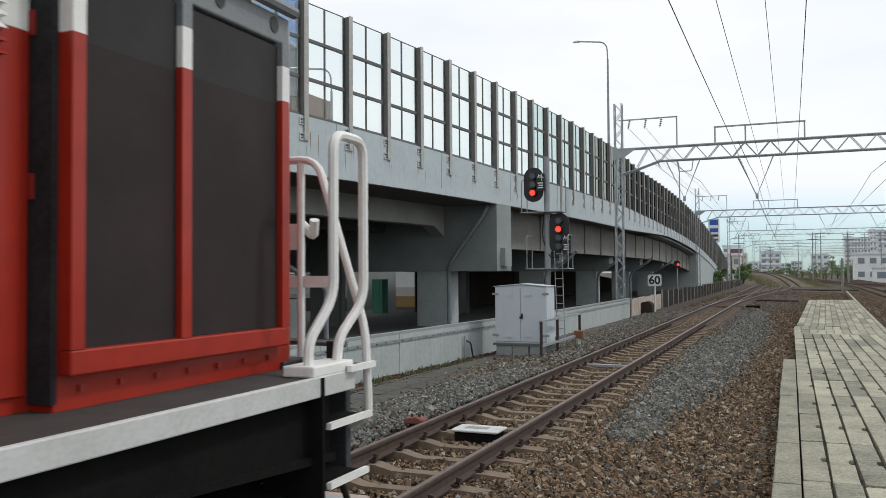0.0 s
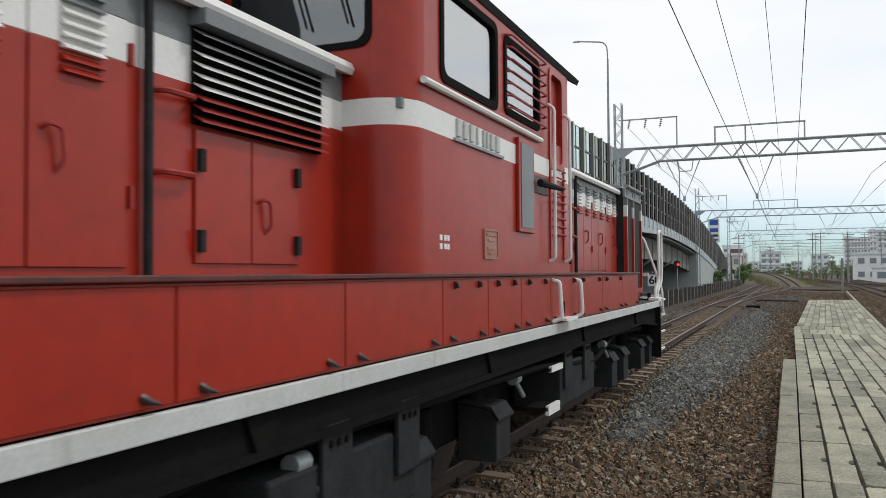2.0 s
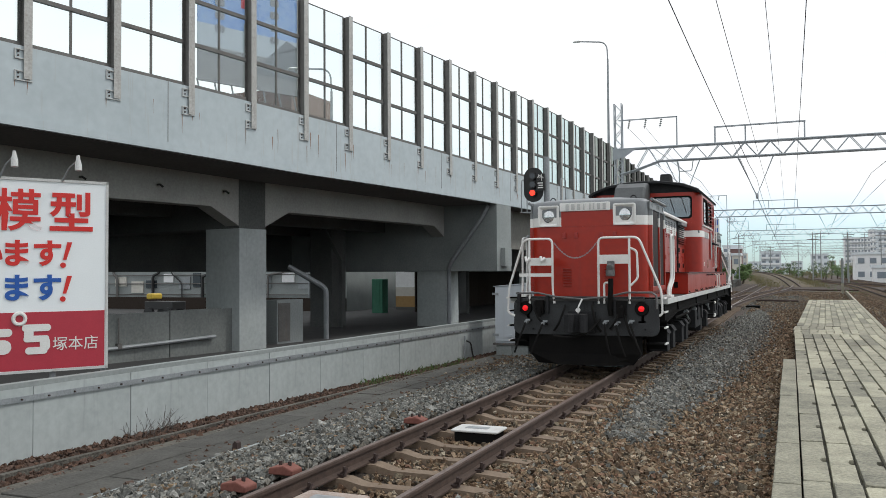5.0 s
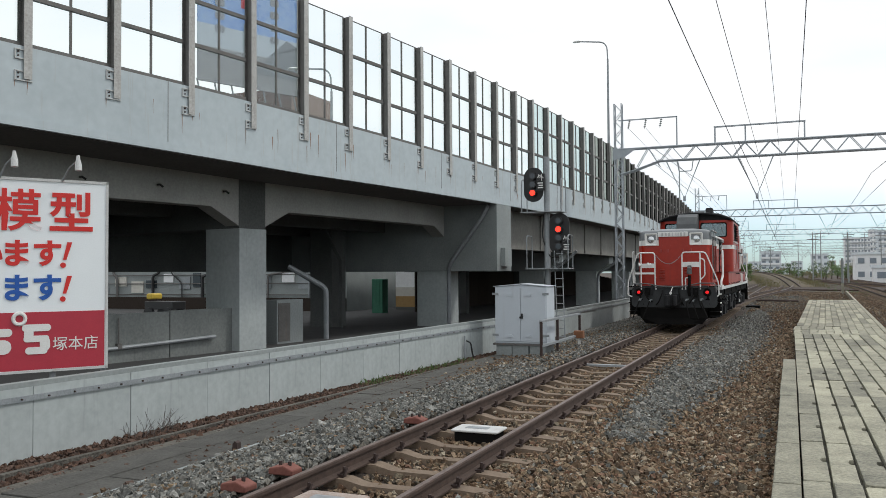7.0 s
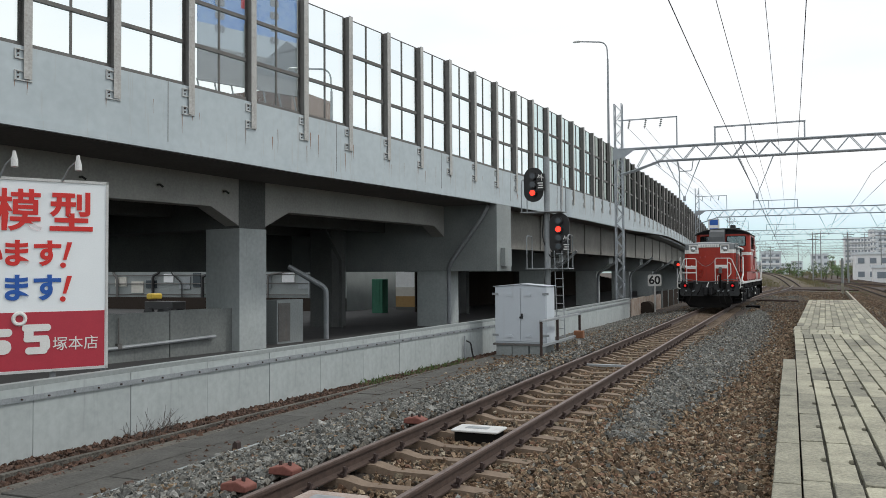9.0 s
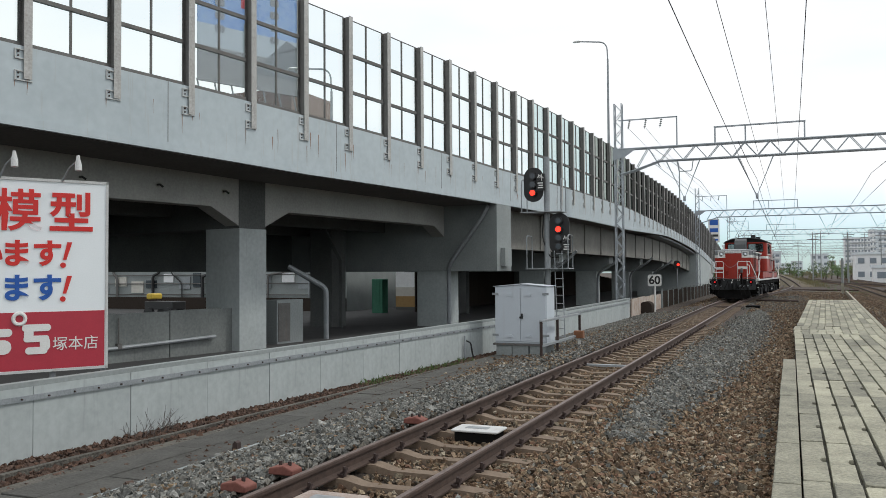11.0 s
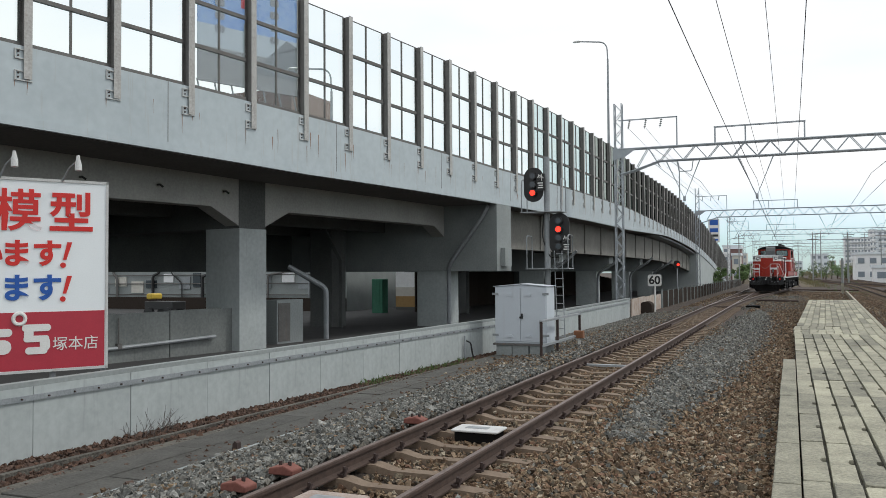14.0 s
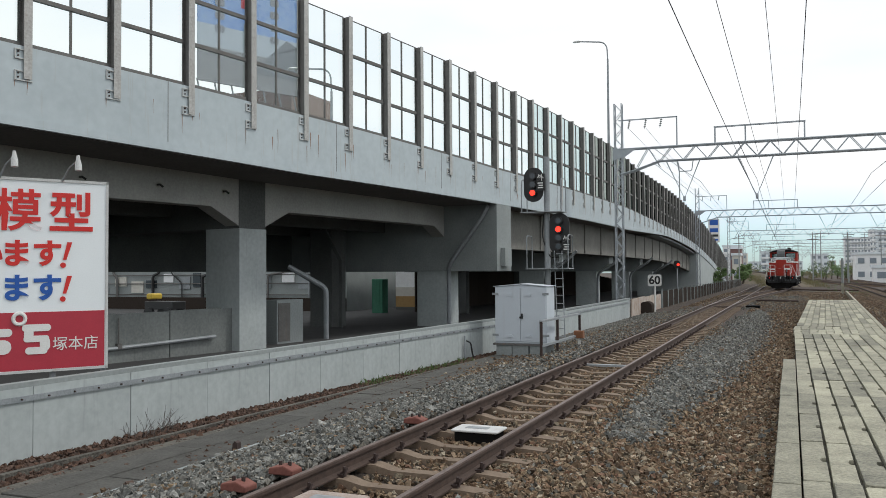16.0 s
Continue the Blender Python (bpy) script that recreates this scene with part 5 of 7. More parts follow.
def hood(s0, s1, split, nose):
    """A long hood: wide radiator section at its outer end, narrower engine section towards the cab."""
    wide, slim = 1.07, 0.96
    ra, rb = (s0, split) if nose < 0 else (split, s1)
    ea, eb = (split, s1) if nose < 0 else (s0, split)
    for z0, z1, m, c, lab in ((1.263, 2.575, M_RED, 0, "red lower hood"), (2.575, 2.745, M_EWHITE, 0, "white band round the hood"), (2.745, 3.06, M_EGREY, 0.06, "grey hood top")):
        part("hood_nose", hood_band(ra, rb, wide, z0, z1, c, nose), m, loco, lab, smooth=True)
        part("engine_hood", hood_band(ea, eb, slim, z0, z1 - (0.09 if c else 0), c), m, loco, lab)
    g = Geo()
    g.box(-wide - 0.004, wide + 0.004, split - 0.012, split + 0.012, 1.29, 3.0)
    part("hood_seam", g, M_UNDERGREY, loco)
    end = ra if nose < 0 else rb
    # radiator sides: red frames, mesh panels, vent plate over them
    a, b = (ra + 0.15, rb - 0.12) if nose < 0 else (ra + 0.02, rb - 0.21)
    for sg in (1, -1):
        X = sg * wide
        g = Geo()
        z0, z1 = 1.385, 2.86
        mid = a + (b - a) * (0.56 if nose < 0 else 0.44)
        for p, q, u, v in ((a, b, z0, z0 + 0.09), (a, a + 0.06, z0, z1), (b - 0.06, b, z0, z1), (mid - 0.03, mid + 0.03, z0, z1)):
            if v - u < 0.5:
                g.box(min(X, X + sg * 0.06), max(X, X + sg * 0.06), p, q, u, v)
        fr = part("grille_frame", g, M_RED, loco, "red radiator frame", bevel=0.008)
        for p, q in ((a, a + 0.06), (b - 0.06, b), (mid - 0.03, mid + 0.03)):
            for u, v, m in ((z0 + 0.09, 2.575, M_RED), (2.575, 2.745, M_EWHITE), (2.745, z1, M_EGREY)):
                g = Geo()
                g.box(min(X, X + sg * 0.06), max(X, X + sg * 0.06), p, q, u, v)
                part("frame_bar", g, m, fr)
        for p, q in ((a + 0.06, mid - 0.03), (mid + 0.03, b - 0.06)):
            for u, v, m in ((z0 + 0.09, 2.56, M_MESH), (2.56, z1 - 0.02, M_MESHTOP)):
                g = Geo()
                n = int((v - u) / 0.028)
                g.box(min(X, X + sg * 0.03), max(X, X + sg * 0.03), p, q, u, v)
                part("radiator_grille", g, m, fr, "dark fine radiator mesh")
        g = Geo()
        g.box(min(X, X + sg * 0.035), max(X, X + sg * 0.035), a - 0.04, b + 0.04, z1, 3.0)
        vp = part("vent_plate", g, M_EGREY, loco, "grey plate with dark oval holes", bevel=0.01)
        for k in (0.1, 0.48, 0.62, 0.93):
            g = Geo()
            g.prism([(a + (b - a) * k + 0.035 * math.cos(t * math.pi / 5), 2.94 + 0.042 * math.sin(t * math.pi / 5)) for t in range(10)], X + sg * 0.03, X + sg * 0.039, "x")
            part("vent_hole", g, M_BLACK, vp)
        g = Geo()
        g.tube([(X + sg * 0.06, a - 0.05, 3.03), (X + sg * 0.06, b + 0.05, 3.03)], 0.03, 8)
        part("rain_gutter", g, M_EGREY, loco, smooth=True)
        for i in range(7):
            g = Geo()
            yy = a + (b - a) * (i + 0.5) / 7
            g.box(min(X, X + sg * 0.012), max(X, X + sg * 0.012), yy - 0.009, yy + 0.009, 1.322, 1.345)
            part("bolt", g, M_REDDULL, loco)
        # engine side: doors with louvres, handles, hinges
        S = sg * slim
        edges = (2.43, 2.95, 3.44, 3.84, 4.33, 4.77, 5.25) if nose < 0 else (12.77, 13.2, 13.67, 14.08, 14.55, 14.97, 15.4)
        for i, (p, q) in enumerate(zip(edges, edges[1:])):
            p, q = p + 0.006, q - 0.006
            dz0 = 1.32 if (nose < 0 and q < 3.45) or (nose > 0 and p > 14.5) else 1.76
            door = None
            for u, v, m in ((dz0, 2.575, M_RED), (2.575, 2.745, M_EWHITE), (2.745, 2.9, M_EGREY)):
                g = Geo()
                g.box(min(S, S + sg * 0.014), max(S, S + sg * 0.014), p, q, u, v)
                o = part("engine_door" if door is None else "door_band", g, m, door or loco, "" if door is None else "", bevel=0.004)
                door = door or o
            for k in range(9):
                z = 2.84 - k * 0.043
                m = M_EGREY if z > 2.745 else M_EWHITE if z > 2.575 else M_RED
                g = Geo()
                c = (p + q) / 2
                g.prism([(S + sg * 0.014, z), (S + sg * 0.04, z - 0.022), (S + sg * 0.04, z - 0.028), (S + sg * 0.014, z - 0.028)], c - 0.1, c + 0.1, "y")
                part("louvre", g, m, door)
            if i % 2:
                g = Geo()
                c = p + 0.08
                g.tube(bent([(S + sg * 0.01, c - 0.03, 2.25), (S + sg * 0.045, c - 0.02, 2.27), (S + sg * 0.045, c + 0.04, 2.26), (S + sg * 0.045, c + 0.05, 2.14), (S + sg * 0.01, c + 0.03, 2.1)], 0.04), 0.009, 6)
                part("handle", g, M_REDDULL, door, "dark red door handle", smooth=True)
            for z in (2.04, 2.61):
                g = Geo()
                c = q + 0.004 if i % 2 else p - 0.004
                g.box(min(S, S + sg * 0.03), max(S, S + sg * 0.03), c - 0.018 + 0.02 * (i % 2), c + 0.018 - 0.02 * (1 - i % 2), z - 0.045, z + 0.045)
                part("hinge", g, M_REDDULL, door)
        # gutter pipe and eave along the top
        g = Geo()
        g.prism([(S - sg * 0.02, 2.92), (S + sg * 0.07, 2.9), (S + sg * 0.085, 2.93), (S + sg * 0.07, 2.97), (S - sg * 0.1, 3.0)], ea + 0.02, eb - 0.02, "y")
        part("eave_gutter", g, M_EWHITE, loco, "pale rounded eave along the hood", smooth=True)
        # cab end: big louvre, door, pipes
        p, q = (s1 - 1.41, s1 - 0.32) if nose < 0 else (s0 + 0.3, s0 + 1.4)
        g = Geo()
        g.box(min(S, S + sg * 0.02), max(S, S + sg * 0.02), p, q, 2.4, 2.86)
        lv = part("louvre_box", g, M_UNDER, loco, "large slatted air intake")
        for k in range(9):
            z = 2.82 - k * 0.048
            m = M_EGREY if z > 2.745 else M_EWHITE if z > 2.575 else M_REDDULL
            g = Geo()
            g.prism([(S + sg * 0.02, z), (S + sg * 0.07, z - 0.03), (S + sg * 0.07, z - 0.037), (S + sg * 0.02, z - 0.008)], p, q, "y")
            part("slat", g, m, lv)
        g = Geo()
        g.box(min(S, S + sg * 0.1), max(S, S + sg * 0.1), p - 0.02, q + 0.02, 2.83, 2.9)
        part("awning", g, M_EGREY, lv)
        g = Geo()
        da, db = (p + 0.02, p + 0.86) if nose < 0 else (11.62, 12.46)
        dm = da + 0.42
        for k, (ua, ub) in enumerate(((da, dm - 0.005), (dm + 0.005, db))):
            g = Geo()
            g.box(min(S, S + sg * 0.015), max(S, S + sg * 0.015), ua, ub, 1.78, 2.38)
            dd = part("engine_door", g, M_RED, loco, bevel=0.005)
            for z in (1.88, 2.24):
                g = Geo()
                c = ua + 0.025 if k == 0 else ub - 0.025
                g.box(min(S, S + sg * 0.04), max(S, S + sg * 0.04), c - 0.018, c + 0.018, z - 0.05, z + 0.05)
                part("hinge", g, M_UNDERGREY, dd)
            if k:
                g = Geo()
                c = ua + 0.07
                g.tube(bent([(S + sg * 0.01, c - 0.03, 2.08), (S + sg * 0.045, c - 0.02, 2.1), (S + sg * 0.045, c + 0.04, 2.09), (S + sg * 0.045, c + 0.05, 1.97), (S + sg * 0.01, c + 0.03, 1.93)], 0.04), 0.009, 6)
                part("handle", g, M_REDDULL, dd, "dark red door handle", smooth=True)
        g = Geo()
        xs = q + 0.33 if nose > 0 else p - 0.3
        g.tube([(S + sg * 0.035, xs, 1.73), (S + sg * 0.035, xs, 2.93)], 0.02, 8)
        part("drain_pipe", g, M_UNDERGREY, loco, "dark vertical drain pipe", smooth=True)
        for z in (2.16, 2.5):
            g = Geo()
            yb = xs - 0.26 if nose > 0 else xs + 0.06
            g.tube(bent([(S + sg * 0.01, yb, z), (S + sg * 0.06, yb + 0.02, z), (S + sg * 0.06, yb + 0.2, z), (S + sg * 0.01, yb + 0.22, z)], 0.03), 0.014, 6)
            part("grab_iron", g, M_REDDULL, loco, smooth=True)
        # boxes along the running board
        # white loop handrail on the deck
        yy = 0.81 if nose < 0 else 16.55
        g = Geo()
        g.tube(bent([(sg * 1.36, yy + 0.04, 1.3), (sg * 1.36, yy + 0.04, 1.42), (sg * 1.4, yy + 0.2, 1.62), (sg * 1.4, yy + 0.2, 2.4), (sg * 1.4, yy + 0.5, 2.4), (sg * 1.4, yy + 0.5, 1.6), (sg * 1.36, yy + 0.32, 1.42), (sg * 1.36, yy + 0.3, 1.3)], 0.09), 0.025, 8)
        lp = part("deck_handrail", g, M_EWHITE, loco, "white tubular handrail loop", smooth=True)
        g = Geo()
        g.box(min(sg * 1.26, sg * 1.4), max(sg * 1.26, sg * 1.425), yy - 0.02, yy + 0.35, 1.264, 1.315)
        part("foot_block", g, M_EWHITE, lp, bevel=0.008)
    # nose: lamps, name board, small louvres, lifting eyes
    fs = -1 if nose < 0 else 1
    for x in (-0.72, 0.67):
        headlight(x, end + fs * 0.02, fs)
    g = Geo()
    g.sweep([[(x, end + fs * (0.005 + 0.05 * (1 - (x / 0.9) ** 2)), z) for x in (-0.48, -0.25, 0, 0.25, 0.47)] + [(x, end - fs * 0.1, z) for x in (0.47, -0.48)] for z in (2.57, 2.86)])
    part("nose_panel", g, M_RED, loco, "red panel between the headlights")
    g = Geo()
    g.prism(rounded(-0.5, 0.42, 2.85, 3.0, 0.012), end + fs * 0.02, end + fs * 0.075, "y")
    pl = part("number_board", g, M_EWHITE, loco, "white board with raised bars", bevel=0.004)
    number_bars(end + fs * 0.075, fs, 2.925, 0.81, pl)
    for x in (-0.38, 0.38):
        for k in range(7):
            g = Geo()
            g.prism([(end - 0.0, 1.82 - k * 0.05), (end + fs * 0.075, 1.8 - k * 0.05), (end + fs * 0.075, 1.79 - k * 0.05), (end, 1.79 - k * 0.05)], x - 0.075, x + 0.075, "x")
            part("nose_louvre", g, M_RED, loco)
    for x in (-0.42, -0.2, 0.26, 0.5):
        g = Geo()
        g.box(x - 0.03, x + 0.03, end + min(0, fs * 0.08), end + max(0, fs * 0.08), 2.36, 2.46)
        part("lamp_bracket", g, M_REDDULL, loco, bevel=0.006)
    for x in (-0.72, 0.78):
        g = Geo()
        g.tube([(x + 0.05 * math.cos(t * math.pi / 6), end - fs * 0.3, 3.08 + 0.05 * math.sin(t * math.pi / 6)) for t in range(12)], 0.01, 6, closed=True)
        part("lifting_eye", g, M_UNDERGREY, loco, smooth=True)


def side_boxes():
    for sg in (1, -1):
        X = sg * 1.425
        seams = [3.44, 5.0, 6.2, 7.42, 8.26, 9.05, 9.93, 10.97, 12.16, 13.4, 14.55]
        g = Geo()
        g.box(min(sg * 0.96, sg * 1.415), max(sg * 0.96, sg * 1.415), 3.45, 14.54, 1.272, 1.712)
        body = part("equipment_box", g, M_RED, loco, "low red equipment box along the side", bevel=0.012)
        g = Geo()
        g.box(min(sg * 0.94, sg * 1.45), max(sg * 0.94, sg * 1.45), 3.4, 14.58, 1.705, 1.73)
        part("lid", g, M_LID, body, "grimy dark red lid", bevel=0.006)
        for p, q in zip(seams, seams[1:]):
            g = Geo()
            g.box(min(sg * 1.41, X), max(sg * 1.41, X), p + 0.006, q - 0.006, 1.285, 1.692)
            d = part("box_door", g, M_RED, body, bevel=0.006)
            for y in (p + 0.15, q - 0.15):
                g = Geo()
                g.tube([(X - sg * 0.004, y - 0.02, 1.33), (X + sg * 0.022, y, 1.312), (X + sg * 0.022, y + 0.045, 1.3)], [0.016, 0.014, 0.007], 7)
                part("latch", g, M_GRIME, d, smooth=True)
            for y in (p + 0.2, q - 0.2):
                if 7 < p < 12.5:
                    g = Geo()
                    g.prism([(X - sg * 0.004, 1.682), (X + sg * 0.03, 1.668), (X + sg * 0.034, 1.64), (X - sg * 0.004, 1.628)], y - 0.015, y + 0.015, "y")
                    part("hasp", g, M_GRIME, d, bevel=0.004)
        for y in (9.99, 10.8):
            g = Geo()
            g.tube(bent([(sg * 1.42, y, 1.66), (sg * 1.49, y, 1.65), (sg * 1.5, y + 0.03, 1.32), (sg * 1.42, y, 1.29)], 0.05), 0.02, 8)
            part("grab_iron", g, M_EWHITE, body, "white grab iron", smooth=True)
        g = Geo()
        g.box(min(sg * 1.41, sg * 1.428), max(sg * 1.41, sg * 1.428), 10.24, 10.42, 1.35, 1.46)
        part("step_hole", g, M_UNDER, body)
        g = Geo()
        g.box(min(sg * 1.42, sg * 1.52), max(sg * 1.42, sg * 1.52), 10.12, 10.55, 1.29, 1.315)
        part("step_plate", g, M_EWHITE, body)
        g = Geo()
        g.box(sg * 1.18 - 0.04, sg * 1.18 + 0.04, 3.425, 3.46, 1.4, 1.52)
        part("socket", g, M_UNDER, body)


def cab():
    s0, s1, w = 7.0, 11.02, 1.38
    r = 0.26
    holes_side = ((7.52, 8.6, 2.96, 3.58), (8.8, 9.75, 2.98, 3.56), (10.1, 10.56, 2.72, 3.6))

    def ring(z, sh=0.0):
        o = []
        a = w - sh
        for cx, cy, t0 in ((a - r, s1 - r - sh * 0.3, 0), (-a + r, s1 - r - sh * 0.3, 90), (-a + r, s0 + r + sh * 0.3, 180), (a - r, s0 + r + sh * 0.3, 270)):
            o += [(cx + r * math.cos(radians(t0 + 15 * k)), cy + r * math.sin(radians(t0 + 15 * k)), z) for k in range(7)]
        return o
    # lower walls, solid shells in bands
    for z0, z1, m, lab in ((1.72, 2.6, M_RED, "glossy red cab side"), (2.6, 2.757, M_EWHITE, "white band round the cab"), (2.757, 2.93, M_RED, "")):
        g = Geo()
        g.sweep([ring(z0), ring(z1)])
        part("cab_wall", g, m, loco, lab, smooth=True)
    # window storey: walls built round the openings
    for sg in (1, -1):
        g = Geo()
        edges = [s0 + r]
        for a, b, u, v in holes_side:
            edges += [a, b]
        edges.append(s1 - r)
        spans = [("window_pillar", edges[i], edges[i + 1], 2.93, 3.72) for i in range(0, len(edges), 2)]
        spans += [("window_head", a, b, v, 3.72) for a, b, u, v in holes_side]
        spans += [("window_apron", a, b, 2.93, u) for a, b, u, v in holes_side if u > 2.935]
        for nm, a, b, u, v in spans:
            g = Geo()
            g.box(min(sg * (w - 0.05), sg * w), max(sg * (w - 0.05), sg * w), a, b, u, v)
            part(nm, g, M_RED, loco)
        for y, t0 in ((s0 + r, 270 if sg > 0 else 180), (s1 - r, 0 if sg > 0 else 90)):
            g = Geo()
            arc = [(sg * (w - r) + r * math.cos(radians(t0 + 15 * k)), y + r * math.sin(radians(t0 + 15 * k))) for k in range(7)]
            inn = [(sg * (w - r) + (r - 0.05) * math.cos(radians(t0 + 15 * k)), y + (r - 0.05) * math.sin(radians(t0 + 15 * k))) for k in range(7)]
            g.prism(arc + inn[::-1], 2.93, 3.72, "z")
            part("cab_corner", g, M_RED, loco, smooth=True)
        # frames, glass, bars
        for k, (a, b, u, v) in enumerate(holes_side):
            g = Geo()
            o, i = rounded(a - 0.02, b + 0.02, u - 0.02, v + 0.02, 0.08), rounded(a + 0.035, b - 0.035, u + 0.035, v - 0.035, 0.07)
            X = sg * w
            g.sweep([[(X - sg * 0.04, p, q) for p, q in o], [(X + sg * 0.012, p, q) for p, q in o], [(X + sg * 0.012, p, q) for p, q in i], [(X - sg * 0.04, p, q) for p, q in i]])
            wf = part("cab_window", g, M_UNDER if k < 2 else M_RED, loco, "rounded cab window in a black seal" if k < 2 else "open cab doorway window")
            if k < 2:
                g = Geo()
                g.prism(i, X - sg * 0.02, X - sg * 0.014, "x")
                o2 = part("glass", g, M_CABGLASS, wf, "greenish glass")
                o2.visible_shadow = False
            if k == 1:
                for z in range(7):
                    g = Geo()
                    zz = u + 0.03 + z * 0.095
                    g.tube(bent([(X, a + 0.02, zz), (X + sg * 0.05, a + 0.05, zz), (X + sg * 0.05, b + 0.1, zz), (X, b + 0.13, zz)], 0.03), 0.009, 6)
                    part("bar", g, M_REDDULL, wf, smooth=True)
        # belt rail, number plate bars, inspection panel, mirror, door rails, rungs, maker's plate
        g = Geo()
        g.tube([(sg * (w + 0.02), s0 + 0.2, 2.885), (sg * (w + 0.02), 9.75, 2.885)], 0.024, 8)
        part("belt_rail", g, M_EWHITE, loco, "pale belt rail below the windows", smooth=True)
        g = Geo()
        g.box(min(sg * w, sg * (w + 0.02)), max(sg * w, sg * (w + 0.02)), 7.72, 8.72, 2.595, 2.615)
        if sg > 0:
            nb = part("number_plate", g, M_STEEL, loco, "raised metal bars on the white band")
            number_bars(8.22, 1, 2.69, 0.95, nb, side=True)
        g = Geo()
        g.box(min(sg * w, sg * (w + 0.03)), max(sg * w, sg * (w + 0.03)), 9.07, 9.5, 2.06, 2.82)
        ip = part("inspection_panel", g, M_RED, loco, "red framed panel with a grey sheet", bevel=0.006)
        g = Geo()
        g.box(min(sg * (w + 0.028), sg * (w + 0.036)), max(sg * (w + 0.028), sg * (w + 0.036)), 9.12, 9.45, 2.1, 2.78)
        part("sheet", g, M_EGREY, ip, "grey sheet")
        g = Geo()
        g.tube([(sg * (w + 0.05), 9.6, 2.5), (sg * (w + 0.16), 9.95, 2.47)], [0.035, 0.02], 8)
        part("lamp_bracket", g, M_UNDERGREY, loco, smooth=True)
        g = Geo()
        g.box(min(sg * w, sg * (w + 0.012)), max(sg * w, sg * (w + 0.012)), 9.53, 10.0, 2.42, 2.57)
        part("bracket_plate", g, M_GRIME, loco)
        for y in (10.05, 10.62):
            g = Geo()
            g.tube(bent([(sg * w, y, 1.83), (sg * (w + 0.06), y, 1.86), (sg * (w + 0.06), y, 3.22), (sg * w, y, 3.26)], 0.05), 0.016, 8)
            part("door_handrail", g, M_EWHITE, loco, "pale vertical handrail", smooth=True)
        g = Geo()
        for u, v in ((10.08, 10.12), (10.56, 10.6)):
            g.box(min(sg * (w - 0.0), sg * (w + 0.012)), max(sg * w, sg * (w + 0.012)), u, v, 1.85, 2.75)
        dr = part("cab_door", g, M_REDDULL, loco, "red cab door with rungs")
        for k in range(9):
            g = Geo()
            z = 2.08 + k * 0.075
            g.tube(bent([(sg * w, 10.14, z), (sg * (w + 0.05), 10.18, z), (sg * (w + 0.05), 10.5, z), (sg * w, 10.54, z)], 0.02), 0.008, 6)
            part("rung", g, M_REDDULL, dr, smooth=True)
        g = Geo()
        o, i = rounded(8.29, 8.6, 1.83, 2.05, 0.02), rounded(8.305, 8.585, 1.845, 2.035, 0.015)
        X = sg * w
        g.sweep([[(X, p, q) for p, q in o], [(X + sg * 0.012, p, q) for p, q in o], [(X + sg * 0.012, p, q) for p, q in i], [(X + sg * 0.004, p, q) for p, q in i]])
        mp = part("maker_plate", g, M_BRASS, loco, "worn metal plate with raised bars")
        for u, z, l in ((8.445, 2.0, 0.2), (8.445, 1.96, 0.14), (8.445, 1.9, 0.16), (8.445, 1.865, 0.1)):
            g = Geo()
            g.box(min(X, X + sg * 0.01), max(X, X + sg * 0.01), u - l / 2, u + l / 2, z, z + 0.018)
            part("raised_bar", g, M_BRASS, mp)
        for i2, (yy, zz) in enumerate(((7.5, 1.955), (7.5, 1.9), (7.57, 1.955), (7.57, 1.9), (7.62, 1.955), (7.62, 1.9))):
            g = Geo()
            g.box(min(X + sg * 0.001, X + sg * 0.004), max(X + sg * 0.001, X + sg * 0.004), yy - 0.02, yy + 0.02, zz - 0.018, zz + 0.018)
            part("stencil_bar", g, M_EWHITE, loco)
    # end walls with two windows each
    for y, fs in ((s0, -1), (s1, 1)):
        g = Geo()
        ya, yb = (y, y + 0.05) if fs < 0 else (y - 0.05, y)
        for xa, xb, za, zb in ((-0.2, 0.2, 2.93, 3.72), (-1.14, -0.2, 3.61, 3.72), (0.2, 1.14, 3.61, 3.72), (-1.14, -0.2, 2.93, 3.08), (0.2, 1.14, 2.93, 3.08)):
            g = Geo()
            g.box(xa, xb, ya, yb, za, zb)
            part("cab_end_panel", g, M_RED, loco)
        for sg in (1, -1):
            g = Geo()
            o, i = rounded(min(sg * 0.18, sg * 1.16), max(sg * 0.18, sg * 1.16), 3.06, 3.63, 0.09), rounded(min(sg * 0.22, sg * 1.12), max(sg * 0.22, sg * 1.12), 3.1, 3.59, 0.08)
            g.sweep([[(p, y - fs * 0.03, q) for p, q in o], [(p, y + fs * 0.015, q) for p, q in o], [(p, y + fs * 0.015, q) for p, q in i], [(p, y - fs * 0.03, q) for p, q in i]])
            wf = part("cab_window", g, M_UNDER, loco, "wide rounded cab end window in a black seal")
            g = Geo()
            g.prism(i, y - fs * 0.012, y - fs * 0.006, "y")
            o2 = part("glass", g, M_ENDGLASS, wf, "greenish glass")
            o2.visible_shadow = False
            for x in (0.62, 0.9):
                g = Geo()
                g.tube([(sg * x, y + fs * 0.03, 3.6), (sg * (x + 0.12), y + fs * 0.03, 3.2)], 0.008, 5)
                part("wiper", g, M_BLACK, wf)
        # sloping exhaust casing between the end wall and the hood top
        g = Geo()
        p = [(y, 3.0), (y, 3.98), (y + fs * 0.4, 3.95), (y + fs * 0.72, 3.82), (y + fs * 0.88, 3.55), (y + fs * 0.95, 3.0)]
        g.prism(p, -0.62, 0.14, "x")
        part("exhaust_casing", g, M_CASING, loco, "dark grey exhaust casing against the cab", bevel=0.06)
        g = Geo()
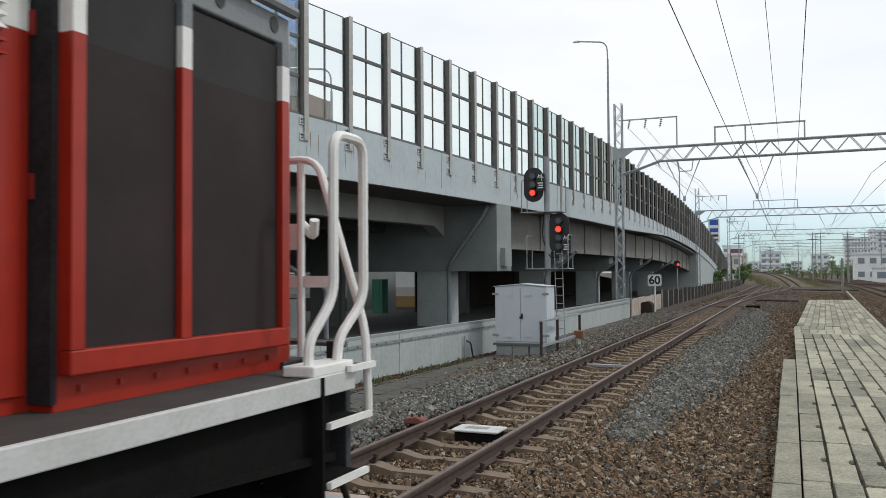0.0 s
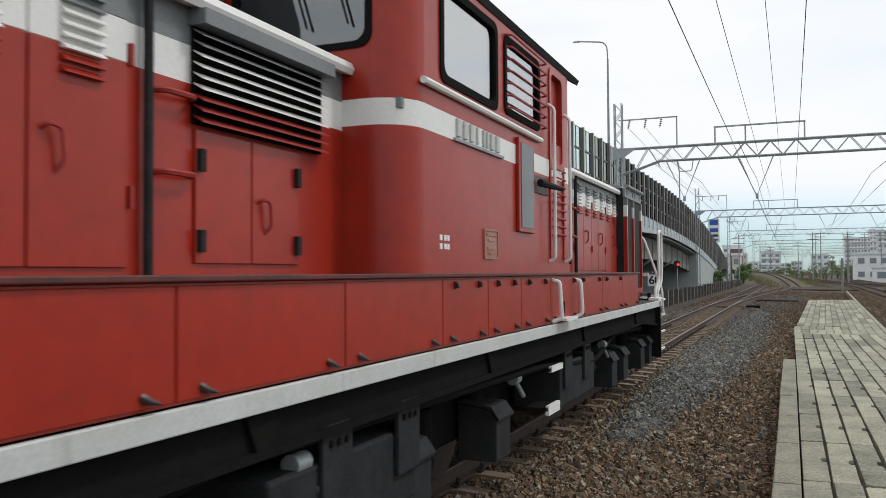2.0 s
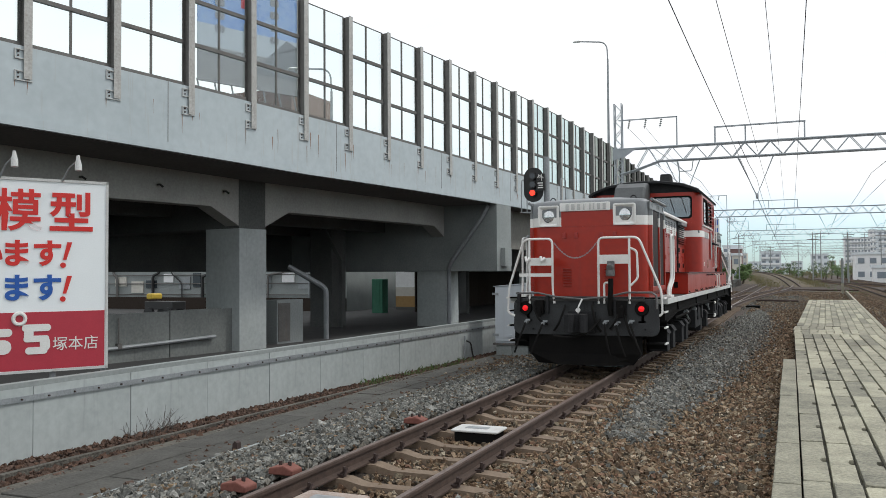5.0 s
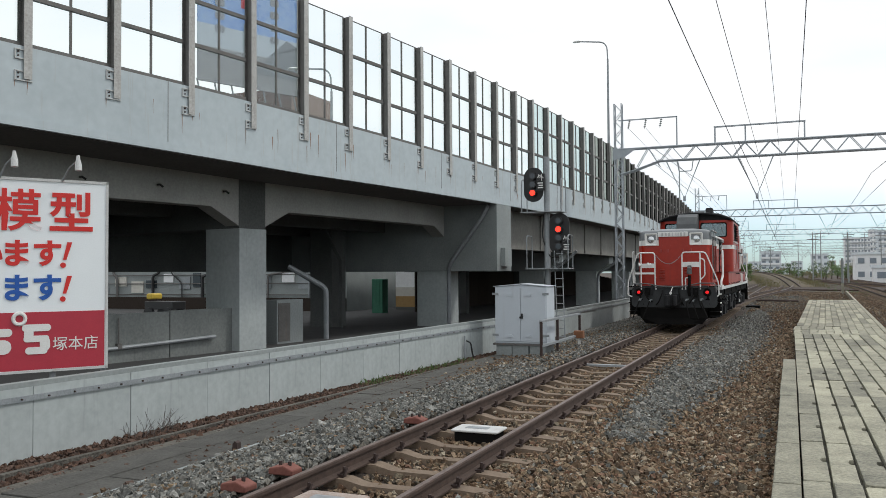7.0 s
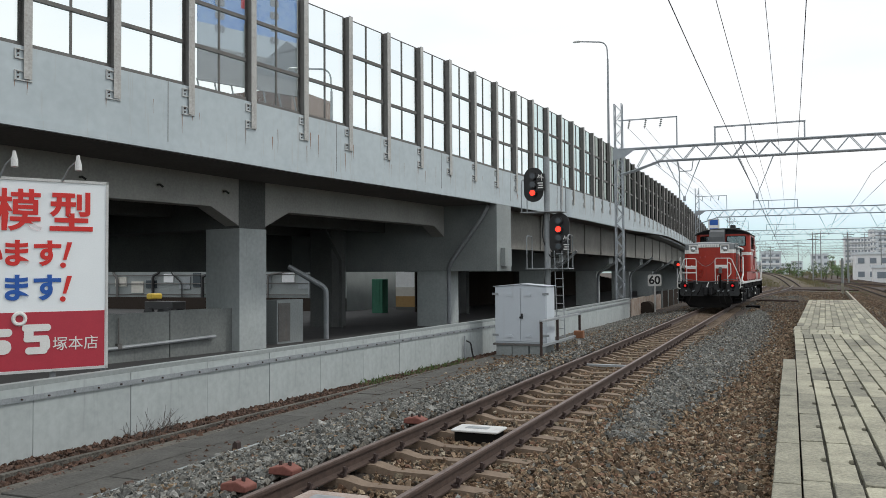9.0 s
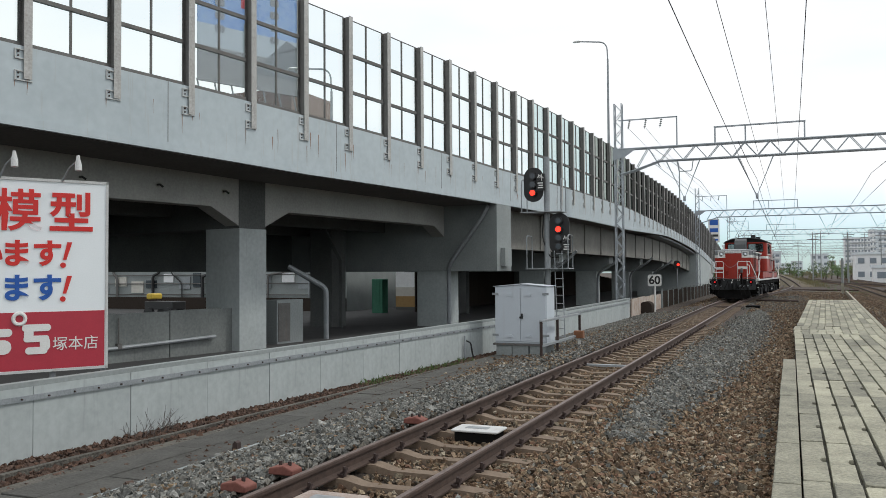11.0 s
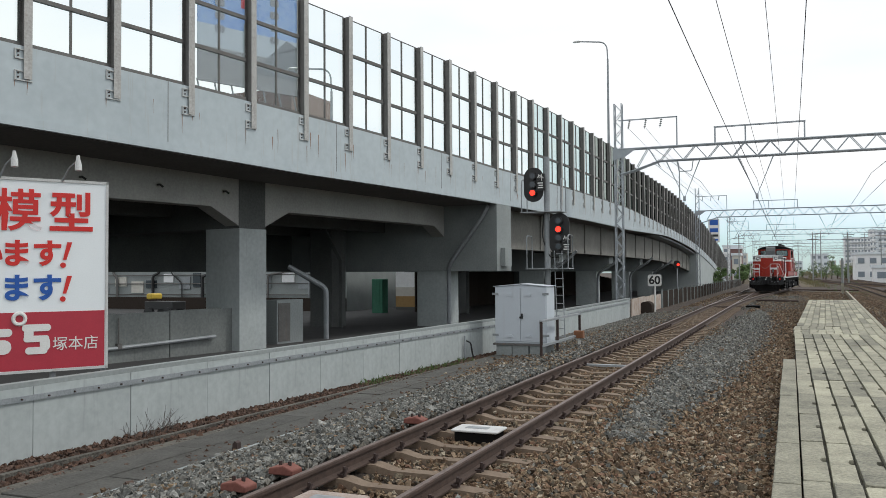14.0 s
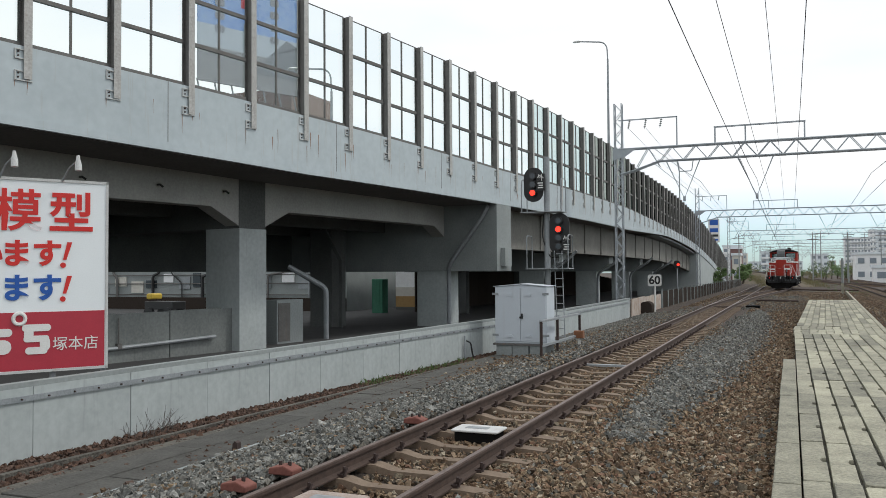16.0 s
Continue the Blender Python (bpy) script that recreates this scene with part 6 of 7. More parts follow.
        g.tube([(0.35, y + fs * 1.5, 3.0), (0.35, y + fs * 1.5, 3.25)], 0.08, 12)
        g.tube([(-0.25, y + fs * 1.6, 3.0), (-0.25, y + fs * 1.6, 3.16)], 0.11, 12)
        part("roof_cap", g, M_UNDERGREY, loco, smooth=True)
    # arched roof with an overhang, gutters and horn casing
    g = Geo()
    rows = []
    for y in (s0 - 0.16, s0, s1, s1 + 0.16):
        d = 0.0 if s0 <= y <= s1 else 0.03
        top = [(-w - 0.03 + 0.02 * d, 3.71), (-w + 0.1, 3.82 - d), (-0.95, 3.95 - d), (-0.45, 4.03 - d), (0, 4.05 - d), (0.45, 4.03 - d), (0.95, 3.95 - d), (w - 0.1, 3.82 - d), (w + 0.03 - 0.02 * d, 3.71)]
        rows.append([(x, y, z) for x, z in top] + [(x * 0.985, y, z - 0.05) for x, z in top[::-1]])
    g.sweep(rows)
    part("cab_roof", g, M_UNDERGREY, loco, "dark sooty arched cab roof", smooth=True)
    for y in (s0 + 0.02, s1 - 0.04):
        g = Geo()
        g.add([(x, y, z) for x, z in ((-w + 0.08, 3.7), (w - 0.08, 3.7), (w - 0.16, 3.8), (0.95, 3.92), (0, 4.0), (-0.95, 3.92), (-w + 0.16, 3.8))] + [(x, y + 0.03, z) for x, z in ((-w + 0.08, 3.7), (w - 0.08, 3.7), (w - 0.16, 3.8), (0.95, 3.92), (0, 4.0), (-0.95, 3.92), (-w + 0.16, 3.8))],
              [tuple(range(7)), tuple(range(13, 6, -1))] + [(i, (i + 1) % 7, 7 + (i + 1) % 7, 7 + i) for i in range(7)])
        part("gable", g, M_UNDERGREY, loco)
    for x, y in ((0.5, s0 + 0.35), (0.5, s1 - 0.35)):
        g = Geo()
        g.prism([(y - 0.32, 4.0), (y + 0.3, 4.0), (y + 0.2, 4.2), (y - 0.18, 4.22)], x - 0.13, x + 0.13, "x")
        part("horn_casing", g, M_UNDERGREY, loco, bevel=0.03)
    # inside: floor, desk, seats
    g = Geo()
    g.box(-w + 0.06, w - 0.06, s0 + 0.06, s1 - 0.06, 2.7, 2.76)
    part("cab_floor", g, M_CABIN, loco)
    for y in (s0 + 0.5, s1 - 0.5):
        g = Geo()
        g.box(-1.2, -0.2, y - 0.2, y + 0.2, 2.76, 3.02)
        g.box(0.5, 1.15, y - 0.2, y + 0.2, 2.76, 3.0)
        part("control_desk", g, M_CABIN, loco, bevel=0.02)


def running_gear():
    for yc in (2.78, 8.45, 14.95):
        mid = yc == 8.45
        for dy in (-1.1, 1.1) if not mid else (-0.8, 0.8):
            y = yc + dy
            g = Geo()
            g.tube([(-0.6, y, 0.43), (0.6, y, 0.43)], 0.08, 10)
            ax = part("axle", g, M_UNDERGREY, loco)
            for sg in (1, -1):
                g = Geo()
                g.tube([(sg * 0.5, y, 0.43), (sg * 0.515, y, 0.43), (sg * 0.53, y, 0.43), (sg * 0.63, y, 0.43)], [0.44, 0.455, 0.43, 0.42], 32)
                part("wheel", g, M_TYRE, ax, smooth=True)
                # axle box with its pitched dust cover
                g = Geo()
                g.box(min(sg * 0.86, sg * 1.16), max(sg * 0.86, sg * 1.16), y - 0.17, y + 0.17, 0.24, 0.62)
                part("axle_box", g, M_UNDER, loco, bevel=0.02)
                for off in (-0.4, 0.4) if not mid else (-0.3,):
                    g = Geo()
                    a, b = y + off - 0.17, y + off + 0.17
                    g.prism([(sg * 0.98, 0.28), (sg * 1.3, 0.28), (sg * 1.3, 0.6), (sg * 1.24, 0.68), (sg * 0.98, 0.72)], a, b, "y")
                    sb = part("sand_box", g, M_UNDERGREY, loco, "dark grey sand box with a sloping lid", bevel=0.01)
                    g = Geo()
                    g.prism([(sg * 0.98, 0.725), (sg * 1.25, 0.685), (sg * 1.325, 0.6), (sg * 1.325, 0.615), (sg * 1.26, 0.705), (sg * 0.98, 0.745)], a - 0.015, b + 0.015, "y")
                    part("lid", g, M_UNDERGREY, sb)
        for sg in (1, -1):
            g = Geo()
            h = 1.75 if not mid else 1.45
            g.prism([(yc - h, 0.5), (yc - h, 0.72), (yc - 0.5, 0.78), (yc + 0.5, 0.78), (yc + h, 0.72), (yc + h, 0.5), (yc + 0.6, 0.42), (yc - 0.6, 0.42)], sg * 0.82, sg * 0.95, "x")
            part("bogie_side", g, M_UNDER, loco, bevel=0.02)
            for dy in (-0.5, 0.5):
                g = Geo()
                g.tube([(sg * 1.0, yc + dy + 0.085 * math.cos(k * 0.9), 0.42 + k * 0.012) for k in range(2)], 0.1, 10)
                g.tube([(sg * 1.02, yc + dy, 0.4), (sg * 1.02, yc + dy, 0.8)], 0.09, 12)
                part("spring", g, M_UNDER, loco, smooth=True)
    for sg in (1, -1):
        # tanks, brake cylinders and brackets between the bogies
        for a, b, hung in ((5.7, 7.22, (6.1, 6.92)), (10.6, 12.1, (10.68, 11.52))):
            g = Geo()
            g.box(min(sg * 0.85, sg * 1.33), max(sg * 0.85, sg * 1.33), a, b, 0.42, 0.84)
            tk = part("equipment_tank", g, M_UNDERGREY, loco, "dusty dark tank under the frame", bevel=0.02)
            for y in hung:
                g = Geo()
                g.prism([(y, 0.6), (y + 0.29, 0.6), (y + 0.29, 0.97), (y + 0.25, 1.02), (y + 0.04, 1.02), (y, 0.97)], sg * 1.332, sg * 1.36, "x")
                hg = part("hanger", g, M_UNDERGREY, tk, bevel=0.006)
                for k in (0.07, 0.145, 0.22):
                    g = Geo()
                    g.disc((sg * 1.362, y + k, 0.92), (1, 0, 0), 0.018, 0.02, 8)
                    part("bolt", g, M_UNDER, hg)
        for y, z, n in ((5.0, 0.62, 0.1), (12.2, 0.62, 0.1), (6.8, 0.5, 0.12)):
            g = Geo()
            g.tube([(sg * 1.18, y - 0.2, z), (sg * 1.18, y + 0.25, z)], n, 12)
            part("brake_cylinder", g, M_UNDER, loco, smooth=True)
        g = Geo()
        g.tube(bent([(sg * 1.3, 2.2, 0.84), (sg * 1.3, 4.6, 0.84), (sg * 1.33, 5.2, 0.98), (sg * 1.33, 9.8, 0.9), (sg * 1.3, 12.3, 0.72), (sg * 1.3, 13.4, 0.95), (sg * 1.3, 15.4, 0.9)], 0.3), 0.03, 8)
        part("air_pipe", g, M_UNDER, loco, smooth=True)
        for y, z in ((10.12, 0.85), (10.0, 0.52)):
            g = Geo()
            g.box(min(sg * 1.2, sg * 1.42), max(sg * 1.2, sg * 1.42), y - 0.19, y + 0.19, z, z + 0.03)
            st = part("footstep", g, M_UNDER, loco)
            g = Geo()
            g.box(min(sg * 1.4, sg * 1.43), max(sg * 1.4, sg * 1.43), y - 0.19, y + 0.19, z - (0.005 if z > 0.7 else 0.04), z + 0.045)
            part("step_edge", g, M_EWHITE, st, "white step edge")
        for y in (4.3, 6.0, 12.8, 9.3):
            g = Geo()
            g.disc((sg * 1.28, y, 0.86), (0, 1, 0), 0.05, 0.12, 10)
            g.tube([(sg * 1.28, y, 0.86), (sg * 1.32, y + 0.12, 0.7)], 0.02, 6)
            part("valve", g, M_STEEL, loco, "pale metal valve", smooth=True)
    for a, b in ((5.4, 6.6), (10.3, 11.9)):
        g = Geo()
        g.box(-0.8, 0.8, a, b, 0.4, 0.9)
        part("transmission", g, M_UNDER, loco)


frame_and_deck()
end_gear(0.0, -1)
end_gear(LEN, 1)
hood(0.47, 7.05, 2.38, -1)
hood(10.97, LEN - 0.2, 15.42, 1)
side_boxes()
cab()
running_gear()
# ---- advertising board behind the wall ----
def sign_board():
    h = radians(31.8)
    u, n = Vector((math.sin(h), math.cos(h), 0)), Vector((math.cos(h), -math.sin(h), 0))
    m = Matrix(((u.x, 0, n.x, -5.07), (u.y, 0, n.y, 8.7), (u.z, 1, n.z, 0.0), (0, 0, 0, 1)))
    t = thing("advertising_board", "white and crimson shop advertising board with red and blue lettering", "sign", m)
    g = Geo()
    g.box(-3.4, 0, 0.51, 2.97, -0.05, 0)
    part("panel", g, M_BOARD, t, "white board", bevel=0.006)
    g = Geo()
    g.box(-3.395, -0.03, 0.535, 1.27, -0.01, 0.004)
    part("crimson_field", g, M_REDSIGN, t, "crimson lower field")
    g = Geo()
    for a, b, c, d in ((-3.4, 0.01, 2.95, 2.985), (-3.4, 0.01, 0.5, 0.53), (-0.02, 0.012, 0.5, 2.985)):
        g.box(a, b, c, d, -0.055, 0.012)
    part("edge_frame", g, M_BRACKET, t)
    put = lambda x, y: pose(x, y, 0.008)
    words("型", 0.56, M_REDINK, t, put(-0.45, 2.52), bold=0.011)
    words("模", 0.56, M_REDINK, t, put(-1.08, 2.53), bold=0.009)
    words("ます", 0.36, M_REDINK, t, put(-0.92, 2.0), bold=0.012)
    words("い", 0.36, M_REDINK, t, put(-1.42, 2.0), bold=0.012)
    words("ます", 0.36, M_BLUEINK, t, put(-0.92, 1.56), bold=0.012)
    words("り", 0.36, M_BLUEINK, t, put(-1.42, 1.56), bold=0.012)
    for y in (2.0, 1.56):
        g = Geo()
        g.prism([(-0.55, y - 0.06), (-0.51, y - 0.06), (-0.44, y + 0.17), (-0.5, y + 0.17)], 0.003, 0.012, "z")
        g.disc((-0.55, y - 0.13, 0.007), (0, 0, 1), 0.035, 0.01, 14)
        part("lettering", g, M_REDINK, t)
    words("塚本店", 0.19, M_WHITE, t, put(-0.39, 0.84))
    # shop mark as plain rounded white shapes
    for n, (x, y, w, k) in enumerate(((-0.86, 1.07, 0.17, 0.045), (-0.95, 0.98, 0.055, 0.09), (-0.86, 0.93, 0.15, 0.04), (-0.76, 0.86, 0.06, 0.085), (-0.86, 0.78, 0.13, 0.045), (-1.3, 1.02, 0.16, 0.05), (-1.3, 0.84, 0.15, 0.09))):
        g = Geo()
        g.prism(rounded(x - w, x + w, y - k, y + k, min(w, k) * 0.95, 6), 0.004, 0.012 + 0.0004 * n, "z")
        part("mark", g, M_WHITE, t, "plain white rounded mark")
    g = Geo()
    g.tube([(-1.06 + 0.07 * math.cos(k * math.pi / 8), 1.19 + 0.07 * math.sin(k * math.pi / 8), 0.008) for k in range(16)], 0.024, 6, closed=True)
    part("mark", g, M_WHITE, t, "plain white ring")
    for x in (-0.02, -0.65, -1.6, -2.8):
        g = Geo()
        g.box(x - 0.03, x + 0.03, -0.5, 2.6, -0.12, -0.055)
        part("leg", g, M_STEEL, t)
    for x in (-0.47, -1.2, -2.2):
        g = Geo()
        g.tube([(x - 0.1, 2.95, -0.02), (x - 0.06, 3.12, 0.25), (x, 3.2, 0.45)], 0.012, 6)
        lm = part("lamp_arm", g, M_STEEL, t)
        g = Geo()
        g.tube([(x, 3.06, 0.47), (x, 3.15, 0.46), (x, 3.21, 0.45), (x, 3.26, 0.45)], [0.042, 0.04, 0.025, 0.018], 12)
        part("spot_lamp", g, M_BRACKET, lm, "small pale spot lamp", smooth=True)


sign_board()


# ---- trackside cabinet, its rail, and the signal mast ----
def cabinet():
    t = thing("relay_cabinet", "pale grey steel relay cabinet on a concrete plinth", "cabinet", pose(-3.6, 20.4, 0))
    g = Geo()
    g.prism([(0, -0.05), (1.36, -0.05), (1.36, 1.38), (0.68, 1.43), (0, 1.38)], 0, 0.75, "y")
    part("body", g, M_CABINET, t, bevel=0.012)
    g = Geo()
    g.prism([(-0.03, 1.385), (0.68, 1.44), (1.39, 1.385), (1.39, 1.4), (0.68, 1.46), (-0.03, 1.4)], -0.03, 0.78, "y")
    part("roof", g, M_CABINET, t)
    g = Geo()
    for a in (0.02, 0.45, 0.9):
        g.box(a, a + 0.42, 0.0, 0.8, -0.5, -0.1)
    part("plinth", g, M_CONC, t, "grey concrete plinth blocks", bevel=0.015)
    g = Geo()
    g.box(-0.05, 1.42, -0.03, 0.8, -0.1, -0.05)
    part("base_frame", g, M_STEELDARK, t)
    for a, b in ((0.02, 0.675), (0.685, 1.34)):
        g = Geo()
        g.box(a, b, -0.022, 0.0, 0.0, 1.35)
        d = part("door", g, M_CABINET, t, bevel=0.006)
        for x, z in ((a + 0.38 if a < 0.5 else a + 0.2, 1.18), (a + 0.38 if a < 0.5 else a + 0.2, 0.14)):
            g = Geo()
            g.prism(rounded(x - 0.07, x + 0.07, z - 0.03, z + 0.03, 0.025), -0.05, -0.02, "y")
            part("vent", g, M_CABINET, d)
        for z in (0.16, 1.2):
            g = Geo()
            x = a if a < 0.5 else b
            g.box(x - 0.08, x + 0.08, -0.045, -0.02, z - 0.03, z + 0.03)
            part("hinge", g, M_STEEL, d)
    g = Geo()
    g.box(0.7, 0.74, -0.06, -0.02, 0.58, 0.7)
    g.disc((0.69, -0.04, 0.61), (0, 1, 0), 0.03, 0.05, 10)
    part("lock", g, M_BLACK, t)


cabinet()


def guard_rail():
    t = thing("guard_rail", "rusty steel guard rail beside the cabinet", "railing", pose(-2.05, 19.2, 0))
    for y in (0, 1.5, 3.9):
        g = Geo()
        g.box(-0.03, 0.03, y - 0.03, y + 0.03, -0.45, 0.58)
        part("post", g, M_CLIP, t)
    for z in (0.56, -0.02):
        g = Geo()
        g.box(-0.04, 0.04, -0.02, 3.95, z, z + 0.05)
        part("rail_bar", g, M_STEEL, t)
    t2 = thing("trackside_marker", "small orange box on a white stake", "marker", pose(-1.95, 22.6, -0.35))
    g = Geo()
    g.box(-0.03, 0.03, -0.03, 0.03, -0.1, 0.35)
    part("stake", g, M_WHITE, t2)
    g = Geo()
    g.box(-0.13, 0.13, -0.1, 0.1, 0.3, 0.5)
    part("box", g, M_ORANGE, t2, bevel=0.02)


guard_rail()


def signal_head(t, x, z, hgt, lamps, lit, name):
    g = Geo()
    o = rounded(x - 0.31, x + 0.31, z - hgt / 2, z + hgt / 2, 0.3, 8)
    g.prism(o, -0.08, -0.05, "y")
    b = part("signal_head", g, M_BLACK, t, "black oval signal backboard")
    for k in range(lamps):
        zz = z + (lamps - 1) * 0.13 - k * 0.26
        g = Geo()
        g.tube([(x, -0.08, zz), (x, -0.22, zz + 0.0)], [0.115, 0.12], 18)
        hd = part("hood", g, M_BLACK, b, smooth=True)
        g = Geo()
        g.disc((x, -0.223, zz), (0, 1, 0), 0.085, 0.012, 20)
        part("lens", g, M_REDLAMP if k == lit else M_DARKGLASS, hd, "lit red lens" if k == lit else "")
    return b


def signal_mast():
    t = thing("railway_signal", "grey signal mast with two black heads showing red", "signal", pose(-3.5, 25.1, 0))
    g = Geo()
    g.tube([(0, 0, -0.5), (0, 0, 5.3)], 0.09, 12)
    part("mast", g, M_STEEL, t, smooth=True)
    signal_head(t, -0.4, 4.45, 1.06, 3, 2, "a")
    signal_head(t, 0.4, 2.92, 1.26, 4, 1, "b")
    for x, z in ((-0.13, 4.5), (0.66, 2.6)):
        g = Geo()
        g.box(x - 0.13, x + 0.13, -0.24, -0.22, z - 0.26, z + 0.26)
        p = part("route_plate", g, M_BLACK, t, "black plate with white marks")
        words("\u5916", 0.21, M_WHITE, p, pose(x, -0.245, z + 0.13, 90), bold=0.004)
        for k in range(3):
            g = Geo()
            g.box(x - 0.09 + 0.03 * (k % 2), x + 0.08, -0.25, -0.24, z - 0.04 - k * 0.07, z - 0.005 - k * 0.07)
            part("bar", g, M_WHITE, p)
    for z, a, b in ((3.6, -0.75, 0.55), (1.87, -0.6, 0.75)):
        g = Geo()
        g.box(a, b, -0.35, 0.3, z - 0.03, z)
        pf = part("platform", g, M_STEEL, t, "small service platform")
        for x in (a + 0.03, b - 0.03):
            g = Geo()
            g.tube(bent([(x, 0.28, z), (x, 0.28, z + 1.0), (x, -0.3, z + 1.0), (x, -0.3, z)], 0.12), 0.018, 6)
            part("hoop_rail", g, M_STEEL, pf, smooth=True)
    g = Geo()
    for x in (0.25, 0.48):
        g.tube([(x + 0.1, -0.2, -0.45), (x, -0.12, 2.4)], 0.018, 6)
    ld = part("ladder", g, M_STEEL, t)
    for k in range(11):
        g = Geo()
        z = -0.2 + k * 0.25
        g.tube([(0.34 - 0.03 * z / 2.4, -0.19, z), (0.57 - 0.03 * z / 2.4, -0.19, z)], 0.012, 5)
        part("rung", g, M_STEEL, ld)
    g = Geo()
    g.tube(bent([(-0.1, 0, 3.5), (-0.16, -0.05, 2.8), (0.1, -0.05, 2.2), (0.35, 0, 2.2)], 0.3), 0.02, 6)
    part("cable", g, M_BLACK, t, smooth=True)


signal_mast()

# distant dwarf signal with a red light under the road, and a speed board
t = thing("railway_signal", "small distant signal showing a red light", "signal", pose(-4.6, 66, 0))
g = Geo()
g.tube([(0, 0, -0.5), (0, 0, 2.2)], 0.05, 8)
part("mast", g, M_STEEL, t)
g = Geo()
g.prism(rounded(-0.24, 0.24, 2.0, 2.6, 0.2), -0.06, -0.03, "y")
part("signal_head", g, M_BLACK, t)
g = Geo()
g.disc((0.1, -0.08, 2.28), (0, 1, 0), 0.1, 0.04, 14)
part("lens", g, M_REDLAMP, t, "lit red lens")


def speed_board():
    t = thing("speed_board", "white rounded speed board reading 60 on a post", "sign", pose(-3.35, 46, 0))
    g = Geo()
    g.tube([(0, 0.05, -0.5), (0, 0.05, 1.3)], 0.045, 8)
    part("post", g, M_WHITE, t)
    g = Geo()
    g.prism(rounded(-0.36, 0.36, 0.98, 1.6, 0.1), -0.03, 0.0, "y")
    part("board", g, M_WHITE, t, bevel=0.005)
    words("60", 0.6, M_BLACK, t, pose(0, -0.034, 1.28, 90, 0, 0), bold=0.018)


speed_board()
g = Geo()
g.prism(rounded(-0.3, 0.3, -0.5, 0.2, 0.25), 0, 0.9, "y")
ob = part("culvert_drum", g, M_TIMBER, None)
ob.matrix_basis = pose(-3.55, 44.2, 0)
tagged(ob, "rusty dark drum lying against the fence", "drum")


# ---- beacons between the rails, small track fittings ----
def beacon(y, x, col):
    t = thing("track_beacon", "flat white-topped beacon box between the rails", "track beacon", pose(x, y, 0), "track beacons")
    g = Geo()
    g.box(-0.25, 0.25, -0.17, 0.17, -0.24, -0.115)
    part("base", g, M_CLIP if col else M_UNDER, t, bevel=0.015)
    g = Geo()
    o, i = rounded(-0.29, 0.29, -0.2, 0.2, 0.04), rounded(-0.16, 0.12, -0.05, 0.07, 0.02)
    g.prism(o, -0.115, -0.09, "z")
    part("cover", g, mat("beacon_cover", (0.38, 0.32, 0.28), (0.24, 0.17, 0.14), rough=0.7) if col else M_BRACKET, t, "rust-stained cover" if col else "white cover", bevel=0.01)
    g = Geo()
    g.prism(i, -0.1, -0.086, "z")
    part("recess", g, M_STEEL, t)


beacon(9.35, -0.02, False)
beacon(6.0, -0.1, True)
g = Geo()
g.box(-0.52, 0.52, 16.86, 16.98, -0.16, -0.12)
tagged(part("tie_bar", g, M_STEEL), "pale steel tie bar between the rails", "tie bar")
for _x, _y in ((-1.0, 6.75), (-1.05, 6.1), (-0.95, 9.6)):
    t = thing("rail_fitting", "rust-red iron rail fitting beside the rail", "rail fitting", pose(_x, _y, -0.13), "rail fittings")
    g = Geo()
    g.prism([(-0.13, 0), (0.13, 0), (0.13, 0.05), (0.03, 0.09), (-0.13, 0.06)], -0.09, 0.09, "y")
    part("casting", g, mat("rust_red_iron", (0.2, 0.075, 0.055), (0.14, 0.05, 0.04), rough=0.85), t, bevel=0.012)
    for a in (-0.05, 0.05):
        g = Geo()
        g.disc((a, 0, 0.09), (0, 0, 1), 0.018, 0.05, 6)
        part("bolt", g, M_CLIP, t)
t = thing("stake", "short dark iron stake at the path edge", "stake", pose(-2.72, 8.35, -0.4))
g = Geo()
g.prism([(-0.04, 0), (0.04, 0), (0.03, 0.14), (0, 0.16), (-0.03, 0.13)], -0.04, 0.04, "y")
part("stake_body", g, M_CLIP, t)
# turnout machine
t = thing("point_machine", "dark point machine with rods beside the turnout", "point machine", pose(1.55, 47, -0.25))
g = Geo()
g.box(-0.35, 0.35, -0.5, 0.5, -0.1, 0.2)
part("casing", g, M_UNDER, t, bevel=0.03)
g = Geo()
g.tube([(-2.1, 0.3, 0.1), (-0.3, 0.3, 0.1)], 0.03, 6)
part("rod", g, M_CLIP, t)
t = thing("cable_pipe", "low dark cable pipe lying across the ballast", "pipe", pose(2.2, 60, -0.2))
g = Geo()
g.tube(bent([(-0.8, -4, 0.1), (-0.4, -4.2, 0.14), (1.6, -4.0, 0.1)], 0.3), 0.06, 6)
part("pipe_run", g, M_CLIP, t)
# standpipe on the wall
t = thing("standpipe", "thin rusty standpipe with hose against the wall", "pipe", pose(wall_x(19.6) + 0.06, 19.6, -0.45))
g = Geo()
g.tube([(0, 0, 0), (0, 0, 0.62)], 0.025, 7)
part("pipe_body", g, M_STEEL, t)
g = Geo()
g.tube(bent([(0.02, 0.05, 0.5), (0.1, 0.15, 0.45), (0.14, 0.2, 0.1), (0.2, 0.3, 0.02)], 0.1), 0.02, 6)
part("hose", g, M_BLACK, t)


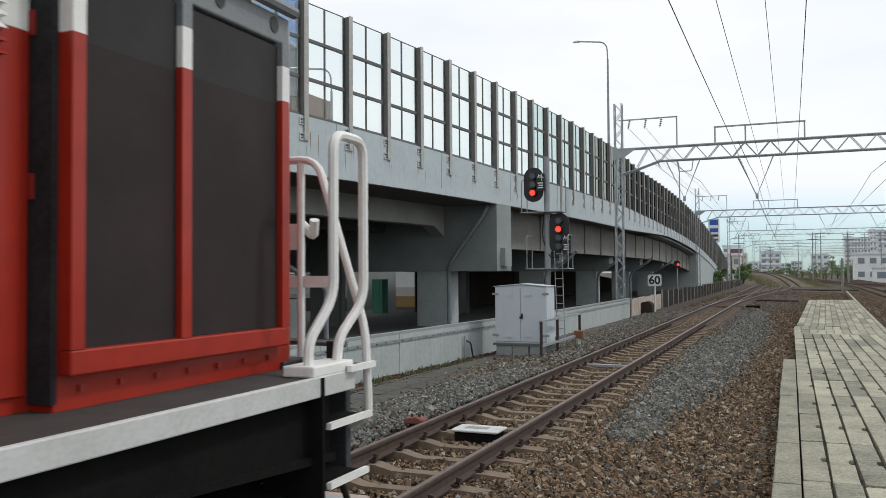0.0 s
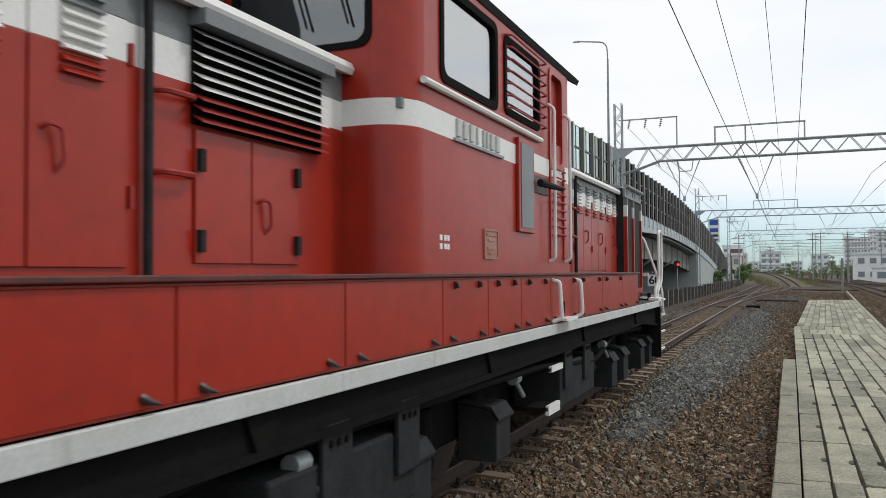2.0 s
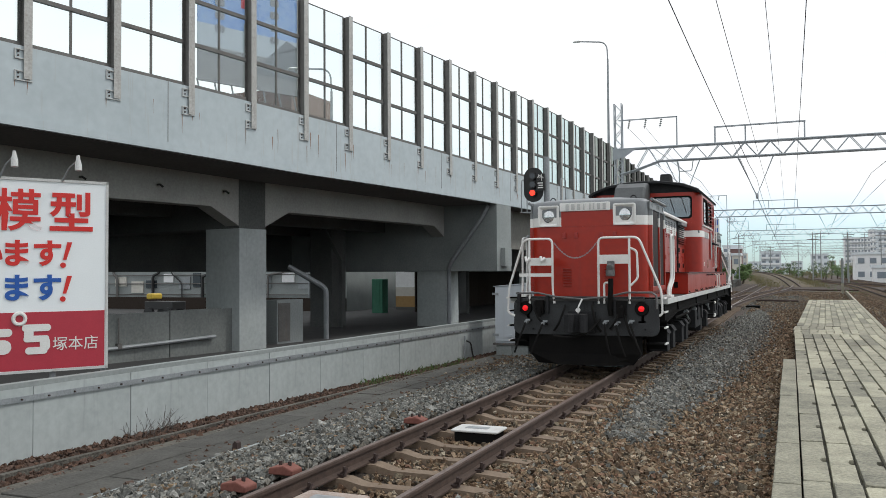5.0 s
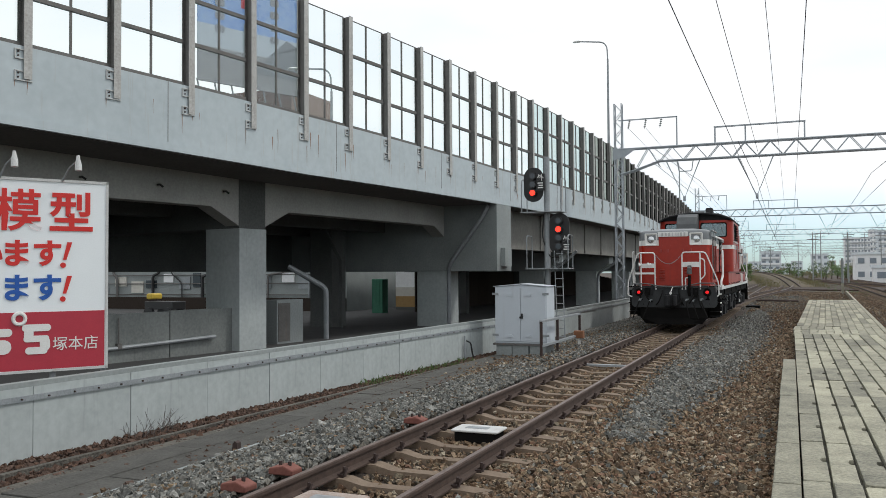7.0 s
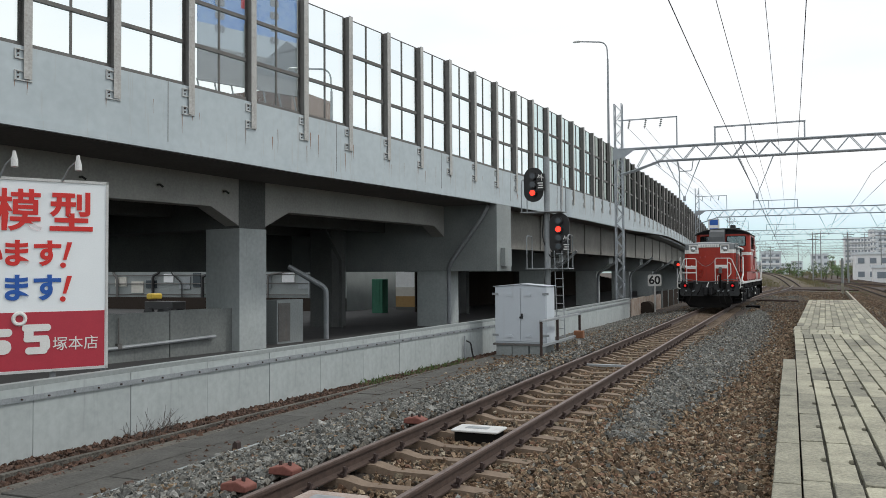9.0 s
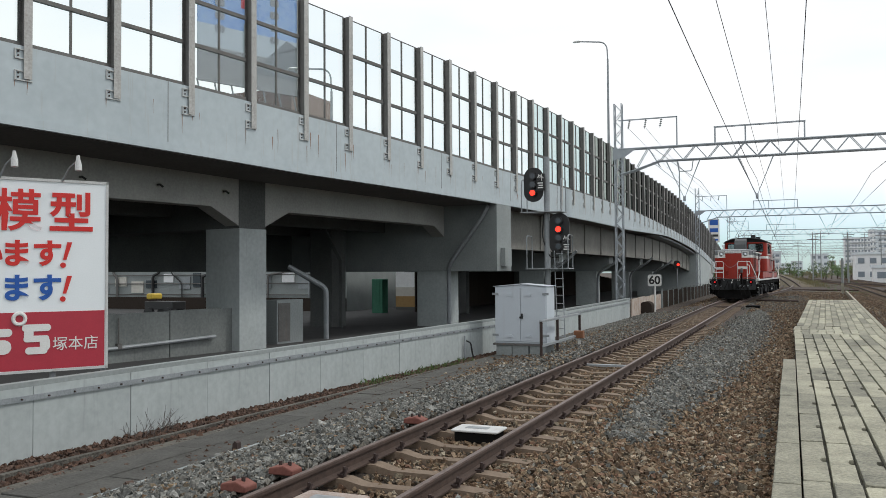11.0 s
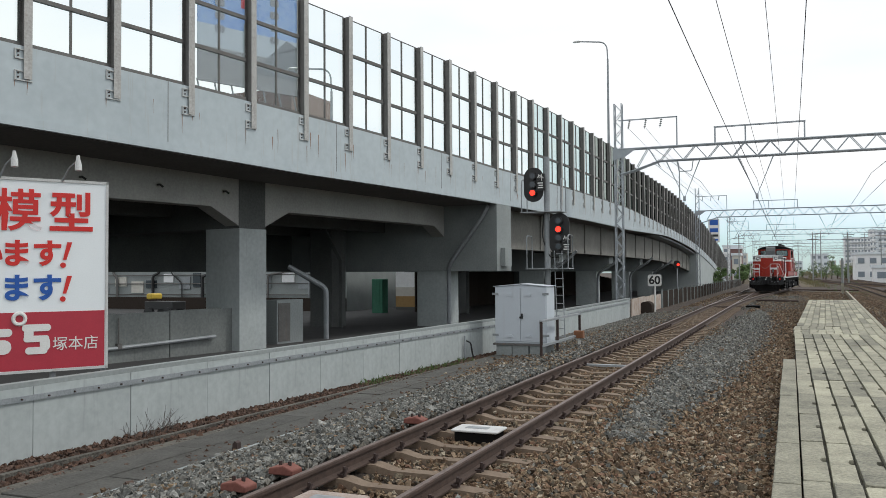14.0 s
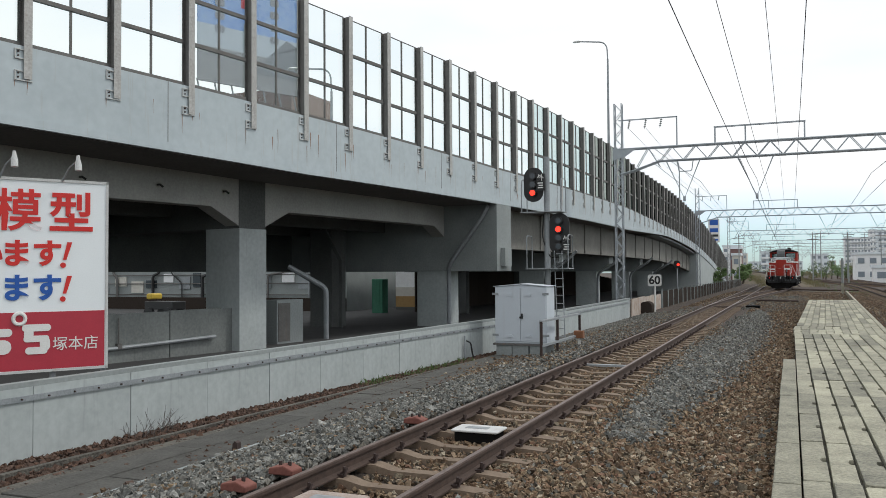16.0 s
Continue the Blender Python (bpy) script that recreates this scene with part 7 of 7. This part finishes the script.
# ---- weeds ----
def tuft(name, spots, material, label, h, n, seed, width=0.011):
    rs = random.Random(seed)
    g = Geo()
    for x, y, z, r in spots:
        for _ in range(n):
            a, d = rs.uniform(0, 6.28), r * rs.random() ** 0.6
            bx, by = x + d * math.cos(a), y + d * math.sin(a)
            hh = h * rs.uniform(0.4, 1.1)
            lean = rs.uniform(-0.5, 0.5) * hh, rs.uniform(-0.5, 0.5) * hh
            w = width * (0.5 + rs.random())
            c, s = math.cos(a * 3), math.sin(a * 3)
            g.add([(bx - w * c, by - w * s, z), (bx + w * c, by + w * s, z), (bx + lean[0] * 0.5 + w * c, by + lean[1] * 0.5 + w * s, z + hh * 0.7), (bx + lean[0], by + lean[1], z + hh)], [(0, 1, 2, 3)])
    me = bpy.data.meshes.new(name)
    me.from_pydata(g.v, [], g.f)
    me.materials.append(material)
    tagged(new(name, me), label, "weeds", kind="stuff")


tuft("weeds", [(wall_x(y) + 0.35, y, -0.43, 0.28) for y in (14.6, 15.2, 16.2, 17.0, 17.6, 18.2, 19.0)], M_LEAF, "green weeds growing along the foot of the wall", 0.14, 55, 3, 0.007)
M_TWIG = mat("dry_twigs", (0.13, 0.115, 0.105), (0.08, 0.07, 0.065), rough=0.9, bump=0)
_rr = random.Random(8)
g = Geo()
for _i in range(26):
    _y = 8.55 + _rr.random() * 0.9
    _p = Vector((wall_x(_y) + _rr.uniform(0.05, 0.3), _y, -0.45))
    _d = Vector((_rr.uniform(-0.1, 0.25), _rr.uniform(-0.5, 0.9), _rr.uniform(0.3, 0.9))).normalized()
    _l = _rr.uniform(0.15, 0.42)
    _q = _p + _d * _l
    g.tube([_p, _p + _d * _l * 0.5 + Vector((0.02, 0, 0.03)), _q], [0.004, 0.003, 0.0015], 4)
    for _k in range(3):
        _b = _p.lerp(_q, _rr.uniform(0.3, 0.9))
        _e = (_d + Vector((_rr.uniform(-0.4, 0.4), _rr.uniform(-0.7, 0.7), _rr.uniform(-0.5, 0.5)))).normalized()
        g.tube([_b, _b + _e * _l * _rr.uniform(0.2, 0.5)], [0.0025, 0.001], 4)
tagged(part("dry_bush", g, M_TWIG), "thin dry grey twigs against the wall", "weeds", kind="stuff")


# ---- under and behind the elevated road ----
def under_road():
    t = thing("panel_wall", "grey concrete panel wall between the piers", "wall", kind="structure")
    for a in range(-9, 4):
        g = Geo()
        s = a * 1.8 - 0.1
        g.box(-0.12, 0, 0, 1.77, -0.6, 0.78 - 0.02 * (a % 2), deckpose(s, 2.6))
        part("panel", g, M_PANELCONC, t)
    for s, hh in ((1.9, 0.45), (-0.6, 0.5)):
        g = Geo()
        m = deckpose(s, 2.55)
        g.tube([m @ Vector((0, 0, hh + 0.2)), m @ Vector((0, 0, 0.0))], 0.02, 6)
        g.box(-0.05, 0.07, -0.06, 0.06, -0.12, 0.02, m)
        part("conduit", g, M_STEELDARK, t)
    g = Geo()
    m0, m1 = deckpose(-1.0, 2.5), deckpose(5.0, 2.5)
    g.tube([m0 @ Vector((0, 0, -0.18)), m1 @ Vector((0, 0, 0.0))], 0.05, 8)
    part("pipe_run", g, M_STEEL, t)
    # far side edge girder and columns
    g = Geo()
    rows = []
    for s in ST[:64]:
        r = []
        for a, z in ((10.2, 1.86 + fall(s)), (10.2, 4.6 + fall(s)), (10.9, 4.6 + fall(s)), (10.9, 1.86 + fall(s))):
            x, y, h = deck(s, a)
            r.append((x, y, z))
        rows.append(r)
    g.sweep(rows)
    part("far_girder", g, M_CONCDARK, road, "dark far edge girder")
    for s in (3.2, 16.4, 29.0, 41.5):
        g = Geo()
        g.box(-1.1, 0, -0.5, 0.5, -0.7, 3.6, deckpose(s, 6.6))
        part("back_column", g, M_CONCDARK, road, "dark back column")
        g = Geo()
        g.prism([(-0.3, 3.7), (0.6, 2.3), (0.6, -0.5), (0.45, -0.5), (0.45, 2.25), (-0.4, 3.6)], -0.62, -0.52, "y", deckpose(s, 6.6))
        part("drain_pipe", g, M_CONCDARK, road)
    # dark boards added to close the far side further along and keep daylight out
    bf = thing("closure_fence", "dark boards added to shut out daylight on the far side under the road", "fence", kind="structure")
    for i in range(28):
        g = Geo()
        g.box(-0.08, 0, 0.01, 1.97, -0.6, 2.0 + fall(30 + i * 2.0), deckpose(30 + i * 2.0, 10.0))
        part("board", g, M_TIMBER, bf)
    # dark low wall on the far side, and boxes on the ground under the deck
    g = Geo()
    rows = []
    for s in ST[:15]:
        r = []
        for a, z in ((9.6, -0.6), (9.6, 0.75), (9.9, 0.75), (9.9, -0.6)):
            x, y, h = deck(s, a)
            r.append((x, y, z))
        rows.append(r)
    g.sweep(rows)
    tagged(part("far_low_wall", g, M_TIMBER), "dark low wall on the far side under the road", "wall", kind="structure")
    t = thing("switch_box", "grey steel switch box behind the wall", "box", deckpose(8.6, 3.0, -0.5))
    g = Geo()
    g.box(-0.6, 0.0, -0.5, 0.75, 0, 1.42)
    part("body", g, M_CONC, t, bevel=0.015)
    g = Geo()
    g.box(0.0, 0.02, -0.45, 0.1, 0.1, 1.32)
    part("door", g, M_STEELDARK, t)
    t = thing("downpipe", "pale grey downpipe beside a column", "pipe", deckpose(10.6, 3.0, -0.5))
    g = Geo()
    g.tube(bent([(0, 0, 0), (0, 0, 1.75), (-0.9, -0.9, 2.5)], 0.2), 0.09, 8)
    part("pipe_body", g, M_STEEL, t, smooth=True)
    t = thing("goods_container", "green tarpaulin-covered container behind the road", "container", pose(-17.7, 42.2, -0.5))
    g = Geo()
    g.box(-0.7, 0.0, 0, 0.7, 0.02, 1.95)
    part("body", g, M_GREEN, t, bevel=0.05)
    for k in range(4):
        g = Geo()
        g.box(-0.66 + k * 0.2, -0.62 + k * 0.2, -0.03, 0, 0.25, 1.9)
        part("rib", g, M_GREEN, t)
    t = thing("timber_shed", "cream and ochre timber shed with a white fascia", "shed", pose(-18.0, 47, -0.6))
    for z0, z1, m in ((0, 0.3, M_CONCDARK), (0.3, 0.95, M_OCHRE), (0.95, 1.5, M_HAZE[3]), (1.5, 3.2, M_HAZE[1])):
        g = Geo()
        g.box(-1.2, 2.4, 0, 3, z0, z1)
        part("wall_band", g, m, t)
    t = thing("works_building", "pale works building with pipes and hatches beyond the road", "building", pose(-30, 44, -0.6))
    g = Geo()
    g.box(-26, 9, 0, 8, 0, 5)
    part("wall", g, M_CONC, t)
    rs = random.Random(31)
    for k in range(26):
        g = Geo()
        a = -25.5 + k * 1.3 + rs.uniform(-0.2, 0.2)
        w, z0 = rs.uniform(0.35, 1.0), rs.uniform(1.0, 1.9)
        g.box(a, a + w, -0.08, 0, z0, z0 + rs.uniform(0.4, 1.2))
        part("hatch", g, rs.choice((M_DARKGLASS, M_HAZE[1], M_HAZE[3], M_STEELDARK, M_STEEL)), t)
    for k in range(14):
        g = Geo()
        a = -25 + k * 2.4 + rs.uniform(-0.5, 0.5)
        g.tube(bent([(a, -0.2, 0), (a, -0.2, rs.uniform(1.6, 2.4)), (a + rs.uniform(-1.4, 1.4), -0.2, 2.5), (a + 0.4, -0.2, 5)], 0.2), rs.uniform(0.04, 0.1), 6)
        part("pipe", g, rs.choice((M_STEELDARK, M_BLACK, M_STEEL)), t, smooth=True)
    for z in (1.05, 1.75, 2.3):
        g = Geo()
        g.tube([(-26, -0.14, z), (9, -0.14, z + 0.05)], 0.03, 6)
        part("conduit", g, M_STEELDARK, t)
    g = Geo()
    g.box(-26, 9, -0.5, 0, 0.1, 0.9)
    part("kerb_wall", g, M_TIMBER, t)
    # parked yellow machine
    t = thing("yard_machine", "small yellow yard machine parked beyond the road", "machine", pose(-26.3, 34.5, -0.5))
    g = Geo()
    g.box(-0.9, 0.9, -0.5, 0.5, 0.5, 0.9)
    part("chassis", g, M_BLACK, t, bevel=0.03)
    g = Geo()
    g.box(-0.9, -0.5, -0.4, 0.4, 1.0, 1.3)
    part("cover", g, M_YELLOW, t, bevel=0.08)
    for a in (-0.6, 0.6):
        for b in (-0.5, 0.5):
            g = Geo()
            g.disc((a, b, 0.3), (0, 1, 0), 0.3, 0.15, 14)
            part("wheel", g, M_BLACK, t)


under_road()


# ---- hoarding and buildings behind the barrier ----
def hoarding():
    a, b = Vector((-44.7, 60, 0)), Vector((-40.3, 70.5, 0))
    u = (b - a).normalized()
    n = Vector((u.y, -u.x, 0))
    m = Matrix(((u.x, 0, n.x, a.x), (u.y, 0, n.y, a.y), (0, 1, 0, 19.0), (0, 0, 0, 1)))
    t = thing("roof_hoarding", "large rooftop hoarding with a blue sky and grey village picture", "hoarding", m)
    L = (b - a).length
    sky_m = mat("hoarding_sky", (0.12, 0.24, 0.55), (0.3, 0.42, 0.62), rough=0.6, scale=0.25, fine=2, bump=0)
    for y0, y1, mm in ((5.2, 14, sky_m), (3.2, 5.2, mat("hoarding_haze", (0.45, 0.5, 0.55), (0.35, 0.4, 0.46), rough=0.6, scale=0.6, bump=0)), (0, 3.2, mat("hoarding_village", (0.3, 0.31, 0.32), (0.16, 0.17, 0.18), rough=0.6, scale=0.9, fine=3, bump=0))):
        g = Geo()
        g.box(0, L, y0, y1, -0.2, 0)
        part("picture_band", g, mm, t)
    g = Geo()
    g.prism([(5.8, 1.5), (7.5, 3.5), (9.3, 5.2), (10.8, 4.6), (L - 0.6, 4.9), (L - 0.6, 1.5)], 0.01, 0.03, "z")
    part("hill_shape", g, mat("hoarding_hill", (0.2, 0.22, 0.24), rough=0.7, bump=0), t)
    g = Geo()
    g.box(L - 0.9, L + 0.5, 0.6, 14, -0.1, 0.05)
    part("white_column", g, M_WHITE, t)
    dark = mat("hoarding_ink", (0.25, 0.27, 0.3), rough=0.7, bump=0)
    for x in (2.1, 7.9):
        for k in range(8):
            g = Geo()
            g.prism(rounded(x - 0.45, x + 0.5, 4.6 + k * 1.2, 5.3 + k * 1.2, 0.2), 0.012, 0.04, "z")
            part("stroke_bar", g, dark, t)
    g = Geo()
    g.prism(rounded(4.6, 5.9, 2.2, 6.2, 0.6), 0.012, 0.03, "z")
    part("plain_shape", g, dark, t)
    g = Geo()
    g.box(4.3, 5.4, 7.3, 8.8, 0.012, 0.03)
    part("red_square", g, M_REDSIGN, t)
    for k in range(7):
        g = Geo()
        g.tube([(k * 1.7, 0.2, -0.2), (k * 1.7 + 0.8, -2.6, -0.4)], 0.08, 5)
        part("strut", g, M_STEEL, t)
    b2 = thing("roof_block", "brown rooftop block under the hoarding", "building", pose(-52, 71, 0))
    g = Geo()
    g.box(2.0, 9.9, 0, 8, -0.6, 20.3)
    part("wall", g, mat("brown_tile", (0.27, 0.2, 0.17), rough=0.85), b2)
    g = Geo()
    g.box(-2, 10, -1, 9, -0.6, 8)
    part("lower_wall", g, M_HAZE[1], b2)


hoarding()


# ---- far town, trees, far ground ----
def block(x, y, w, d, h, m, floors, bays, name="apartment_building", label="pale concrete apartment block with rows of balconies", balcony=True):
    t = thing(name, label, "building", pose(x, y, -0.5), "far town")
    g = Geo()
    g.box(0, w, 0, d, 0, h)
    part("wall", g, m, t)
    g = Geo()
    g.box(-0.2, w + 0.2, -0.2, d + 0.2, h, h + 0.5)
    part("roof", g, M_HAZE[0], t)
    for f in range(floors):
        z = h * (f + 0.35) / floors
        if balcony:
            g = Geo()
            g.box(0.4, w - 0.4, -1.0, 0, z - 0.3 * h / floors, z)
            part("balcony", g, M_HAZE[1], t)
        for b in range(bays):
            g = Geo()
            a = w * (b + 0.2) / bays
            g.box(a, a + w * 0.55 / bays, -0.08, 0.0, z, z + 0.4 * h / floors)
            part("window", g, M_FARGLASS, t)


block(31.5, 520, 13, 12, 20.5, M_HAZE[1], 7, 8)
block(45.5, 540, 4.0, 10, 25.5, M_HAZE[1], 8, 2)
block(44.6, 480, 12, 12, 22.6, M_HAZE[0], 7, 5)
block(15.6, 190, 6.5, 9, 5.5, M_HAZE[1], 2, 3, "office_building", "low white concrete office building beside the yard", False)
block(22.6, 204, 9, 9, 6.4, M_HAZE[3], 2, 4)
block(16.4, 160, 5.5, 3.5, 2.7, M_HAZE[1], 1, 2, "yard_hut", "small white flat-roofed yard hut", False)
block(-8.7, 192, 2.3, 6, 7.1, M_HAZE[2], 2, 2, "town_house", "narrow brown two-storey town house", False)
block(-7.9, 186, 1.6, 5, 5.6, M_HAZE[3], 2, 1, "town_house", "narrow cream two-storey town house", False)
block(-15, 260, 5, 8, 9.5, M_HAZE[1], 4, 3)
block(-6.8, 330, 7, 8, 9, M_HAZE[0], 4, 3)
for _i in range(26):
    _rr = random.Random(40 + _i)
    block(-40 + _i * 9 + _rr.uniform(-3, 3), 620 + _rr.uniform(-60, 120), _rr.uniform(7, 14), 10, _rr.uniform(6, 15), M_HAZE[_rr.choice((0, 0, 1, 1, 3))], 3, 3, "far_building", "far pale town building in haze", False)

t = thing("tower_sign", "white and blue sign board on a roof mast", "sign", pose(-12.4, 198, 0))
g = Geo()
g.box(-0.15, 0.15, 0, 0.3, -0.5, 9)
part("mast", g, M_STEEL, t)
g = Geo()
g.box(-1.2, 1.2, -0.3, 0, 8.3, 13.6)
part("board", g, M_WHITE, t)
for _z, _h, _m in ((12.2, 1.2, M_BLUEINK), (10.6, 0.9, M_BLUEINK), (9.6, 0.5, M_BLACK), (8.7, 0.4, M_BLUEINK)):
    g = Geo()
    g.box(-0.9, 0.9, -0.34, -0.3, _z, _z + _h)
    part("bar", g, _m, t)


def tree(x, y, h, r, seed, leaf, label, leaves=1500):
    rs = random.Random(seed)
    t = thing("tree", label, "tree", pose(x, y, -0.5))
    g = Geo()
    g.tube([(0, 0, 0), (0.1, 0, h * 0.3), (0.05, 0.1, h * 0.7)], [0.16, 0.11, 0.04], 7)
    for k in range(6):
        a = k * 1.05
        g.tube([(0.08, 0.02, h * (0.25 + 0.07 * k)), (r * 0.4 * math.cos(a), r * 0.4 * math.sin(a), h * (0.45 + 0.07 * k)), (r * 0.75 * math.cos(a), r * 0.75 * math.sin(a), h * (0.55 + 0.07 * k))], [0.06, 0.04, 0.015], 5)
    part("trunk", g, M_BARK, t)
    g = Geo()
    clumps = [(rs.gauss(0, r * 0.45), rs.gauss(0, r * 0.45), h * rs.uniform(0.25, 0.95), r * rs.uniform(0.2, 0.42)) for _ in range(22)]
    for _ in range(leaves):
        cx, cy, cz, cr = rs.choice(clumps)
        d = Vector((rs.gauss(0, 1), rs.gauss(0, 1), rs.gauss(0, 1))).normalized() * cr * rs.random() ** 0.4
        p = Vector((cx, cy, cz)) + d
        e = Vector((rs.gauss(0, 1), rs.gauss(0, 1), rs.gauss(0, 0.6))).normalized()
        f = e.orthogonal().normalized()
        s = 0.09 * r ** 0.5 * rs.uniform(0.6, 1.4)
        g.add([p - e * s * 1.5, p - f * s * 0.7, p + e * s * 1.5, p + f * s * 0.7], [(0, 1, 2, 3)])
    me = bpy.data.meshes.new("crown")
    me.from_pydata(g.v, [], g.f)
    me.materials.append(leaf)
    o = new("crown", me)
    o.parent = t
    return t


tree(-4.7, 165, 3.5, 1.6, 1, M_LEAF, "bright green bushy tree beside the track", 2600)
tree(-4.6, 160, 2.2, 1.3, 2, M_LEAF, "low green shrub beside the track", 1200)
tree(-5.4, 118, 2.8, 1.2, 9, M_LEAF, "dark ivy-like shrub under the ramp", 900)
tree(14, 260, 6.8, 1.3, 31, M_LEAF, "slim dark green tree in the distant yard", 700)
tree(16, 230, 3.4, 1.6, 32, M_LEAF, "rounded green bush in the distant yard", 700)
for _i in range(26):
    _rr = random.Random(90 + _i)
    tree(-5 + _i * 1.5 + _rr.uniform(-1, 1), 245 + _rr.uniform(-25, 60), _rr.uniform(1.8, 4.6), _rr.uniform(1.2, 2.4), 100 + _i, M_DRYLEAF if _i % 3 == 0 else M_LEAF, "scrubby trackside tree in the distance", 420)

# weedy bank with a track climbing it
g = Geo()
_rows = []
for _i in range(20):
    _y = 108 + _i * 7
    _z = -0.5 + 2.2 * (1 - math.exp(-_i / 6))
    _c = 4.2 - 0.06 * (_y - 108) - 0.0002 * (_y - 108) ** 2
    _rows.append([(_c - 4.5 - 0.1 * _i, _y, -0.6), (_c - 1.5, _y, _z), (_c + 1.6, _y, _z), (_c + 5 + 0.1 * _i, _y, -0.6)])
g.sweep(_rows)
tagged(part("weedy_bank", g, mat("dry_grass_bank", (0.13, 0.1, 0.06), (0.06, 0.05, 0.03), rough=1, scale=0.5, fine=5, bump=0.6, dist=0.1)), "dry grassy railway bank rising in the distance", "embankment", kind="structure")
t = thing("bank_track", "rusty track climbing the distant grassy bank", "railway track", kind="structure")
for _k in (-0.566, 0.566):
    g = Geo()
    _rows = []
    for _i in range(20):
        _y = 108 + _i * 7
        _z = -0.5 + 2.2 * (1 - math.exp(-_i / 6)) + 0.16
        _c = 4.2 - 0.06 * (_y - 108) - 0.0002 * (_y - 108) ** 2 + _k
        _rows.append([(_c - 0.06, _y, _z - 0.15), (_c + 0.06, _y, _z - 0.15), (_c + 0.06, _y, _z), (_c - 0.06, _y, _z)])
    g.sweep(_rows)
    part("rail", g, M_RAIL_SIDE, t)
rs_spots = []
_rr = random.Random(4)
for _i in range(900):
    _y = _rr.uniform(110, 235)
    _c = 4.2 - 0.06 * (_y - 108) - 0.0002 * (_y - 108) ** 2
    _k = _rr.choice((-1, 1))
    rs_spots.append((_c + _k * _rr.uniform(1.4, 4.0), _y, -0.3 + 1.6 * (1 - math.exp(-(_y - 108) / 42)) * _rr.uniform(0.3, 1), 0.8))
tuft("bank_scrub", rs_spots, M_DRYLEAF, "dry and green scrub on the distant bank", 0.3, 14, 21, 0.014)
tuft("yard_scrub", [(_rr.uniform(6, 26), _rr.uniform(70, 160), -0.3, 0.6) for _i in range(120)], M_LEAF, "patchy weeds across the far yard", 0.3, 12, 22, 0.014)


# concrete poles and far line masts across the yard
def pole(x, y, h, label="grey concrete line pole with crossarm"):
    t = thing("line_pole", label, "pole", pose(x, y, -0.5), "line poles")
    g = Geo()
    g.tube([(0, 0, 0), (0, 0, h)], [0.11, 0.07], 8)
    part("shaft", g, M_CONC, t, smooth=True)
    for z in (h - 0.5, h - 1.3):
        g = Geo()
        g.box(-0.9, 0.9, -0.05, 0.05, z, z + 0.1)
        part("crossarm", g, M_STEELDARK, t)


for _x, _y, _h in ((-4.6, 150, 8.2), (7.0, 160, 9.0), (9.2, 190, 10.5), (12, 150, 8.5), (15, 205, 11), (18.5, 170, 9), (5.2, 230, 10), (21, 240, 12), (25, 200, 10), (-1.5, 240, 9), (29, 260, 12), (11, 300, 14)):
    pole(_x, _y, _h)
t = thing("yard_post", "pale weathered post with a thicker base at the platform end", "post", pose(7.4, 78, -0.4))
g = Geo()
g.tube([(0, 0, 0), (0, 0, 3.2)], 0.09, 8)
part("shaft", g, M_CONC, t)
g = Geo()
g.box(-0.11, 0.11, -0.11, 0.11, 0.3, 1.1)
part("base_sleeve", g, M_SLAB, t)
for _x, _y, _w in ((5.6, 76, 1.6), (6.9, 80, 1.2), (8.6, 84, 2.0)):
    t = thing("crossing_panel", "brown stained concrete crossing panel beyond the platform", "slab", pose(_x, _y, -0.25), "crossing panels")
    g = Geo()
    g.box(-_w / 2, _w / 2, -0.5, 0.5, -0.15, 0.1)
    part("slab", g, M_SLEEPER, t, bevel=0.02)

# dark timbers, point rodding and crossing rails strewn over the yard beyond the platform
_rr = random.Random(77)
for _i in range(26):
    _x, _y = _rr.uniform(3.4, 17), _rr.uniform(70, 100)
    t = thing("loose_timber", "dark oily timber lying across the far yard", "timber", pose(_x, _y, -0.36, 0, 0, _rr.uniform(-12, 12)), "loose timbers")
    g = Geo()
    _w = _rr.uniform(0.6, 1.5)
    g.box(-_w, _w, -0.14, 0.14, -0.14, _rr.uniform(0.06, 0.2))
    part("baulk", g, M_TIMBER if _rr.random() < 0.75 else M_CONC, t, bevel=0.015)
t = thing("cross_track", "dark rusty track crossing the far yard", "railway track", kind="structure")
for _k in range(2):
    g = Geo()
    _rows = []
    for _i in range(14):
        _x = 3.5 + _i * 1.9
        _y = 92 - 0.55 * _i - 0.03 * _i * _i + _k * 1.25
        _rows.append([(_x, _y - 0.05, -0.35), (_x, _y + 0.05, -0.35), (_x, _y + 0.05, -0.12), (_x, _y - 0.05, -0.12)])
    g.sweep(_rows)
    part("rail", g, M_RAIL_SIDE, t)
lay_paving()


def motions():
    rows = []
    for t, y in LOCO_Y:
        dx = (branch(y + 13.9) - branch(y + 3.0)) / 10.9
        x = branch(y + 3.0) - 3.0 * dx
        rows.append((t, pose(x, y, 0, 0, 0, -math.degrees(math.atan(dx)))))
    walk(loco, rows)


LOCO_Y = [(0.0, -13.27), (0.5, -10.81), (1.0, -8.24), (1.5, -5.54), (2.0, -2.65), (2.5, 0.17), (3.0, 3.05), (3.5, 5.88), (4.0, 8.75), (4.5, 11.7), (5.5, 17.65), (6.5, 23.86), (7.25, 28.7), (8.0, 33.55), (9.0, 40.1), (10.0, 46.9),
          (11.5, 57.4), (12.0, 60.9), (13.0, 67.9), (14.0, 74.9), (15.0, 81.8), (16.0, 88.6)]
motions()
